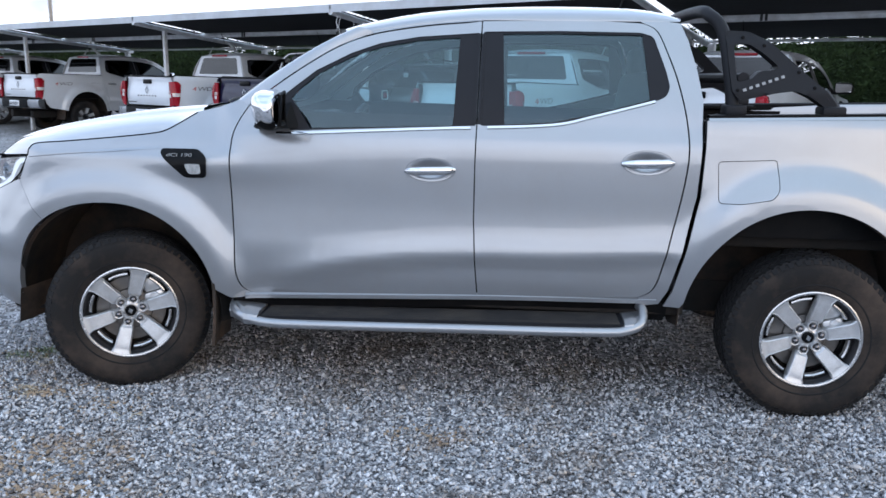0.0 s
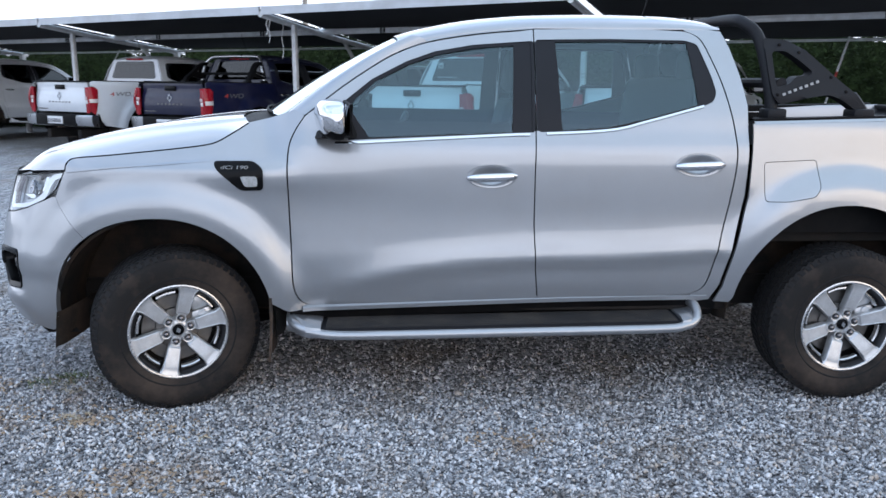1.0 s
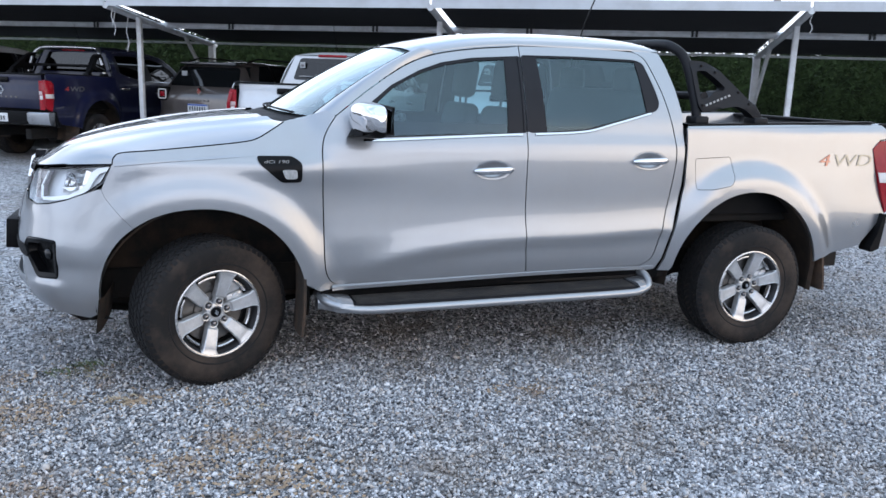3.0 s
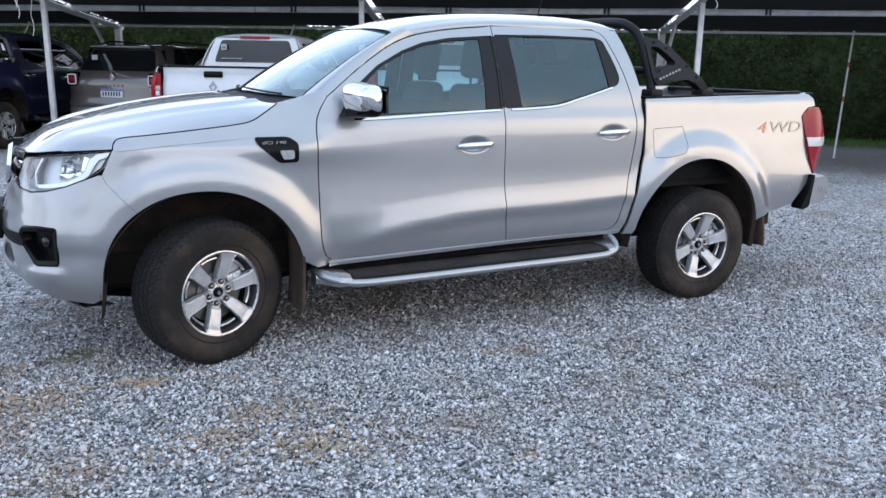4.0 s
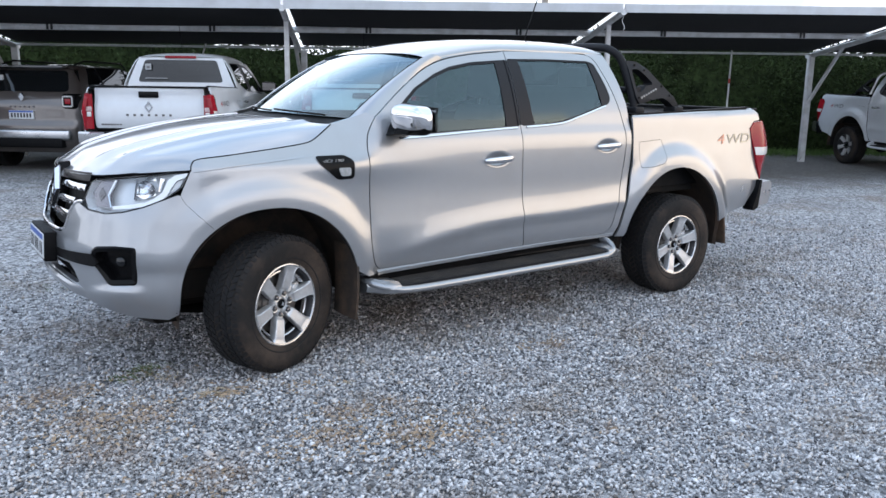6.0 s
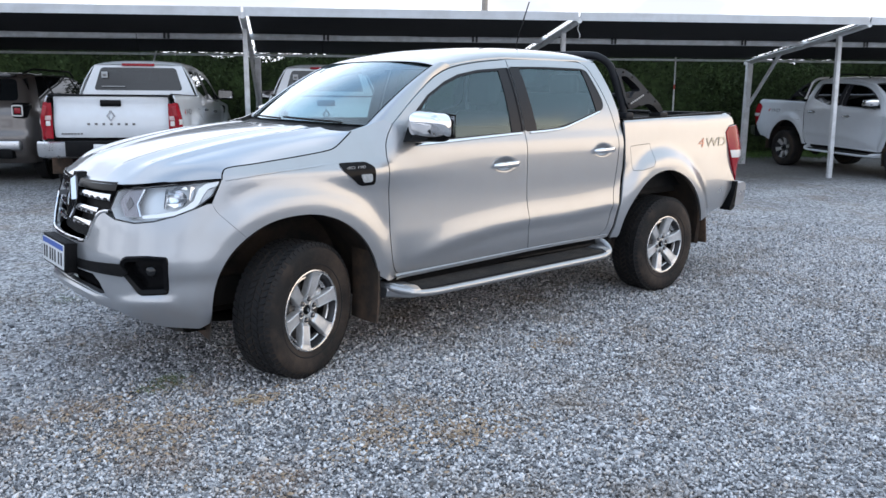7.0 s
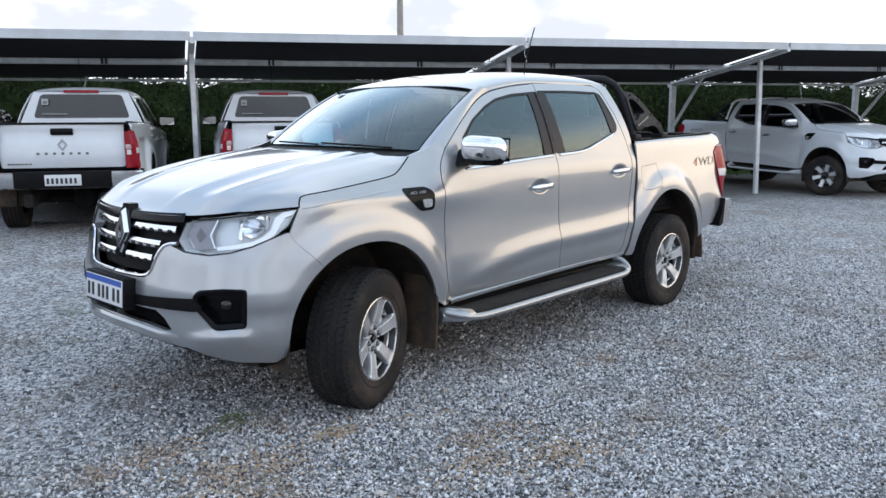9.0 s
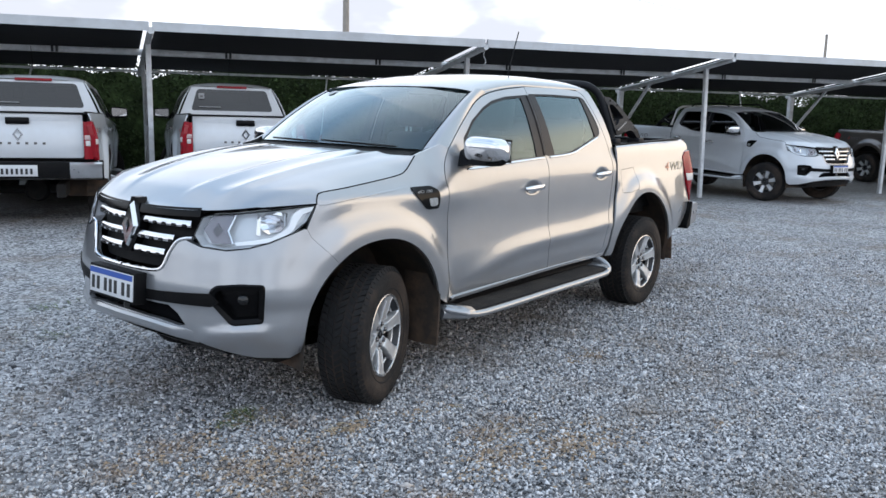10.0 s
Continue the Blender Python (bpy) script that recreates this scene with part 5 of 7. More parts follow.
def build_underbody(truck):
    for y in (-0.42, 0.42):
        part("frame_rail", box_bm(-0.75, 4.2, y - 0.05, y + 0.05, 0.36, 0.52, 0.01), UNDER, truck)
    part("floor_pan", box_bm(0.55, 2.60, -0.84, 0.84, 0.44, 0.50, 0.01), UNDER, truck)
    part("engine_block", box_bm(-0.6, 0.5, -0.40, 0.40, 0.30, 0.90, 0.03), UNDER, truck)
    tray = loft([[(x, y, z + 0.02 * (abs(y) / 0.5) ** 2) for y in (-0.50, -0.3, 0, 0.3, 0.50)] for x, z in ((-0.86, 0.40), (-0.70, 0.315), (-0.30, 0.255), (0.20, 0.255), (0.62, 0.33))])
    part("sump_guard", tray, UNDER, truck, "black sump guard")
    part("gearbox", box_bm(0.5, 1.4, -0.25, 0.25, 0.32, 0.5, 0.03), UNDER, truck)
    part("fuel_tank", box_bm(1.6, 2.5, 0.10, 0.45, 0.33, 0.5, 0.04), UNDER, truck)
    part("bed_underside", box_bm(2.70, 4.10, -0.70, 0.70, 0.74, 0.79, 0.01), UNDER, truck)
    part("front_axle", tube([(-0.05, -0.7, 0.36), (-0.05, 0.7, 0.36)], 0.045, 10), UNDER, truck)
    axle = tube([(3.15, -0.72, 0.365), (3.15, 0.72, 0.365)], 0.055, 10)
    lathe([(0.01, -0.14), (0.12, -0.10), (0.16, 0), (0.12, 0.10), (0.01, 0.14)], 16, "x", axle, (3.15, 0.05, 0.365))
    part("rear_axle", axle, UNDER, truck, "dusty black rear axle")
    part("drive_shaft", tube([(1.2, 0.1, 0.36), (3.15, 0.05, 0.37)], 0.04, 10), UNDER, truck)
    # wheel housings
    for a, x0 in ((AF, 0), (AR, 3.15)):
        for sg in (1, -1):
            rows = []
            for t in range(-8, 190, 9):
                cx, cz = math.cos(radians(t)), math.sin(radians(t))
                px, pz = a[0] + (a[2] + 0.012) * cx, a[1] + (a[3] + 0.012) * cz
                wy = half_width(max(px, -0.30), max(pz, 0.42)) if px > -0.30 else abs(skin(px, max(pz, 0.42))[1])
                rows.append([(px, -sg * (wy - 0.006), pz), (a[0] + (a[2] + 0.0) * cx, -sg * (wy - 0.03), a[1] + (a[3] + 0.0) * cz), (a[0] + (a[2] + 0.03) * cx, -sg * (wy - 0.10), a[1] + (a[3] + 0.03) * cz),
                             (a[0] + (a[2] + 0.02) * cx, -sg * 0.45, a[1] + (a[3] + 0.02) * cz), (a[0], -sg * 0.44, a[1])])
            b = loft(rows)
            part("wheel_housing", b, LINERMUD, truck, "dusty black wheel housing")
            if a is AF:
                # splash guard between the bumper and the wheel
                rows = []
                for z in (0.46, 0.40, 0.34, 0.29):
                    xx = -0.515 - 0.02 * (0.46 - z) / 0.17
                    rows.append([(xx + dx, -sg * y, z) for y, dx in ((0.872, -0.02), (0.80, 0.0), (0.62, 0.015), (0.46, 0.02))])
                part("splash_guard", loft(rows), FLAP, truck, "dusty black splash guard before the wheel")
    # black valance under the bumper's lower edge
    rows = []
    for y in (-0.76, -0.70, -0.58, -0.45, -0.30, 0.30, 0.45, 0.58, 0.70, 0.76):
        q = skin(s_at(abs(y)), 0.40)
        top = 0.43 - 0.055 * smooth_step(0.45, 0.80, abs(y))
        low = top - 0.046
        rows.append([(q[0] + 0.085, y, top + 0.01), (q[0] + 0.095, y, low + 0.015), (q[0] + 0.115, y, low), (q[0] + 0.26, y, low)])
    part("lower_valance", loft(rows), UNDER, truck, "black valance under the bumper")
    for sg in (1, -1):
        y0, y1 = (-0.915, -0.665) if sg > 0 else (0.665, 0.915)
        for x, z0, z1, lean in ((0.415, 0.225, 0.64, -0.010), (3.60, 0.325, 0.70, 0.075)):
            flap = bmesh.new()
            rows = []
            for k in range(7):
                t = k / 6
                z = z1 + (z0 - z1) * t
                xx = x + lean * t + 0.012 * math.sin(t * 3.0)
                e0, e1 = (0.010, 0.0) if sg > 0 else (0.0, 0.010)
                rows.append([(xx + e0, y0, z), (xx - 0.004, (y0 + y1) / 2, z), (xx + e1, y1, z), (xx + e1 + 0.014, y1, z), (xx + 0.010, (y0 + y1) / 2, z), (xx + e0 + 0.014, y0, z)])
            loft(rows, flap, True)
            flap.faces.new([flap.verts.new(p) for p in rows[-1]])
            bmesh.ops.remove_doubles(flap, verts=flap.verts, dist=0.0005)
            bmesh.ops.recalc_face_normals(flap, faces=flap.faces)
            part("mud_flap", flap, FLAP, truck, "rubber mud flap caked with brown dust")
    # sills
    for sg in (1, -1):
        rows = []
        for i in range(41):
            x = 0.58 + i / 40 * (2.47 - 0.58)
            zt = 0.474 + 0.034 * (x - 0.6) / 1.1 * (1 - 0.25 * smooth_step(1.5, 2.5, x)) + 0.002
            w = half_width(x, 0.50)
            rows.append([(x, -sg * (w - 0.010), zt + 0.012), (x, -sg * (w + 0.008), zt), (x, -sg * (w + 0.006), zt - 0.018), (x, -sg * (w - 0.03), zt - 0.028)])
        b = loft(rows)
        bmesh.ops.recalc_face_normals(b, faces=b.faces)
        part("sill_moulding", b, SILVER, truck, "bright silver sill edge")
        rows = []
        for i in range(21):
            x = 0.52 + i / 20 * (2.52 - 0.52)
            w = half_width(x, 0.50)
            zt = 0.460 + 0.034 * (x - 0.6) / 1.1 * (1 - 0.25 * smooth_step(1.5, 2.5, x))
            rows.append([(x, -sg * (w - 0.020), zt), (x, -sg * (w - 0.035), zt - 0.05), (x, -sg * (w - 0.09), 0.40), (x, -sg * 0.60, 0.39)])
        b = loft(rows)
        part("sill", b, PLASTIC, truck, "black sill")


def build_steps(truck):
    for sg in (1, -1):
        n = 46
        top, pts = [], []
        def zrow(x):
            return 0.395 + 0.014 * (x - 0.6)
        # outer silver tube, bending in at both ends
        line = curve([(0.515, -0.80, zrow(0.5) + 0.035), (0.53, -0.90, zrow(0.5) + 0.025), (0.60, -0.975, zrow(0.6) + 0.004), (0.72, -0.995, zrow(0.7) - 0.018), (1.0, -1.0, zrow(1.0) - 0.022), (1.6, -1.0, zrow(1.6) - 0.022), (2.2, -1.0, zrow(2.2) - 0.022),
                      (2.33, -0.995, zrow(2.3) - 0.012), (2.395, -0.965, zrow(2.4) + 0.012), (2.41, -0.90, zrow(2.4) + 0.05), (2.40, -0.83, zrow(2.4) + 0.06)], 6)
        b = tube([(x, y * sg, z) for x, y, z in line], 0.0215, 12)
        step = part("side_step", b, SILVER, truck, "black-treaded side step with a silver tube edge")
        for x0, along in ((0.505, 1), (2.425, -1)):
            cap = bmesh.new()
            rows = []
            for k in range(9):
                t = k / 8
                x = x0 + along * (0.165 if along > 0 else 0.105) * t
                hgt = 0.048 - 0.014 * t if along > 0 else 0.036 - 0.004 * t
                yo = -0.90 - 0.108 * smooth_step(0, 0.7, t)
                zc = zrow(x) - 0.006 + 0.012 * (1 - t)
                rows.append([(x, sg * yv, zc + zv) for yv, zv in ((-0.80, hgt * 0.9), (yo + 0.04, hgt), (yo + 0.008, hgt * 0.6), (yo, 0), (yo + 0.012, -hgt * 0.7), (yo + 0.05, -hgt), (-0.80, -hgt))])
            loft(rows, cap)
            for r in (rows[0], rows[-1]):
                cap.faces.new([cap.verts.new(p) for p in r])
            bmesh.ops.remove_doubles(cap, verts=cap.verts, dist=0.0005)
            bmesh.ops.recalc_face_normals(cap, faces=cap.faces)
            part("step_end", cap, SILVER, step, "silver step end cap")
        b = bmesh.new()
        loft([[(x, sg * y, zrow(x) + dz) for y, dz in ((-0.985, 0.004), (-0.985, 0.010), (-0.80, 0.016), (-0.80, -0.03), (-0.985, -0.03))] for x in [0.66 + k / 16 * 1.68 for k in range(17)]], b, True)
        bmesh.ops.recalc_face_normals(b, faces=b.faces)
        part("step_board", b, BARBLACK, step, "black step board")
        for k in range(10):
            y = -0.974 + 0.0155 * k
            b = bmesh.new()
            loft([[(x, sg * (y + dy), zrow(x) + 0.010 + 0.0324 * (y + 0.985) + dz) for dy, dz in ((-0.0045, 0), (-0.003, 0.006), (0.003, 0.006), (0.0045, 0))] for x in (0.69, 1.2, 1.8, 2.30)], b)
            part("tread_rib", b, TREADGREY, step)
        for x in (0.80, 1.5, 2.2):
            part("step_bracket", tube([(x, -sg * 0.95, 0.37), (x, -sg * 0.62, 0.42)], 0.025, 8), UNDER, step)


def build_mirrors(doors):
    for k, door in enumerate(doors):
        sg = 1 if k == 0 else -1
        rows = []
        nu = 37
        for i in range(nu):
            t = 0.5 - 0.5 * math.cos(math.pi * i / (nu - 1))
            y = -0.866 - 0.252 * t
            e_ = 7.0 if t < 0.5 else 5.0
            # a rounded box in the x-z plane, its cap bulging forwards
            end = math.sqrt(max(0.0, 1 - abs(2 * t - 1) ** e_))
            ww, hh = 0.082 * (1 - 0.22 * t) * end + 0.004, 0.083 * (1 - 0.14 * t * t) * end + 0.004
            xc = 0.735 + 0.030 * t + 0.012 * t * t
            zc = 1.338 - 0.006 * t
            ring = []
            for q in range(48):
                a = 2 * math.pi * q / 48
                c, s = math.cos(a), math.sin(a)
                p = 2.6 if c < 0 else 5.0
                r = (abs(c) ** p + abs(s) ** p) ** (-1 / p)
                zr = s * r
                ring.append((xc + ww * c * r * (1.0 if c < 0 else 0.56) - 0.012 * zr * (c < 0), sg * y, zc + hh * zr))
            rows.append(ring)
        b = loft(rows, None, True)
        for r in (rows[0], rows[-1]):
            b.faces.new([b.verts.new(p) for p in r])
        bmesh.ops.remove_doubles(b, verts=b.verts, dist=0.0004)
        bmesh.ops.recalc_face_normals(b, faces=b.faces)
        mir = part("door_mirror", b, CHROME, door, "chrome door mirror")
        foot = bmesh.new()
        loft([[(0.66, sg * -0.825, 1.245), (0.86, sg * -0.822, 1.250), (0.80, sg * -0.80, 1.37), (0.72, sg * -0.81, 1.34)], [(0.655, sg * -0.87, 1.245), (0.80, sg * -0.87, 1.25), (0.79, sg * -0.87, 1.29), (0.70, sg * -0.87, 1.29)],
              [(0.66, sg * -0.93, 1.258), (0.77, sg * -0.93, 1.26), (0.77, sg * -0.93, 1.285), (0.67, sg * -0.93, 1.285)], [(0.70, sg * -1.02, 1.262), (0.77, sg * -1.02, 1.262), (0.77, sg * -1.02, 1.275), (0.70, sg * -1.02, 1.275)]], foot, True)
        bmesh.ops.recalc_face_normals(foot, faces=foot.faces)
        part("mirror_foot", foot, PLASTIC, mir, "black mirror foot")
        rows = []
        for i in range(13):
            t = 0.04 + 0.92 * i / 12
            end = math.sqrt(max(0.0, 1 - abs(2 * t - 1) ** 6))
            ww, hh = 0.084 * (1 - 0.22 * t) * end + 0.004, 0.085 * (1 - 0.14 * t * t) * end + 0.003
            xc, zc = 0.735 + 0.030 * t + 0.012 * t * t, 1.338 - 0.006 * t
            line = []
            for q in range(13):
                c = math.cos(math.pi + math.pi * (0.10 + 0.80 * q / 12))
                d = -math.sqrt(1 - c * c)
                p = 2.6 if c < 0 else 5.0
                r = (abs(c) ** p + abs(d) ** p) ** (-1 / p)
                line.append((xc + ww * c * r * (1.0 if c < 0 else 0.56) + 0.012 * (c < 0), sg * (-0.866 - 0.252 * t), max(zc + hh * d * r, zc - hh) if d * r < -0.80 else zc - 0.80 * hh))
            rows.append(line)
        tray = loft(rows)
        bmesh.ops.recalc_face_normals(tray, faces=tray.faces)
        part("mirror_underside", tray, PLASTIC, mir, "black underside of the mirror")
        g = bmesh.new()
        xg = 0.782
        loft([[(xg + 0.04 * t, sg * (-0.880 - 0.22 * t), 1.275 + 0.01 * t), (xg + 0.04 * t + 0.004, sg * (-0.880 - 0.22 * t), 1.408 - 0.012 * t)] for t in (0, 0.25, 0.5, 0.75, 1)], g)
        part("mirror_glass", g, CHROME, mir, "mirror glass")
        ring = [(xg + 0.004, -0.877 * sg, 1.271), (xg + 0.046, -1.103 * sg, 1.279), (xg + 0.048, -1.103 * sg, 1.399), (xg + 0.006, -0.877 * sg, 1.411)]
        part("mirror_rim", tube(ring, 0.008, 6, closed=True), PLASTIC, mir)


def build_cabin(truck):
    for y in (-0.38, 0.38):
        b = bmesh.new()
        box_bm(1.05, 1.55, y - 0.26, y + 0.26, 0.86, 1.04, 0.06, b, 3)
        box_bm(-0.055, 0.055, -0.25, 0.25, 0.0, 0.46, 0.05, b, 3, Matrix.Translation((1.575, y, 0.95)) @ pose(0, 0, 0, 0, 14, 0))
        for dy in (-0.06, 0.06):
            tube([(1.685, y + dy, 1.37), (1.690, y + dy, 1.48)], 0.008, 6, b)
        box_bm(-0.055, 0.055, -0.135, 0.135, 0.0, 0.245, 0.045, b, 3, Matrix.Translation((1.680, y, 1.435)) @ pose(0, 0, 0, 0, 8, 0))
        part("front_seat", b, CLOTH, truck, "grey cloth front seat with a headrest")
    b = bmesh.new()
    box_bm(2.0, 2.45, -0.66, 0.66, 0.86, 1.02, 0.06, b, 3)
    box_bm(-0.06, 0.06, -0.64, 0.64, 0.0, 0.55, 0.06, b, 3, Matrix.Translation((2.42, 0, 0.98)) @ pose(0, 0, 0, 0, 8, 0))
    for y in (-0.38, 0.38):
        box_bm(2.45, 2.54, y - 0.13, y + 0.13, 1.50, 1.66, 0.04, b, 3)
    part("rear_bench", b, CLOTH, truck, "grey cloth rear bench")
    b = bmesh.new()
    rows = []
    for i in range(15):
        u = i / 7 - 1
        e = 0.05 * u * u
        rows.append([(0.36 + e, u * 0.72, 1.255), (0.62 + e, u * 0.74, 1.275), (0.80, u * 0.76, 1.235), (0.86, u * 0.76, 1.10), (0.80, u * 0.76, 0.85)])
    loft(rows, b)
    part("dashboard", b, CABIN, truck, "dark grey dashboard")
    wheel = bmesh.new()
    m = Matrix.Translation((0.98, -0.38, 1.17)) @ pose(0, 0, 0, 0, -65, 0)
    ringpts = [m @ Vector((0.185 * math.cos(t), 0.185 * math.sin(t), 0)) for t in (2 * math.pi * q / 28 for q in range(28))]
    tube(ringpts, 0.016, 8, wheel, closed=True)
    for t in (0.2, math.pi - 0.2, 1.5 * math.pi):
        tube([m @ Vector((0, 0, -0.02)), m @ Vector((0.18 * math.cos(t), 0.18 * math.sin(t), 0))], 0.016, 6, wheel)
    box_bm(-0.06, 0.06, -0.07, 0.07, -0.03, 0.015, 0.02, wheel, 2, m)
    tube([m @ Vector((0, 0, -0.02)), Vector((0.75, -0.38, 1.10))], 0.035, 8, wheel)
    part("steering_wheel", wheel, CABIN, truck, "dark steering wheel")
    b = bmesh.new()
    box_bm(0.56, 2.56, -0.76, 0.76, 0.54, 0.60, 0.0, b)
    for y in (-0.80, 0.80):
        box_bm(0.60, 2.56, y - 0.02, y + 0.02, 0.55, 1.21, 0.01, b)
    box_bm(2.54, 2.58, -0.74, 0.74, 0.60, 1.36, 0.01, b)
    part("cabin_trim", b, CABIN, truck, "grey cabin trim")
    b = bmesh.new()
    loft([[(x, y, roof_z(x) - 0.045 - 0.06 * (y / 0.58) ** 4) for y in (-0.58, -0.5, -0.3, 0, 0.3, 0.5, 0.58)] for x in (1.2, 1.5, 1.8, 2.1, 2.4, 2.52)], b)
    part("headliner", b, LINER, truck, "pale headliner")
    part("interior_mirror", box_bm(1.02, 1.05, -0.12, 0.12, 1.63, 1.70, 0.01), CABIN, truck, "interior mirror")


WHEEL_MESH = {}


def build_wheel(truck, sg):
    """A wheel whose outer face looks towards -y, its parts sharing their meshes."""
    hub = new("wheel")
    hub.empty_display_size = 0.1
    hub.parent = truck
    hub["label"] = "six-spoke alloy wheel with a dusty all-terrain tyre"

    def shared(name, make, material, label="", sharp=True):
        if name not in WHEEL_MESH:
            ob = part(name, make(), material, hub, label)
            WHEEL_MESH[name] = ob.data
            return ob
        ob = new(name, WHEEL_MESH[name])
        ob.parent = hub
        if label:
            ob["label"] = label
        return ob

    def tyre():
        prof = [(0.206, -0.100), (0.222, -0.112), (0.245, -0.121), (0.290, -0.130), (0.325, -0.128), (0.348, -0.117), (0.360, -0.104), (0.3660, -0.085), (0.3675, -0.04), (0.3677, 0.0), (0.3675, 0.04), (0.3660, 0.085), (0.360, 0.104), (0.348, 0.117), (0.325, 0.128), (0.290, 0.130), (0.245, 0.121), (0.206, 0.100)]
        return lathe(prof, 72, "y")
    shared("tyre", tyre, DUSTYRUBBER, "dusty black tyre")

    def tread():
        b = bmesh.new()
        n = 62
        for k in range(n):
            t0 = 2 * math.pi * k / n
            for row, (y, wd, sk) in enumerate(((-0.087, 0.036, 0.45), (-0.045, 0.034, -0.6), (0.0, 0.037, 0.6), (0.045, 0.034, -0.6), (0.087, 0.036, -0.45))):
                tt = t0 + (0.5 if row % 2 else 0) * 2 * math.pi / n
                ln = 2 * math.pi / n * (0.80 if row in (0, 4) else 0.74)
                vs = []
                for rr, q in ((0.3610, 1.0), (0.3738 if 0 < row < 4 else 0.3722, 0.92)):
                    for a, c in ((-1, -1), (1, -1), (1, 1), (-1, 1)):
                        th = tt + a * ln / 2 * q + c * sk * 0.05
                        vs.append(b.verts.new((rr * math.cos(th), y + c * wd / 2 * q, rr * math.sin(th))))
                for f in ((4, 5, 6, 7), (0, 1, 5, 4), (1, 2, 6, 5), (2, 3, 7, 6), (3, 0, 4, 7)):
                    b.faces.new([vs[i] for i in f])
            for sy in (-1, 1):          # shoulder lugs
                tt = t0 + 0.25 * 2 * math.pi / n
                vs = []
                for rr, y, q in ((0.343, 0.1185, 1.0), (0.3645, 0.1030, 1.0), (0.3668, 0.1050, 0.86), (0.3455, 0.1210, 0.86)):
                    for a in (-1, 1):
                        th = tt + a * math.pi / n * 0.70 * q
                        vs.append(b.verts.new((rr * math.cos(th), sy * y, rr * math.sin(th))))
                for f in ((6, 7, 5, 4), (0, 6, 4, 2), (1, 3, 5, 7), (2, 4, 5, 3), (0, 1, 7, 6)):
                    b.faces.new([vs[i] for i in f])
        bmesh.ops.recalc_face_normals(b, faces=b.faces)
        return b
    shared("tread", tread, RUBBER, "tread blocks in zigzag rows")
    # moulded rings on the sidewall
    shared("sidewall_ring", lambda: lathe([(0.250, -0.1215), (0.254, -0.1255), (0.258, -0.1240)], 60, "y"), RUBBER)

    def rim():
        return lathe([(0.217, -0.104), (0.2235, -0.110), (0.2225, -0.1165), (0.217, -0.1185), (0.2115, -0.1170), (0.2085, -0.112)], 72, "y")
    shared("rim", rim, RIMALLOY, "bright machined alloy rim")

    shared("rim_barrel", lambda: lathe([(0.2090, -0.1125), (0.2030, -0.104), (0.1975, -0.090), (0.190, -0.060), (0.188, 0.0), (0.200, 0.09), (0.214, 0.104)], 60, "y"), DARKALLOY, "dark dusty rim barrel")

    def dark_disc():
        return lathe([(0.160, -0.020), (0.158, -0.028), (0.10, -0.028), (0.095, -0.036), (0.06, -0.040), (0.001, -0.040)], 40, "y")
    shared("brake_disc", dark_disc, DISCSTEEL, "dull steel brake disc")

    def backing():
        return lathe([(0.187, 0.010), (0.10, 0.012), (0.001, 0.012)], 40, "y")
    shared("backing_plate", backing, UNDER)

    def caliper():
        b = bmesh.new()
        box_bm(0.075, 0.170, -0.062, -0.015, -0.005, 0.055, 0.014, b)
        box_bm(0.085, 0.165, -0.058, -0.015, 0.055, 0.125, 0.014, b)
        lathe([(0.022, -0.055), (0.022, -0.068), (0.018, -0.071), (0.0005, -0.071)], 16, "y", b, (0.125, 0, 0.03))
        return b
    shared("brake_caliper", caliper, ALLOY, "cast brake caliper")

    def spoke():
        b = bmesh.new()
        rows = []
        for r, w, y0 in ((0.060, 0.019, -0.072), (0.078, 0.0275, -0.082), (0.086, 0.0315, -0.092), (0.12, 0.0335, -0.099), (0.16, 0.0365, -0.106), (0.180, 0.038, -0.1095), (0.186, 0.039, -0.1095), (0.196, 0.044, -0.1120), (0.206, 0.052, -0.1155), (0.2125, 0.060, -0.1172)):
            rows.append([(r, y0 + 0.048, -w * 0.86), (r, y0 + 0.012, -w), (r, y0 + 0.0015, -w * 0.90), (r, y0 - 0.001, -w * 0.80), (r, y0 + 0.001, -w * 0.74), (r, y0 + 0.001, 0), (r, y0 + 0.001, w * 0.74), (r, y0 - 0.001, w * 0.80), (r, y0 + 0.0015, w * 0.90), (r, y0 + 0.012, w), (r, y0 + 0.048, w * 0.86)])
        loft(rows, b)
        bmesh.ops.recalc_face_normals(b, faces=b.faces)
        return b
    for k in range(6):
        sp = shared("spoke", spoke, ALLOY)
        sp.matrix_basis = pose(0, 0, 0, 0, 60 * k, 0)

    def ledge():
        # a short cast bar that spans each opening close to the rim
        b = bmesh.new()
        rows = []
        for t in range(-14, 15, 4):
            c, q = math.cos(radians(t)), math.sin(radians(t))
            rows.append([(r * c, y, r * q) for r, y in ((0.190, -0.072), (0.186, -0.083), (0.180, -0.085), (0.174, -0.080), (0.172, -0.060))])
        loft(rows, b)
        bmesh.ops.recalc_face_normals(b, faces=b.faces)
        return b
    for k in range(6):
        sp = shared("rim_ledge", ledge, RIMALLOY)
        sp.matrix_basis = pose(0, 0, 0, 0, 60 * k + 30, 0)

    def boss():
        return lathe([(0.058, -0.030), (0.056, -0.060), (0.046, -0.074), (0.032, -0.078), (0.0275, -0.073), (0.001, -0.072)], 36, "y")
    shared("hub_boss", boss, ALLOY)
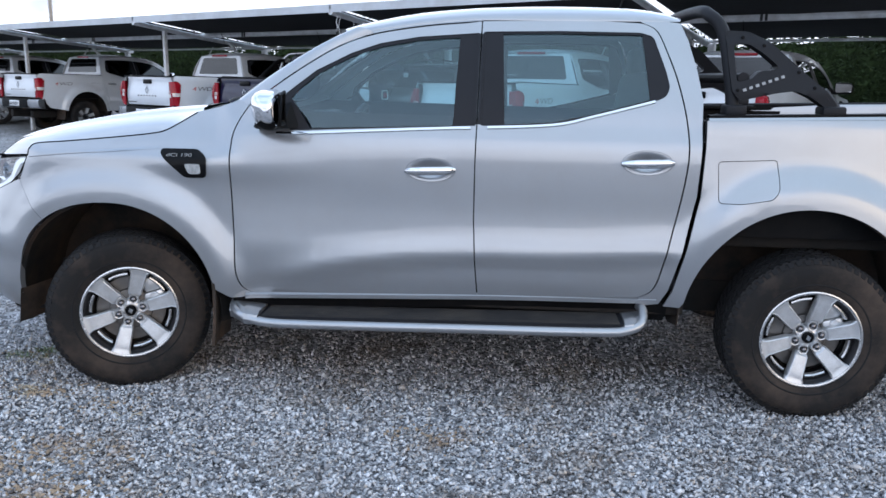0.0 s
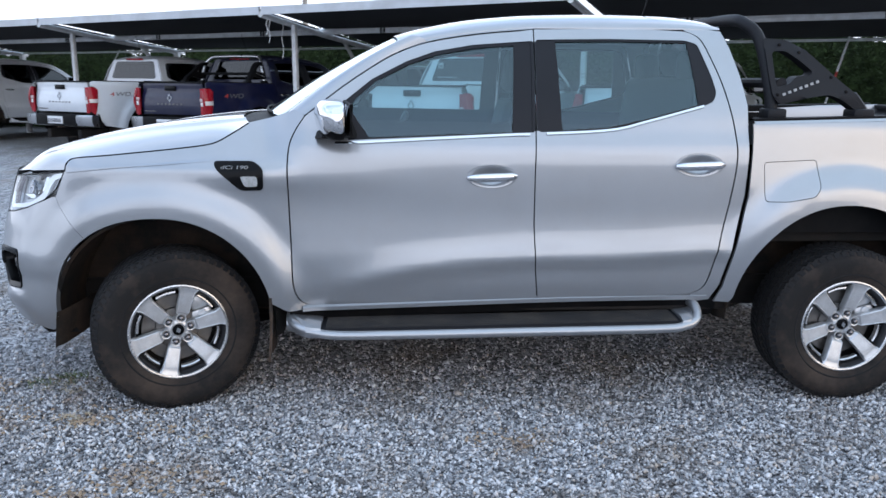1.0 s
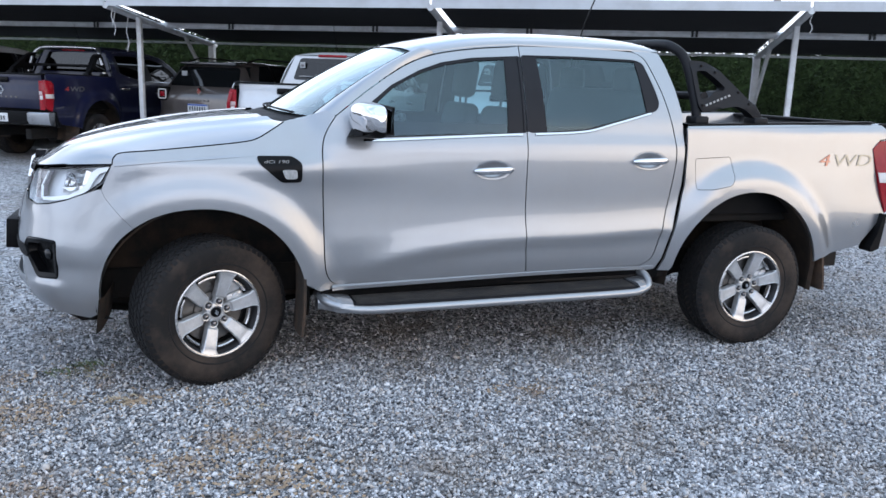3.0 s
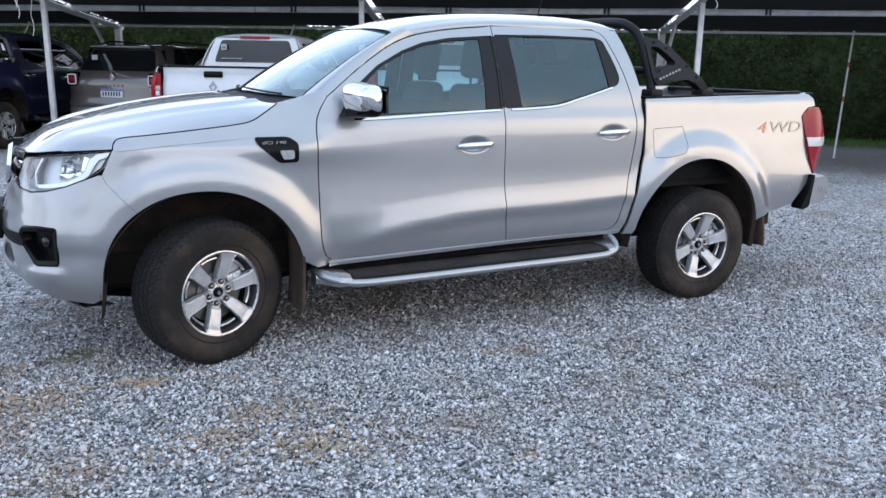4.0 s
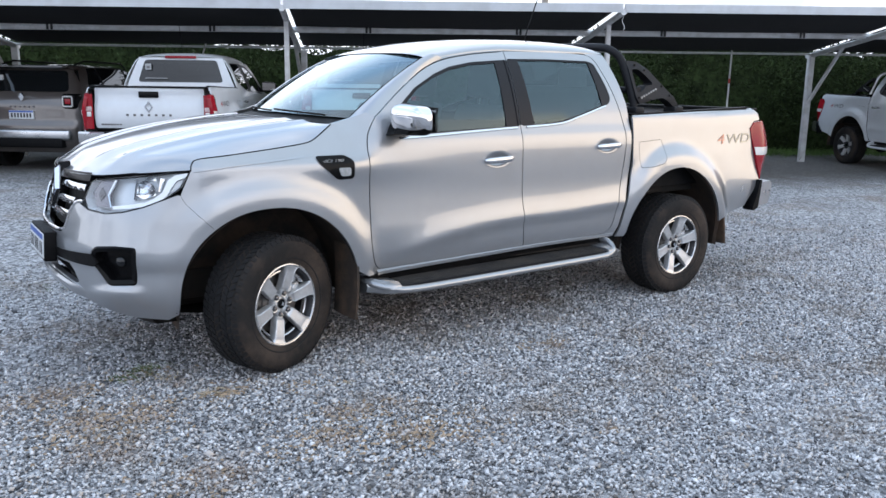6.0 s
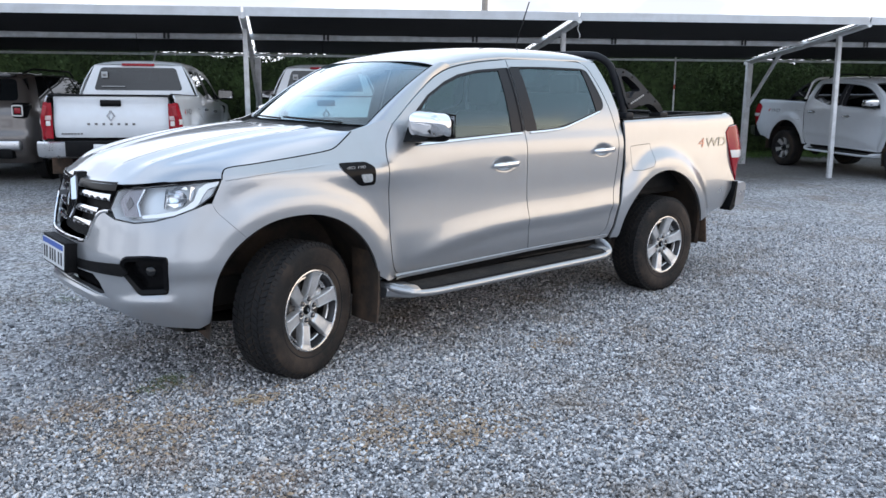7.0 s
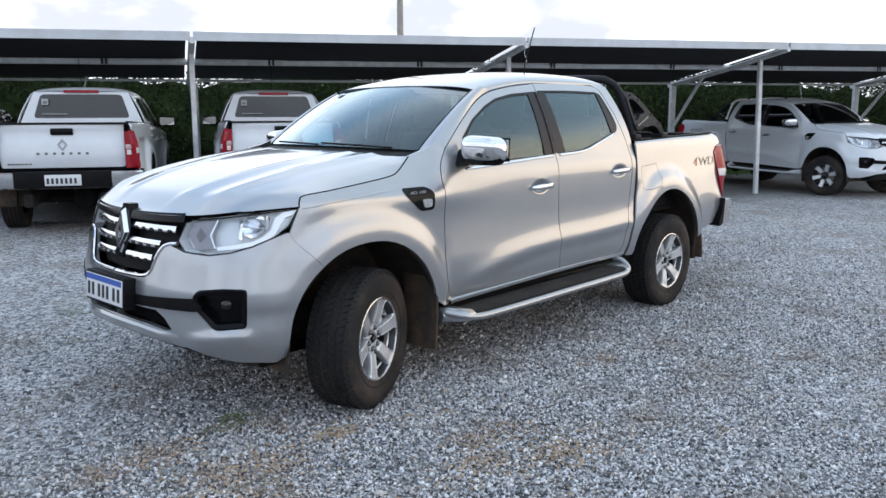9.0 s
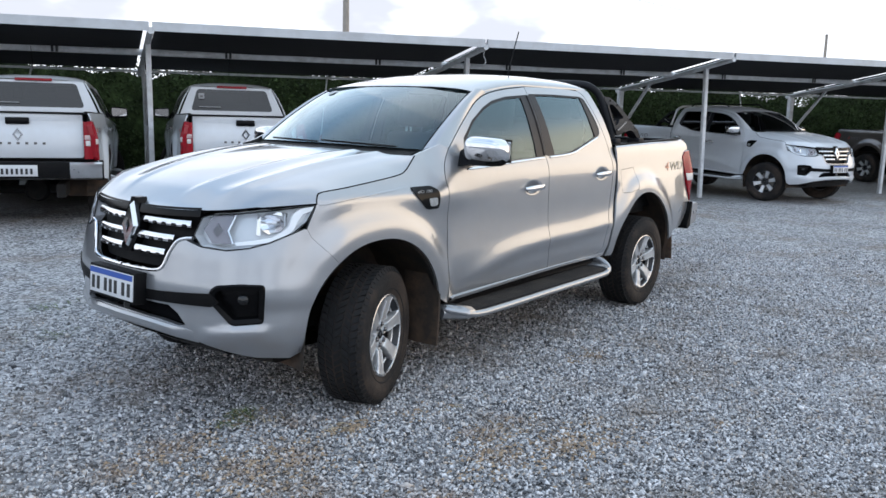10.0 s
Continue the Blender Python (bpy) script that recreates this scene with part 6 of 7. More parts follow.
    shared("centre_cap", lambda: lathe([(0.0265, -0.070), (0.026, -0.080), (0.021, -0.085), (0.001, -0.086)], 24, "y"), GLOSSBLACK, "black centre cap")
    shared("cap_emblem", lambda: prism([(0, 0.015), (0.011, 0), (0, -0.015), (-0.011, 0)], lambda u, v: (u, -0.0885, v), lambda u, v: (u, -0.084, v)), CHROME)

    def petal():
        return lathe([(0.0245, -0.045), (0.0240, -0.076), (0.0215, -0.0805), (0.0178, -0.0795), (0.0168, -0.060)], 20, "y")

    def nut():
        b = lathe([(0.0162, -0.0655), (0.0122, -0.0665), (0.0122, -0.083), (0.0098, -0.089), (0.0045, -0.0915), (0.0005, -0.092)], 12, "y")
        return b
    for k in range(6):
        t = radians(60 * k)
        m = Matrix.Translation((0.057 * math.cos(t), -0.004, 0.057 * math.sin(t)))
        shared("nut_socket", petal, ALLOY).matrix_basis = m
        shared("wheel_nut", nut, NUTSTEEL, "dark steel wheel nut").matrix_basis = m
    return hub


def build_sports_bar(truck, m_bar, m_tube=None):
    """The hoop and its wings behind the cab."""
    y = -0.745
    left = [(2.762, y, 1.365), (2.755, y + 0.018, 1.46), (2.734, y + 0.075, 1.635), (2.710, y + 0.118, 1.728), (2.672, y + 0.165, 1.774), (2.655, y + 0.25, 1.796), (2.648, -0.20, 1.805)]
    hoop = curve(left + [(q[0], -q[1], q[2]) for q in left[::-1]], 6)
    bar = part("sports_bar", tube(hoop, 0.0285, 14), m_tube or m_bar, truck, "black sports bar with side wings")
    outline = rounded([(2.722, 1.705), (2.825, 1.700), (2.910, 1.658), (3.085, 1.50), (3.14, 1.455), (3.20, 1.385), (3.15, 1.375), (3.09, 1.418), (3.02, 1.448), (2.93, 1.436), (2.785, 1.402), (2.748, 1.44), (2.735, 1.55)], 0.02, 3)
    hole = rounded([(2.756, 1.645), (2.820, 1.648), (2.885, 1.605), (2.945, 1.553), (2.93, 1.535), (2.865, 1.532), (2.830, 1.495), (2.768, 1.480)], 0.02, 3)
    for sg in (1, -1):
        b = panel_bm(outline, lambda u, v, d=0.0: (u, sg * (y - 0.030 + d + 0.36 * max(0.0, v - 1.42) - 0.012 * (1 if 1.43 < v < 1.66 else 0.3)), v), 0.02, [hole], 0.02, 0.075)
        bmesh.ops.recalc_face_normals(b, faces=b.faces)
        wing = part("bar_wing", b, m_bar, bar, "black wing panel with a cut-out")
        b = panel_bm(outline, lambda u, v, d=0.0: (u, sg * (y + 0.040 - d + 0.36 * max(0.0, v - 1.42)), v), 0.03, [hole], 0.02, 0)
        part("wing_back", b, m_bar, bar)
        for k in range(7):
            x = 2.800 + 0.027 * k
            z = 1.450 + 0.0095 * k
            part("letter_bar", box_bm(-0.007, 0.007, -0.002, 0.002, -0.006, 0.006, 0, m=Matrix.Translation((x, sg * (y - 0.0445 + 0.36 * max(0.0, z - 1.42)), z)) @ pose(0, 0, 0, 0, -19, 0)), PALEINK, bar)
        for xf, w in ((2.768, 0.046), (3.182, 0.050)):
            part("bar_foot", box_bm(xf - w, xf + w, sg * (y + 0.0) - 0.055, sg * (y + 0.0) + 0.055, 1.335, 1.385, 0.012), m_bar, bar, "bolted black foot")
        for x, z in ((2.795, 1.675), (2.885, 1.640), (3.03, 1.528), (3.095, 1.462), (2.770, 1.448)):
            b = lathe([(0.0075, 0.006), (0.0075, -0.003), (0.005, -0.005), (0.0005, -0.005)], 8, "y", None, (x, y - 0.043 + 0.36 * max(0.0, z - 1.42), z))
            part("bolt", flip(b) if sg < 0 else b, GLOSSBLACK, wing)
        part("bar_leg", tube([(3.13, sg * y, 1.44), (3.165, sg * y, 1.40), (3.195, sg * y, 1.36)], 0.034, 10), m_bar, bar)
        part("base_rail", box_bm(2.70, 3.27, sg * y - 0.06, sg * y + 0.06, 1.318, 1.342, 0.006), PLASTIC, bar, "black base rail")
    part("cross_tube", tube([(2.80, y, 1.50), (2.80, -y, 1.50)], 0.025, 10), m_bar, bar)
    return bar

# ---------------------------------------------------------------- ground
SOIL_SPOTS = ((-1.12, -0.60, 0.20), (-1.03, -1.02, 0.18), (-0.55, -0.76, 0.10), (-0.37, -1.00, 0.08), (-0.80, -1.10, 0.17), (0.01, -1.56, 0.13), (0.16, -1.93, 0.13), (0.33, -2.08, 0.07), (-1.38, -0.64, 0.14),
              (-0.16, -1.76, 0.13), (-1.03, -1.40, 0.20), (1.52, -1.31, 0.10), (0.27, -1.56, 0.09), (0.92, -2.39, 0.05), (-0.70, -1.85, 0.22))


def earth(nodes, links, place, colour):
    """The colour of the stones, with soil trodden into them in patches and a coarser unevenness."""
    warp = nodes.new("ShaderNodeTexNoise")
    warp.inputs["Scale"].default_value, warp.inputs["Detail"].default_value = 7.0, 4
    links.new(place, warp.inputs["Vector"])
    moved = nodes.new("ShaderNodeVectorMath")
    moved.operation = "MULTIPLY_ADD"
    moved.inputs[1].default_value = (0.30, 0.30, 0.0)
    links.new(warp.outputs["Color"], moved.inputs[0])
    links.new(place, moved.inputs[2])
    total = None
    for x, y, r in SOIL_SPOTS:
        far = nodes.new("ShaderNodeVectorMath")
        far.operation = "DISTANCE"
        far.inputs[1].default_value = (x + 0.15, y + 0.15, 0.0)
        links.new(moved.outputs["Vector"], far.inputs[0])
        ring = nodes.new("ShaderNodeMapRange")
        ring.interpolation_type = "SMOOTHSTEP"
        for key, val in (("From Min", 0.25 * r), ("From Max", 1.15 * r), ("To Min", 1.0), ("To Max", 0.0)):
            ring.inputs[key].default_value = val
        links.new(far.outputs["Value"], ring.inputs["Value"])
        if total is None:
            total = ring.outputs["Result"]
        else:
            top = nodes.new("ShaderNodeMath")
            top.operation = "MAXIMUM"
            links.new(total, top.inputs[0])
            links.new(ring.outputs["Result"], top.inputs[1])
            total = top.outputs["Value"]
    speck = nodes.new("ShaderNodeTexNoise")
    speck.inputs["Scale"].default_value, speck.inputs["Detail"].default_value = 38.0, 3
    links.new(place, speck.inputs["Vector"])
    amount = nodes.new("ShaderNodeMapRange")
    for key, val in (("From Min", 0.36), ("From Max", 0.60), ("To Min", 0.08), ("To Max", 0.64)):
        amount.inputs[key].default_value = val
    links.new(speck.outputs["Fac"], amount.inputs["Value"])
    mul = nodes.new("ShaderNodeMath")
    mul.operation = "MULTIPLY"
    links.new(total, mul.inputs[0])
    links.new(amount.outputs["Result"], mul.inputs[1])
    mix = nodes.new("ShaderNodeMixRGB")
    mix.inputs[2].default_value = (0.27, 0.180, 0.118, 1)
    links.new(mul.outputs["Value"], mix.inputs[0])
    links.new(colour, mix.inputs[1])
    coarse = nodes.new("ShaderNodeTexNoise")
    coarse.inputs["Scale"].default_value, coarse.inputs["Detail"].default_value, coarse.inputs["Roughness"].default_value = 11.0, 5, 0.65
    links.new(place, coarse.inputs["Vector"])
    vary = nodes.new("ShaderNodeMapRange")
    for key, val in (("From Min", 0.30), ("From Max", 0.70), ("To Min", 0.80), ("To Max", 1.22)):
        vary.inputs[key].default_value = val
    links.new(coarse.outputs["Fac"], vary.inputs["Value"])
    out = nodes.new("ShaderNodeHueSaturation")
    links.new(vary.outputs["Result"], out.inputs["Value"])
    links.new(mix.outputs["Color"], out.inputs["Color"])
    return out.outputs["Color"]


def build_ground():
    m = bpy.data.materials.new("grey_crushed_gravel")
    m.use_nodes = True
    nodes, links = m.node_tree.nodes, m.node_tree.links
    b = nodes["Principled BSDF"]
    tc = nodes.new("ShaderNodeTexCoord")
    v1 = nodes.new("ShaderNodeTexVoronoi")
    v1.inputs["Scale"].default_value = 48
    v2 = nodes.new("ShaderNodeTexVoronoi")
    v2.inputs["Scale"].default_value = 85
    n1 = nodes.new("ShaderNodeTexNoise")
    n1.inputs["Scale"].default_value, n1.inputs["Detail"].default_value = 0.9, 8
    for n in (v1, v2, n1):
        links.new(tc.outputs["Object"], n.inputs["Vector"])
    ramp = nodes.new("ShaderNodeValToRGB")
    ramp.color_ramp.elements[0].color, ramp.color_ramp.elements[1].color = (0.102, 0.103, 0.107, 1), (0.585, 0.585, 0.60, 1)
    ramp.color_ramp.elements[0].position, ramp.color_ramp.elements[1].position = 0.1, 0.95
    sep = nodes.new("ShaderNodeSeparateColor")
    links.new(v1.outputs["Color"], sep.inputs["Color"])
    links.new(sep.outputs["Red"], ramp.inputs["Fac"])
    r2 = nodes.new("ShaderNodeMapRange")
    r2.inputs["From Min"].default_value, r2.inputs["From Max"].default_value, r2.inputs["To Min"].default_value, r2.inputs["To Max"].default_value = 0.35, 0.70, 0.82, 1.12
    links.new(n1.outputs["Fac"], r2.inputs["Value"])
    h = nodes.new("ShaderNodeHueSaturation")
    links.new(ramp.outputs["Color"], h.inputs["Color"])
    links.new(r2.outputs["Result"], h.inputs["Value"])
    # ochre soil showing in patches
    n3 = nodes.new("ShaderNodeTexNoise")
    n3.inputs["Scale"].default_value, n3.inputs["Detail"].default_value, n3.inputs["Roughness"].default_value = 1.3, 7, 0.7
    links.new(tc.outputs["Object"], n3.inputs["Vector"])
    r3 = nodes.new("ShaderNodeMapRange")
    r3.inputs["From Min"].default_value, r3.inputs["From Max"].default_value, r3.inputs["To Max"].default_value = 0.50, 0.68, 0.60
    links.new(n3.outputs["Fac"], r3.inputs["Value"])
    mx = nodes.new("ShaderNodeMixRGB")
    mx.inputs[2].default_value = (0.22, 0.168, 0.122, 1)
    links.new(r3.outputs["Result"], mx.inputs[0])
    links.new(h.outputs["Color"], mx.inputs[1])
    # shade under the carport, painted into the ground colour with a wavy edge
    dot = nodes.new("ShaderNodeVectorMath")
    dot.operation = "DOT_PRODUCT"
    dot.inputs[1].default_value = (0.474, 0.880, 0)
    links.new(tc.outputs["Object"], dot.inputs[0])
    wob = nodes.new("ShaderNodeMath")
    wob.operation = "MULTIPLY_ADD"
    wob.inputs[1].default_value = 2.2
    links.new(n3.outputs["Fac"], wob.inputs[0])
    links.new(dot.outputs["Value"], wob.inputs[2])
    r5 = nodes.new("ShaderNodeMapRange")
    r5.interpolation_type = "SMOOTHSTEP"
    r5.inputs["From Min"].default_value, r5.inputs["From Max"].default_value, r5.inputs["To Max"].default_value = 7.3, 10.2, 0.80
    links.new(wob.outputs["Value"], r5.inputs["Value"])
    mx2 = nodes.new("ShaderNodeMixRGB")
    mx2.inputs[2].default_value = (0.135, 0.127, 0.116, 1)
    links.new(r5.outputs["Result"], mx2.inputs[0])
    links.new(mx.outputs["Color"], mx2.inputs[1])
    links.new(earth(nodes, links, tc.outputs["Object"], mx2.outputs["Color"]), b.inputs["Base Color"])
    b.inputs["Roughness"].default_value = 0.9
    add = nodes.new("ShaderNodeMath")
    add.operation = "ADD"
    links.new(v1.outputs["Distance"], add.inputs[0])
    links.new(v2.outputs["Distance"], add.inputs[1])
    bp = nodes.new("ShaderNodeBump")
    bp.invert = True
    bp.inputs["Strength"].default_value, bp.inputs["Distance"].default_value = 0.9, 0.012
    links.new(add.outputs["Value"], bp.inputs["Height"])
    links.new(bp.outputs["Normal"], b.inputs["Normal"])
    bm = bmesh.new()
    n = 120
    grid = []
    for i in range(n + 1):
        row = []
        for j in range(n + 1):
            u, v = i / n * 2 - 1, j / n * 2 - 1
            x, y = 1.0 + math.copysign(abs(u) ** 3 * 600 + abs(u) * 10, u), 0.0 + math.copysign(abs(v) ** 3 * 600 + abs(v) * 10, v)
            z = 0.012 * noise.noise((x * 0.5, y * 0.5, 0)) + 0.006 * noise.noise((x * 1.7, y * 1.7, 3)) - 0.008 + 0.08 * smooth_step(-4.5, -1.5, (x - 3.63) * 0.474 + (y - 7.24) * 0.880) * (1 - smooth_step(3.0, 9.0, (x - 3.63) * 0.880 - (y - 7.24) * 0.474))
            row.append(bm.verts.new((x, y, z)))
        grid.append(row)
    for i in range(n):
        for j in range(n):
            bm.faces.new((grid[i][j], grid[i + 1][j], grid[i + 1][j + 1], grid[i][j + 1]))
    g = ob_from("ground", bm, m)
    return tagged(g, "grey crushed gravel yard with ochre soil patches", "ground", kind="structure")


build_ground()

# ---------------------------------------------------------------- carport
U2, N2, P2 = Vector((0.880, -0.474)), Vector((0.474, 0.880)), Vector((3.63, 7.24))


def bay(k, d=0.0):
    p = P2 + U2 * ((k - 2) * 5.115) + N2 * d
    return p


def fz(k):
    return 2.60 + 0.052 * (k - 2)


def bz(k):
    return 2.13 + 0.02 * (k - 2)


K0, K1 = -4, 8


def roof_point(k, d, up=0.0):
    """On the roof: d from the front posts inwards."""
    t = (d + 0.75) / 3.55
    p = bay(k, d)
    return Vector((p.x, p.y, fz(k) + (bz(k) - fz(k)) * t + up))


def build_carport():
    port = thing("carport", "white steel carport frame over a row of parked vehicles", "carport")
    for k in range(K0, K1 + 1):
        p = bay(k)
        zt = roof_point(k, 0).z - 0.06
        # posts stand a little off the grid, and one of them leans
        head, foot = {1: (0.12, 0.13), 4: (0.0, 0.075)}.get(k, (0.0, 0.0))
        b = box_bm(-0.038, 0.038, -0.038, 0.038, 0, zt, 0.008)
        for v in b.verts:
            v.co.x += foot + (head - foot) * v.co.z / zt
        b.transform(Matrix.Translation((p.x, p.y, -0.02)) @ pose(0, 0, 0, 0, 0, -28.3))
        part("front_post", b, STEEL, port, "white square steel post")
        q = bay(k + (0.018 if k == 2 else 0.0), 2.8)
        zb = bz(k) - 0.03
        part("rear_post", box_bm(-0.055, 0.055, -0.055, 0.055, 0, zb, 0.008, m=Matrix.Translation((q.x, q.y, -0.02)) @ pose(0, 0, 0, 0, 0, -28.3)), STEEL, port, "thick white steel post")
        part("rafter", tube([roof_point(k, -0.74, -0.05), roof_point(k, 1.0, -0.065), roof_point(k, 2.95, -0.03)], 0.048, 10), STEEL, port, "white steel rafter")
        a, b = roof_point(k, 1.75, -0.08), Vector((q.x, q.y, 1.15))
        part("brace", tube([a, b], 0.035, 8), STEEL, port, "white diagonal brace")
        if k < K1:
            r = roof_point(k + 0.67, 2.8)
            foot, head = bay(k + 0.565, 1.7), Vector((r.x, r.y, r.z + 0.12))
            foot = Vector((foot.x, foot.y, 0.02))
            rod = part("rear_rod", tube([foot, head], 0.016, 8), STEEL, port, "thin white rod")
            for z in (0.95, 1.55):
                part("red_band", tube([foot.lerp(head, z / head.z), foot.lerp(head, (z + 0.09) / head.z)], 0.0175, 8), REDPAINT, rod, "red painted band")
            part("fascia", loft([[roof_point(kk, -0.75, z) + Vector((N2.x * dn, N2.y * dn, 0)) for kk in (k + 0.004, k + 0.5, k + 0.996)] for dn, z in ((0, -0.06), (0, 0.065), (0.04, 0.07), (0.05, -0.055), (0, -0.06))]), FASCIA, port, "pale steel front edge beam")
            part("purlin", tube([roof_point(k, 1.0, -0.02), roof_point(k + 1, 1.0, -0.02)], 0.04, 8, flat=1.3), STEEL, port, "pale roof purlin")
            part("rear_pipe", tube([roof_point(k, 2.8, -0.01), roof_point(k + 1, 2.8, -0.01)], 0.022, 8), STEEL, port, "thin pale rear pipe")
            for f in (0.25, 0.75):
                c = roof_point(k + f, 0.945, -0.03)
                tag = bmesh.new()
                for dx in (-0.032, 0.032):
                    box_bm(dx - 0.019, dx + 0.019, -0.004, 0.004, -0.046, 0.046, 0.002, tag, m=Matrix.Translation(c) @ pose(0, 0, 0, 0, 0, -28.3))
                part("bay_tag", tag, INK, port, "small dark painted bay mark")
    # cords that hang loose from the lacing
    for k, d, drop in ((1, -0.66, 0.30), (1, -0.60, 0.42), (1, -0.25, 0.62), (3, -0.62, 0.26)):
        a = roof_point(k, d, -0.05)
        pts = [a + Vector((0.05 + 0.015 * math.sin(q * 1.7), 0.02 * math.sin(q), -drop * q / 6)) for q in range(7)]
        part("loose_cord", tube(pts, 0.006, 5), STEEL, port, "loose hanging lacing cord")
    roof = thing("shade_roof", "dark grey shade cloth stretched over the carport", "roof")
    for k in range(K0, K1):
        rows = []
        for i in range(13):
            # laced short of the rafters, and torn wider at one of them
            lo, hi = 0.0145 if k == 2 else 0.0096, 0.9855 if k == 1 else 0.9904
            f = lo + i / 12 * (hi - lo)
            row = []
            for j in range(9):
                d = -0.70 + j / 8 * 3.52
                sag = 0.045 * math.sin(math.pi * f) * math.sin(math.pi * min(1, (j / 8) * 1.0)) * (0.5 + 0.5 * abs(math.sin(2 * math.pi * j / 8)))
                wob = 0.012 * noise.noise((k * 5.3 + f * 6, d * 2, 1)) * math.sin(math.pi * min(1.0, max(0.0, f)))
                row.append(roof_point(k + f, d, 0.035 - sag + wob))
            rows.append(row)
        part("cloth_panel", loft(rows), SHADE, roof, "dark shade cloth panel")
    return port


build_carport()

# ---------------------------------------------------------------- hedge


def build_hedge():
    rng = np.random.default_rng(5)
    n = 170000
    k = rng.uniform(K0 - 3, K1 + 4, n)
    d = rng.gamma(2.0, 0.35, n) + 4.0
    top = 2.56 + 0.13 * np.sin(k * 2.1) + 0.12 * np.sin(k * 5.3 + 1) + np.clip(rng.normal(0, 0.12, n), -0.3, 0.28)
    z = top * rng.uniform(0.02, 1.0, n) ** 0.75
    d = d + 0.25 * np.sin(k * 7) + 0.3 * np.sin(z * 3 + k * 11) * 0.5
    cx = P2.x + U2.x * (k - 2) * 5.115 + N2.x * d
    cy = P2.y + U2.y * (k - 2) * 5.115 + N2.y * d
    c = np.stack([cx, cy, z], 1)
    a = rng.normal(size=(n, 3))
    a /= np.linalg.norm(a, axis=1)[:, None]
    b = np.cross(a, rng.normal(size=(n, 3)))
    b /= np.linalg.norm(b, axis=1)[:, None]
    s = rng.uniform(0.030, 0.070, n)[:, None]
    bend = np.cross(a, b) * s * 0.25
    v = np.stack([c - a * s, c + b * s * 0.45 + bend, c + a * s, c - b * s * 0.45 + bend], 1).reshape(-1, 3)
    f = np.arange(n * 4).reshape(n, 4)
    me = bpy.data.meshes.new("hedge")
    me.from_pydata(v.tolist(), [], f.tolist())
    me.materials.append(LEAF)
    h = tagged(new("hedge", me), "dense dark green hedge behind the carport", "hedge", kind="stuff")
    # dense core of twigs and shadow
    bm = bmesh.new()
    rows = []
    for i in range(420):
        kk = K0 - 3 + i / 419 * (K1 - K0 + 7)
        row = []
        for dd, zz in ((4.75, -0.05), (4.65, 0.8), (4.7, 1.3), (4.85, 2.30 + 0.11 * math.sin(kk * 2.1) + 0.12 * math.sin(kk * 5.3 + 1) + 0.30 * noise.noise((kk * 7, 3, 0))), (5.4, 1.8), (5.8, 0)):
            p = bay(kk, dd + 0.12 * noise.noise((kk * 4, zz * 2, 0)))
            row.append((p.x, p.y, zz + (0.1 * noise.noise((kk * 6, zz, 4)) if zz > 0.5 else 0)))
        rows.append(row)
    loft(rows, bm)
    core = tagged(ob_from("hedge_core", bm, LEAF), "dark inner mass of the hedge", "hedge", kind="stuff")


build_hedge()

def build_grass():
    rng = np.random.default_rng(8)
    n = 9000
    k, d = rng.uniform(2.6, 5.5, n), rng.normal(4.1, 0.35, n)
    cx = P2.x + U2.x * (k - 2) * 5.115 + N2.x * d
    cy = P2.y + U2.y * (k - 2) * 5.115 + N2.y * d
    a = rng.uniform(0, 6.28, n)
    h = rng.uniform(0.05, 0.16, n)
    dx, dy = np.cos(a) * 0.006, np.sin(a) * 0.006
    lx, ly = rng.normal(0, 0.04, n), rng.normal(0, 0.04, n)
    v = np.stack([np.stack([cx - dx, cy - dy, np.full(n, 0.04)], 1), np.stack([cx + dx, cy + dy, np.full(n, 0.04)], 1), np.stack([cx + lx, cy + ly, 0.04 + h], 1)], 1).reshape(-1, 3)
    me = bpy.data.meshes.new("grass")
    me.from_pydata(v.tolist(), [], np.arange(n * 3).reshape(n, 3).tolist())
    me.materials.append(GRASS)
    tagged(new("grass", me), "strip of green grass along the hedge", "grass", kind="stuff")


build_grass()
wire = tube([(20.07 + 24.9 * q / 10, 20.0 - 11.5 * q / 10, 8.9 - 2.8 * q / 10 - 0.5 * math.sin(math.pi * q / 10)) for q in range(11)], 0.012, 6)
tagged(ob_from("overhead_cable", wire, WIRE), "thin black overhead cable between two poles", "cable")

# ---------------------------------------------------------------- far poles
for (x, y), h, r in (((20.07, 20.0), 9.5, 0.13), ((-3.58, 35.8), 9.0, 0.13), ((-28.0, 47.0), 9.0, 0.12), ((45, 8.5), 6.2, 0.10)):
    b = bmesh.new()
    lathe([(r * 1.2, -0.1), (r, h * 0.5), (r * 0.75, h)], 12, "z", b, (x, y, 0))
    tagged(ob_from("utility_pole", b, CONCRETE), "weathered utility pole beyond the hedge", "pole", group="utility poles")

# ---------------------------------------------------------------- vehicles
hero = build_pickup("silver double-cab pickup truck with a black sports bar")
truck_parts = list(hero.children_recursive)


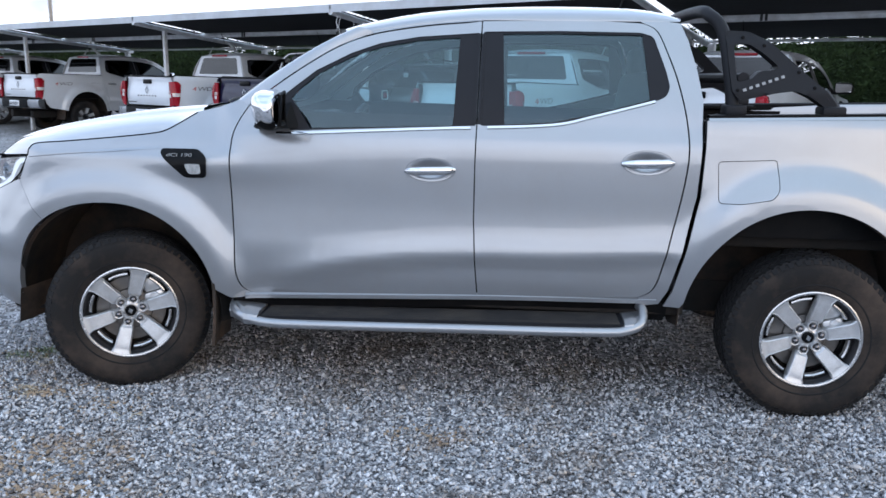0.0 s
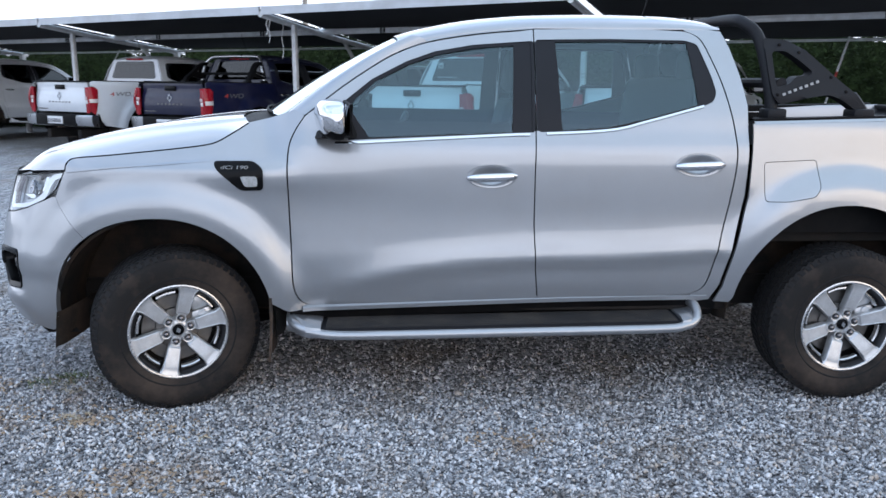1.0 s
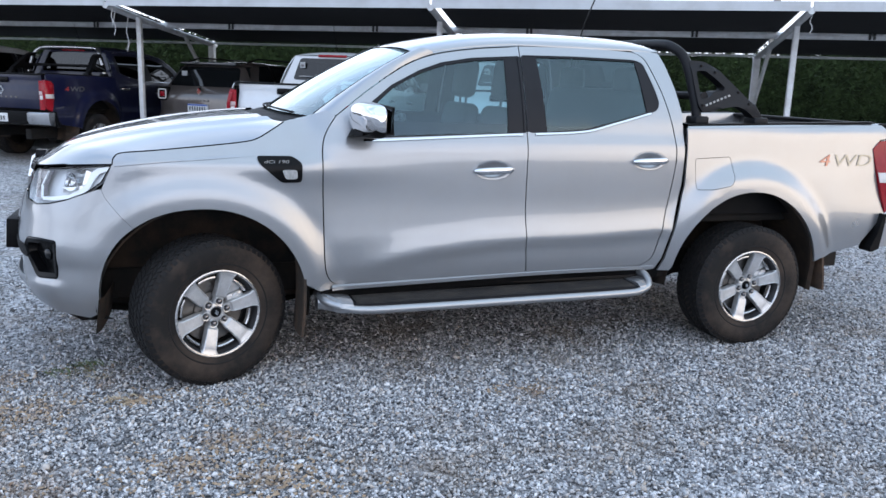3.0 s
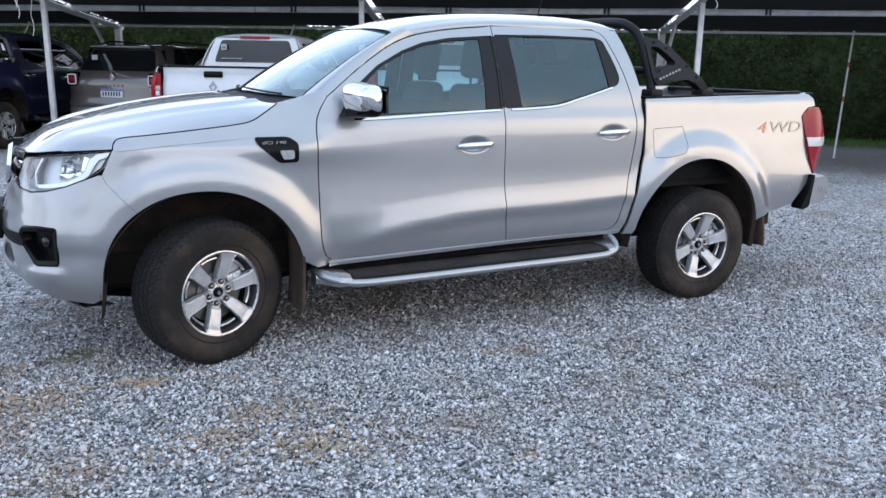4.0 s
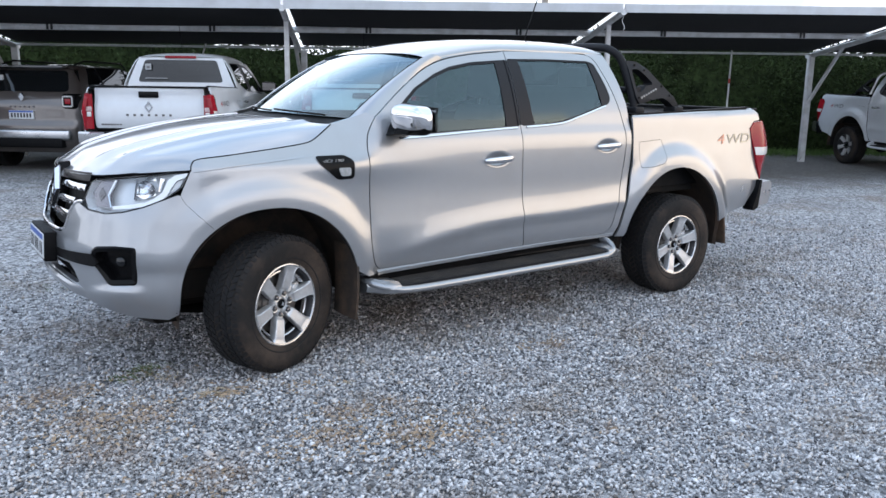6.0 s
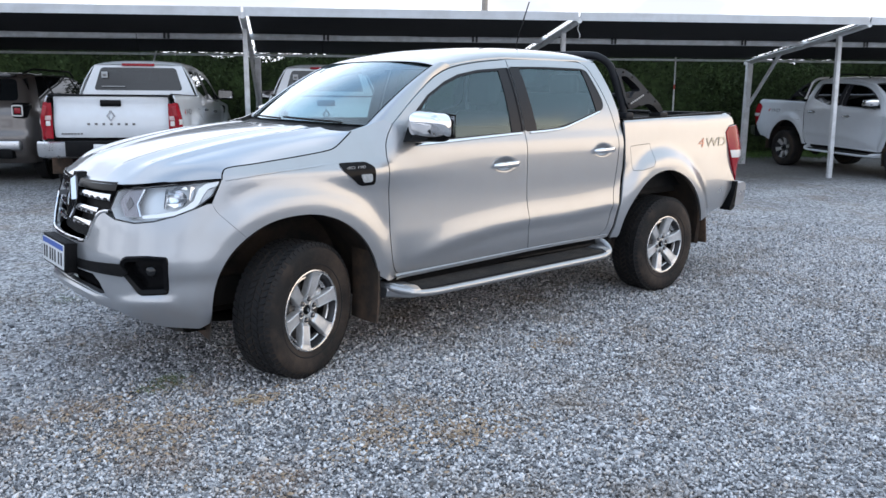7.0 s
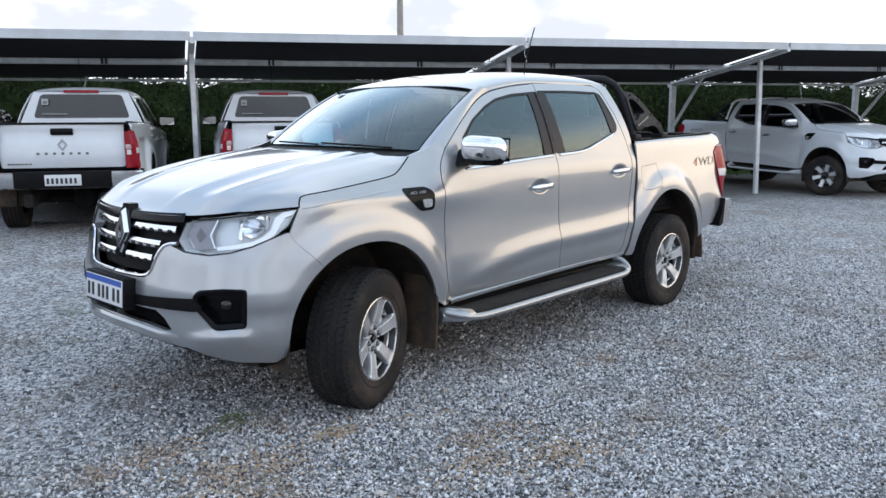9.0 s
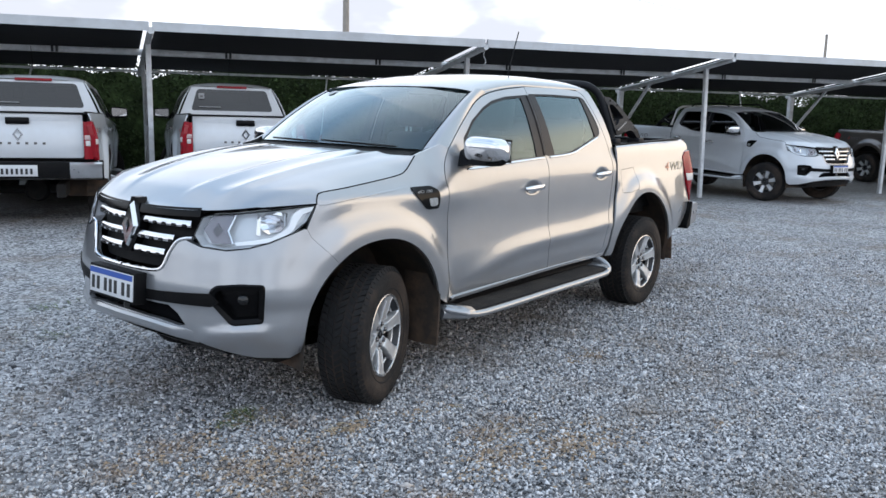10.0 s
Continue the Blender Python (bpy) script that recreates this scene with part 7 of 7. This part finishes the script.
def pickup_copy(at, paint, label, trim=None, dark_wheels=False, drop=()):
    t = copy_thing(hero, at)
    t["label"] = label
    t["group"] = "pickups in the row"
    for o in t.children_recursive:
        if o.type != "MESH":
            continue
        for slot in o.material_slots:
            new_m = None
            if slot.material == SILVER:
                new_m = paint
            elif slot.material == SIDEGLASS:
                new_m = DARKGLASS
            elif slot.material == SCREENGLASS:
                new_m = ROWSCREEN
            elif dark_wheels and (slot.material == RIMALLOY or (slot.material == ALLOY and not o.name.startswith("spoke"))):
                new_m = DARKALLOY
            elif slot.material == REDINK:
                new_m = REDPAINT
            elif slot.material == DECAL:
                new_m = GREYINK
            elif trim and slot.material == CHROME and o.name.split(".")[0] in trim:
                new_m = trim[o.name.split(".")[0]]
            if new_m:
                slot.link = "OBJECT"
                slot.material = new_m
        if "silver" in o.get("label", ""):
            o["label"] = o["label"].replace("silver", paint.name.split("_")[0])
    return t


def at_row(x, y, turn, lift=0.070):
    return Matrix.Translation((x, y, lift)) @ pose(0, 0, 0, 0, 0, turn)


BLACKMIRROR = {"door_mirror": GLOSSBLACK}
W14 = pickup_copy(at_row(3.347, 9.563, -121.3), WHITE, "white double-cab pickup parked nose-in under the carport", BLACKMIRROR)
W2 = pickup_copy(at_row(6.048, 8.966, -120.7), WHITE, "white double-cab pickup beside a carport post", BLACKMIRROR)
BLUE = pickup_copy(at_row(-0.532, 12.787, -122.1), NAVY, "dark blue double-cab pickup with a bright sports bar")
pickup_copy(at_row(-2.737, 13.855, -122.1), WHITE, "white pickup parked beside the dark blue one")
pickup_copy(at_row(-7.517, 17.281, -119.2), WHITE, "white pickup with dark wheels further along the row", dark_wheels=True)
pickup_copy(at_row(-11.1, 19.4, -118.2), WHITE, "white pickup at the far end of the row")
RP = pickup_copy(at_row(13.905, 0.935, 66.1, 0.004), WHITE, "white pickup with dark wheels reversed under the carport", dark_wheels=True)
pickup_copy(at_row(20.05, -2.15, 62.4, -0.004), BROWN, "dark grey pickup reversed under the carport", dark_wheels=True)
build_sports_bar(hero, BARBLACK)
part("windscreen_sticker", loft([[screen(u, v) + Vector((-0.006, 0, 0.004)) for u in (0.74, 0.79, 0.84)] for v in (0.84, 0.88, 0.92)]), STICKER, hero, "small white windscreen sticker")
build_sports_bar(BLUE, PLASTIC, SATIN)
build_sports_bar(RP, PLASTIC, SATIN)
for t_ in (W14, W2):
    st = part("window_sticker", box_bm(2.600, 2.606, -0.50, -0.415, 1.580, 1.665, m=None), STICKER, t_, "small white sticker on the rear window")
    part("sticker_bar", box_bm(2.604, 2.6085, -0.480, -0.435, 1.600, 1.630), GREYINK, st)
    part("window_strip", box_bm(2.630, 2.636, -0.50, -0.18, 1.455, 1.465), STICKER, t_)
for y in (-0.50, 0.50):
    part("roof_rail", tube([(1.35, y, 1.80), (1.45, y, 1.86), (1.9, y, 1.875), (2.3, y, 1.86), (2.42, y, 1.80)], 0.014, 8), PLASTIC, RP, "black roof rail")

part("windscreen_sticker", loft([[screen(u, v) + Vector((-0.006, 0, 0.004)) for u in (0.66, 0.70, 0.74)] for v in (0.86, 0.90, 0.94)]), STICKER, RP, "small white windscreen sticker")

# ---------------------------------------------------------------- the brown estate car


def build_suv(at):
    car = thing("suv_car", "dark brown sport utility car with a white number plate", "car", at)
    # own axes as the pickup's; rear face at x = 3.48
    w_low = table([(0.30, 0.84), (0.50, 0.885), (0.75, 0.90), (0.95, 0.90), (1.05, 0.885), (1.12, 0.86), (1.35, 0.77), (1.55, 0.68), (1.62, 0.63)])
    rear_x = table([(0.30, 3.36), (0.45, 3.46), (0.70, 3.49), (0.80, 3.45), (1.0, 3.44), (1.12, 3.40), (1.30, 3.28), (1.5, 3.14), (1.62, 3.05)])
    top = table([(-0.84, 0.75), (-0.75, 0.92), (-0.4, 1.02), (0.3, 1.09), (0.5, 1.13), (1.2, 1.58), (1.6, 1.655), (2.4, 1.66), (3.05, 1.62)])

    bm = bmesh.new()
    rows = []
    for i in range(31):
        z = 0.30 + i / 30 * 1.32
        row = []
        for j in range(41):
            v = j / 20 - 1
            a = abs(v)
            w = w_low(z)
            ang = v * math.pi / 2
            y = w * math.copysign(min(1, abs(math.sin(ang)) ** 0.45), v)
            x = rear_x(z) - 0.42 * (1 - max(0.0, math.cos(ang)) ** 0.30)
            row.append((x, y, z))
        rows.append(row)
    loft(rows, bm)
    part("rear_shell", bm, BROWN, car, "dark brown metallic rear body")
    for sg in (1, -1):
        rows = []
        for i in range(26):
            x = -0.80 + i / 25 * (3.10 - -0.80)
            zt = min(1.12, top(x))
            rows.append([(x, sg * w_low(z) * (1 - 0.25 * smooth_step(0.2, -0.8, x) if x < 0.2 else 1), z) for z in [0.30 + k / 10 * (zt - 0.30) for k in range(11)]])
        part("body_side", loft(rows), BROWN, car, "dark brown body side")
        for xa, xb in ((0.62, 1.42), (1.48, 2.32), (2.38, 3.05)):
            rows = []
            for i in range(9):
                x = xa + i / 8 * (xb - xa)
                zt = max(1.13, top(x) - 0.06)
                rows.append([(x, sg * (w_low(z) - 0.004), z) for z in [1.11 + k / 5 * (zt - 1.11) for k in range(6)]])
            part("side_window", loft(rows), DARKPANE, car, "dark side window")
    part("roof_panel", loft([[(x, 0.66 * v, top(x) - 0.05 * abs(v) ** 4 + (0.01 if x > 0.6 else 0)) for v in (-1, -0.8, -0.5, 0, 0.5, 0.8, 1)] for x in [0.5 + k / 20 * 2.6 for k in range(21)]]), BROWN, car, "dark brown roof")
    part("bonnet", loft([[(x, 0.80 * v, top(x) - 0.06 * abs(v) ** 3) for v in (-1, -0.7, -0.35, 0, 0.35, 0.7, 1)] for x in (-0.84, -0.75, -0.4, 0, 0.3, 0.5)]), BROWN, car)
    glassp = rounded([(-0.70, 1.235), (0.70, 1.235), (0.585, 1.555), (-0.585, 1.555)], 0.07, 4)

    def back_x(u, v):
        s = min(0.999, abs(u) / w_low(v)) ** 2.222
        return rear_x(v) - 0.42 * (1 - math.sqrt(1 - s * s) ** 0.30)
    part("rear_window", panel_bm(glassp, lambda u, v, d=0.0: (back_x(u, v) + 0.012 - d, u, v), 0.05, (), 0.05, 0.01), DARKPANE, car, "black rear window")
    part("window_sticker", box_bm(3.200, 3.226, -0.50, -0.40, 1.40, 1.48), STICKER, car, "small white sticker on the rear window")
    part("roof_spoiler", box_bm(2.98, 3.18, -0.56, 0.56, 1.585, 1.635, 0.015), BLACKPAINT, car, "black roof spoiler")
    for sg in (1, -1):
        lamp = part("tail_lamp", box_bm(3.18, 3.435, min(sg * 0.645, sg * 0.855), max(sg * 0.645, sg * 0.855), 0.975, 1.205, 0.04, seg=3), GLOSSBLACK, car, "square tail lamp with a pale ring")
        b = tube([(3.44, sg * 0.745 + q[0], 1.09 + q[1]) for q in rounded([(-0.075, -0.075), (0.075, -0.075), (0.075, 0.075), (-0.075, 0.075)], 0.025, 3)], 0.012, 6, closed=True)
        part("lamp_ring", b, WHITELENS, lamp, "pale square lamp ring")
        part("lamp_core", box_bm(3.43, 3.442, sg * 0.745 - 0.045, sg * 0.745 + 0.045, 1.05, 1.13, 0.006), REDLENS, lamp, "red lamp core")
        part("roof_rail", tube([(1.2, sg * 0.60, 1.60), (1.35, sg * 0.60, 1.69), (2.6, sg * 0.60, 1.71), (2.9, sg * 0.60, 1.64)], 0.016, 8), PLASTIC, car, "black roof rail")
        for x in (0.0, 2.67):
            part("tyre", lathe([(0.20, -0.09), (0.24, -0.105), (0.30, -0.105), (0.33, -0.09), (0.335, 0), (0.33, 0.09), (0.20, 0.09)], 32, "y", None, (x, sg * -0.78, 0.335)), RUBBER, car, "black tyre")
            part("wheel_arch", lathe([(0.345, -0.02), (0.36, -0.035), (0.42, -0.035), (0.43, -0.02)], 32, "y", None, (x, -0.885 if sg > 0 else 0.94, 0.37)), PLASTIC, car)
    part("bumper_guard", box_bm(3.30, 3.520, -0.78, 0.78, 0.50, 0.66, 0.04, seg=3), SATIN, car, "silver bumper guard")
    part("bumper_band", box_bm(3.30, 3.526, -0.66, 0.66, 0.38, 0.54, 0.03, seg=3), PLASTIC, car, "black bumper band")
    plate = part("number_plate", box_bm(3.435, 3.472, -0.20, 0.20, 0.815, 0.945, 0.004), PLATEWHITE, car, "white number plate")
    for k in range(7):
        part("plate_bar", box_bm(3.470, 3.4745, -0.165 + 0.05 * k, -0.165 + 0.05 * k + 0.028, 0.84, 0.905), INK, plate)
    part("plate_band", box_bm(3.470, 3.4742, -0.197, 0.197, 0.917, 0.942), PLATEBLUE, plate)
    part("diamond_emblem", prism([(0, 0.06), (0.045, 0), (0, -0.06), (-0.045, 0)], lambda u, v: (3.435, u, 1.15 + v), lambda u, v: (3.36, u, 1.15 + v)), CHROME, car, "plain chrome diamond shape")
    for k in range(6):
        part("letter_bar", box_bm(3.435, 3.452, -0.20 + 0.075 * k, -0.20 + 0.075 * k + 0.03, 0.99, 1.015), GREYINK, car)
    return car


build_suv(at_row(2.311, 11.972, -129.5))

# ---------------------------------------------------------------- gravel


def build_gravel():
    """Loose crushed stones over the part of the yard that the path skirts."""
    rng = np.random.default_rng(11)
    n = 230000
    x = rng.uniform(-4.6, 6.9, n) + rng.normal(0, 0.45, n)
    y = np.where(rng.uniform(size=n) < 0.78, rng.uniform(-3.5, -0.6, n) + rng.normal(0, 0.30, n), rng.uniform(-1.2, 2.0, n) + rng.normal(0, 0.5, n))
    r = rng.gamma(5.0, 0.00105, n) + 0.0026
    base = np.array([[1, 0, 0], [-0.2, 1, 0], [-1, 0.1, 0], [0.1, -1, 0], [0.15, 0.1, 0.85], [0, 0, -0.7]], float)
    tri = np.array([[0, 1, 4], [1, 2, 4], [2, 3, 4], [3, 0, 4], [1, 0, 5], [2, 1, 5], [3, 2, 5], [0, 3, 5]])
    v = base[None] * (1 + rng.normal(0, 0.22, (n, 6, 3)))
    q = rng.normal(size=(n, 4))
    q[:, 1:3] *= 0.55
    q /= np.linalg.norm(q, axis=1)[:, None]
    w, a, b, c = q.T
    rot = np.stack([np.stack([1 - 2 * (b * b + c * c), 2 * (a * b - c * w), 2 * (a * c + b * w)], 1), np.stack([2 * (a * b + c * w), 1 - 2 * (a * a + c * c), 2 * (b * c - a * w)], 1),
                    np.stack([2 * (a * c - b * w), 2 * (b * c + a * w), 1 - 2 * (a * a + b * b)], 1)], 1)
    stretch = np.stack([rng.uniform(0.9, 1.5, n), rng.uniform(0.7, 1.1, n), rng.uniform(0.6, 1.0, n)], 1)
    v = np.einsum("nij,nkj->nki", rot, v * stretch[:, None])
    v = v * r[:, None, None]
    z = rng.uniform(-0.3, 0.5, n) * r
    v += np.stack([x, y, z], 1)[:, None]
    me = bpy.data.meshes.new("gravel_stones")
    me.vertices.add(n * 6)
    me.vertices.foreach_set("co", v.reshape(-1).astype(np.float32))
    f = (tri[None] + (np.arange(n) * 6)[:, None, None]).reshape(-1)
    me.loops.add(len(f))
    me.loops.foreach_set("vertex_index", f.astype(np.int32))
    me.polygons.add(n * 8)
    me.polygons.foreach_set("loop_start", (np.arange(n * 8) * 3).astype(np.int32))
    me.update(calc_edges=True)
    me.validate()
    m = bpy.data.materials.new("crushed_stone")
    m.use_nodes = True
    nodes, links = m.node_tree.nodes, m.node_tree.links
    b_ = nodes["Principled BSDF"]
    geo = nodes.new("ShaderNodeNewGeometry")
    ramp = nodes.new("ShaderNodeValToRGB")
    e = ramp.color_ramp.elements
    e[0].position, e[0].color = 0.0, (0.065, 0.067, 0.073, 1)
    e[1].position, e[1].color = 1.0, (0.70, 0.71, 0.735, 1)
    for pos, col in ((0.35, (0.355, 0.357, 0.370, 1)), (0.8, (0.69, 0.69, 0.71, 1)), (0.93, (0.44, 0.375, 0.32, 1))):
        el = e.new(pos)
        el.color = col
    links.new(geo.outputs["Random Per Island"], ramp.inputs["Fac"])
    tc = nodes.new("ShaderNodeTexCoord")
    n3 = nodes.new("ShaderNodeTexNoise")
    n3.inputs["Scale"].default_value, n3.inputs["Detail"].default_value, n3.inputs["Roughness"].default_value = 1.3, 7, 0.7
    links.new(tc.outputs["Object"], n3.inputs["Vector"])
    r3 = nodes.new("ShaderNodeMapRange")
    r3.inputs["From Min"].default_value, r3.inputs["From Max"].default_value, r3.inputs["To Max"].default_value = 0.50, 0.68, 0.60
    links.new(n3.outputs["Fac"], r3.inputs["Value"])
    mx = nodes.new("ShaderNodeMixRGB")
    mx.inputs[2].default_value = (0.245, 0.192, 0.143, 1)
    links.new(r3.outputs["Result"], mx.inputs[0])
    links.new(ramp.outputs["Color"], mx.inputs[1])
    links.new(earth(nodes, links, tc.outputs["Object"], mx.outputs["Color"]), b_.inputs["Base Color"])
    b_.inputs["Roughness"].default_value = 0.85
    me.materials.append(m)
    tagged(new("gravel_stones", me), "loose grey crushed stones strewn over the yard", "gravel", kind="stuff")


build_gravel()


def build_soil():
    """Ochre soil clods and dry litter that lie in patches among the stones."""
    rng = np.random.default_rng(23)
    centres = ((-0.99, -1.15, 0.22, 500), (-0.92, -1.91, 0.20, 320), (-0.21, -1.78, 0.16, 420), (0.01, -1.60, 0.14, 380), (0.14, -1.99, 0.18, 420), (-0.40, -1.04, 0.06, 160), (-0.92, -0.98, 0.2, 400), (1.52, -1.31, 0.12, 180),
               (0.02, -1.14, 0.1, 120), (0.18, -1.91, 0.15, 260), (-0.70, -0.55, 0.10, 160), (-0.35, -0.99, 0.10, 180), (-1.10, -0.65, 0.18, 350), (0.36, -2.07, 0.12, 160), (0.93, -2.41, 0.03, 20))
    vs, fs = [], []
    for cx, cy, spread, count in centres:
        for _ in range(int(count * 0.36)):
            x, y = cx + rng.normal() * spread, cy + rng.normal() * spread * 0.6
            r = 0.004 + 0.006 * rng.random()
            i = len(vs)
            a0 = rng.random() * 6.28
            k = 5
            for q in range(k):
                a = a0 + q * 6.28 / k
                rr = r * (0.7 + 0.6 * rng.random()) * (1.6 if q % 2 else 1.0)
                vs.append((x + rr * math.cos(a), y + rr * math.sin(a), 0.002 + 0.004 * rng.random()))
            vs.append((x, y, 0.006 + 0.009 * rng.random()))
            fs += [(i + q, i + (q + 1) % k, i + k) for q in range(k)]
    me = bpy.data.meshes.new("soil_clods")
    me.from_pydata(vs, [], fs)
    me.materials.append(mat("ochre_soil", (0.29, 0.215, 0.146), 0.95, 0.0, 0.35, 6.0, fine=0.3, fine_scale=40))
    tagged(new("soil_clods", me), "ochre soil clods and dry litter in patches", "soil", kind="stuff")


build_soil()


def build_weeds():
    """A few weeds and dry stalks among the stones."""
    rng = np.random.default_rng(31)
    for label, name, colour, spots in (("small green weeds growing between the stones", "weeds", (0.10, 0.14, 0.045), ((-0.66, -0.52, 0.05, 60), (-0.74, -0.60, 0.05, 30), (-0.23, 2.31, 0.10, 70), (-0.58, 1.54, 0.10, 40))),
                                       ("dry pale grass stalks lying on the stones", "dry_stalks", (0.46, 0.38, 0.26), ((-0.58, -0.64, 0.07, 26), (-0.42, -1.01, 0.05, 30), (0.16, -1.24, 0.05, 8)))):
        vs, fs = [], []
        for cx, cy, spread, count in spots:
            for _ in range(count):
                x, y = cx + rng.normal() * spread, cy + rng.normal() * spread * 0.6
                a, ln = rng.random() * 6.28, 0.02 + 0.045 * rng.random()
                up = 0.35 if name == "weeds" else 0.10
                w = 0.0016 + 0.0012 * rng.random()
                dx, dy = math.cos(a), math.sin(a)
                i = len(vs)
                z = 0.006 + 0.006 * rng.random()
                for q, wd, h in ((0, 0.7, 0.0), (0.5, 1.0, 0.7), (1.0, 0.1, 1.0 - 0.4 * rng.random())):
                    px, py, pz = x + dx * ln * q, y + dy * ln * q, z + ln * up * h
                    vs += [(px - dy * w * wd, py + dx * w * wd, pz), (px + dy * w * wd, py - dx * w * wd, pz + 0.001)]
                fs += [(i, i + 1, i + 3, i + 2), (i + 2, i + 3, i + 5, i + 4)]
        me = bpy.data.meshes.new(name)
        me.from_pydata(vs, [], fs)
        me.materials.append(mat(name + "_blade", colour, 0.7, 0.0, 0.3, 9.0))
        tagged(new(name, me), label, "weeds" if name == "weeds" else "dry grass", kind="stuff")


build_weeds()
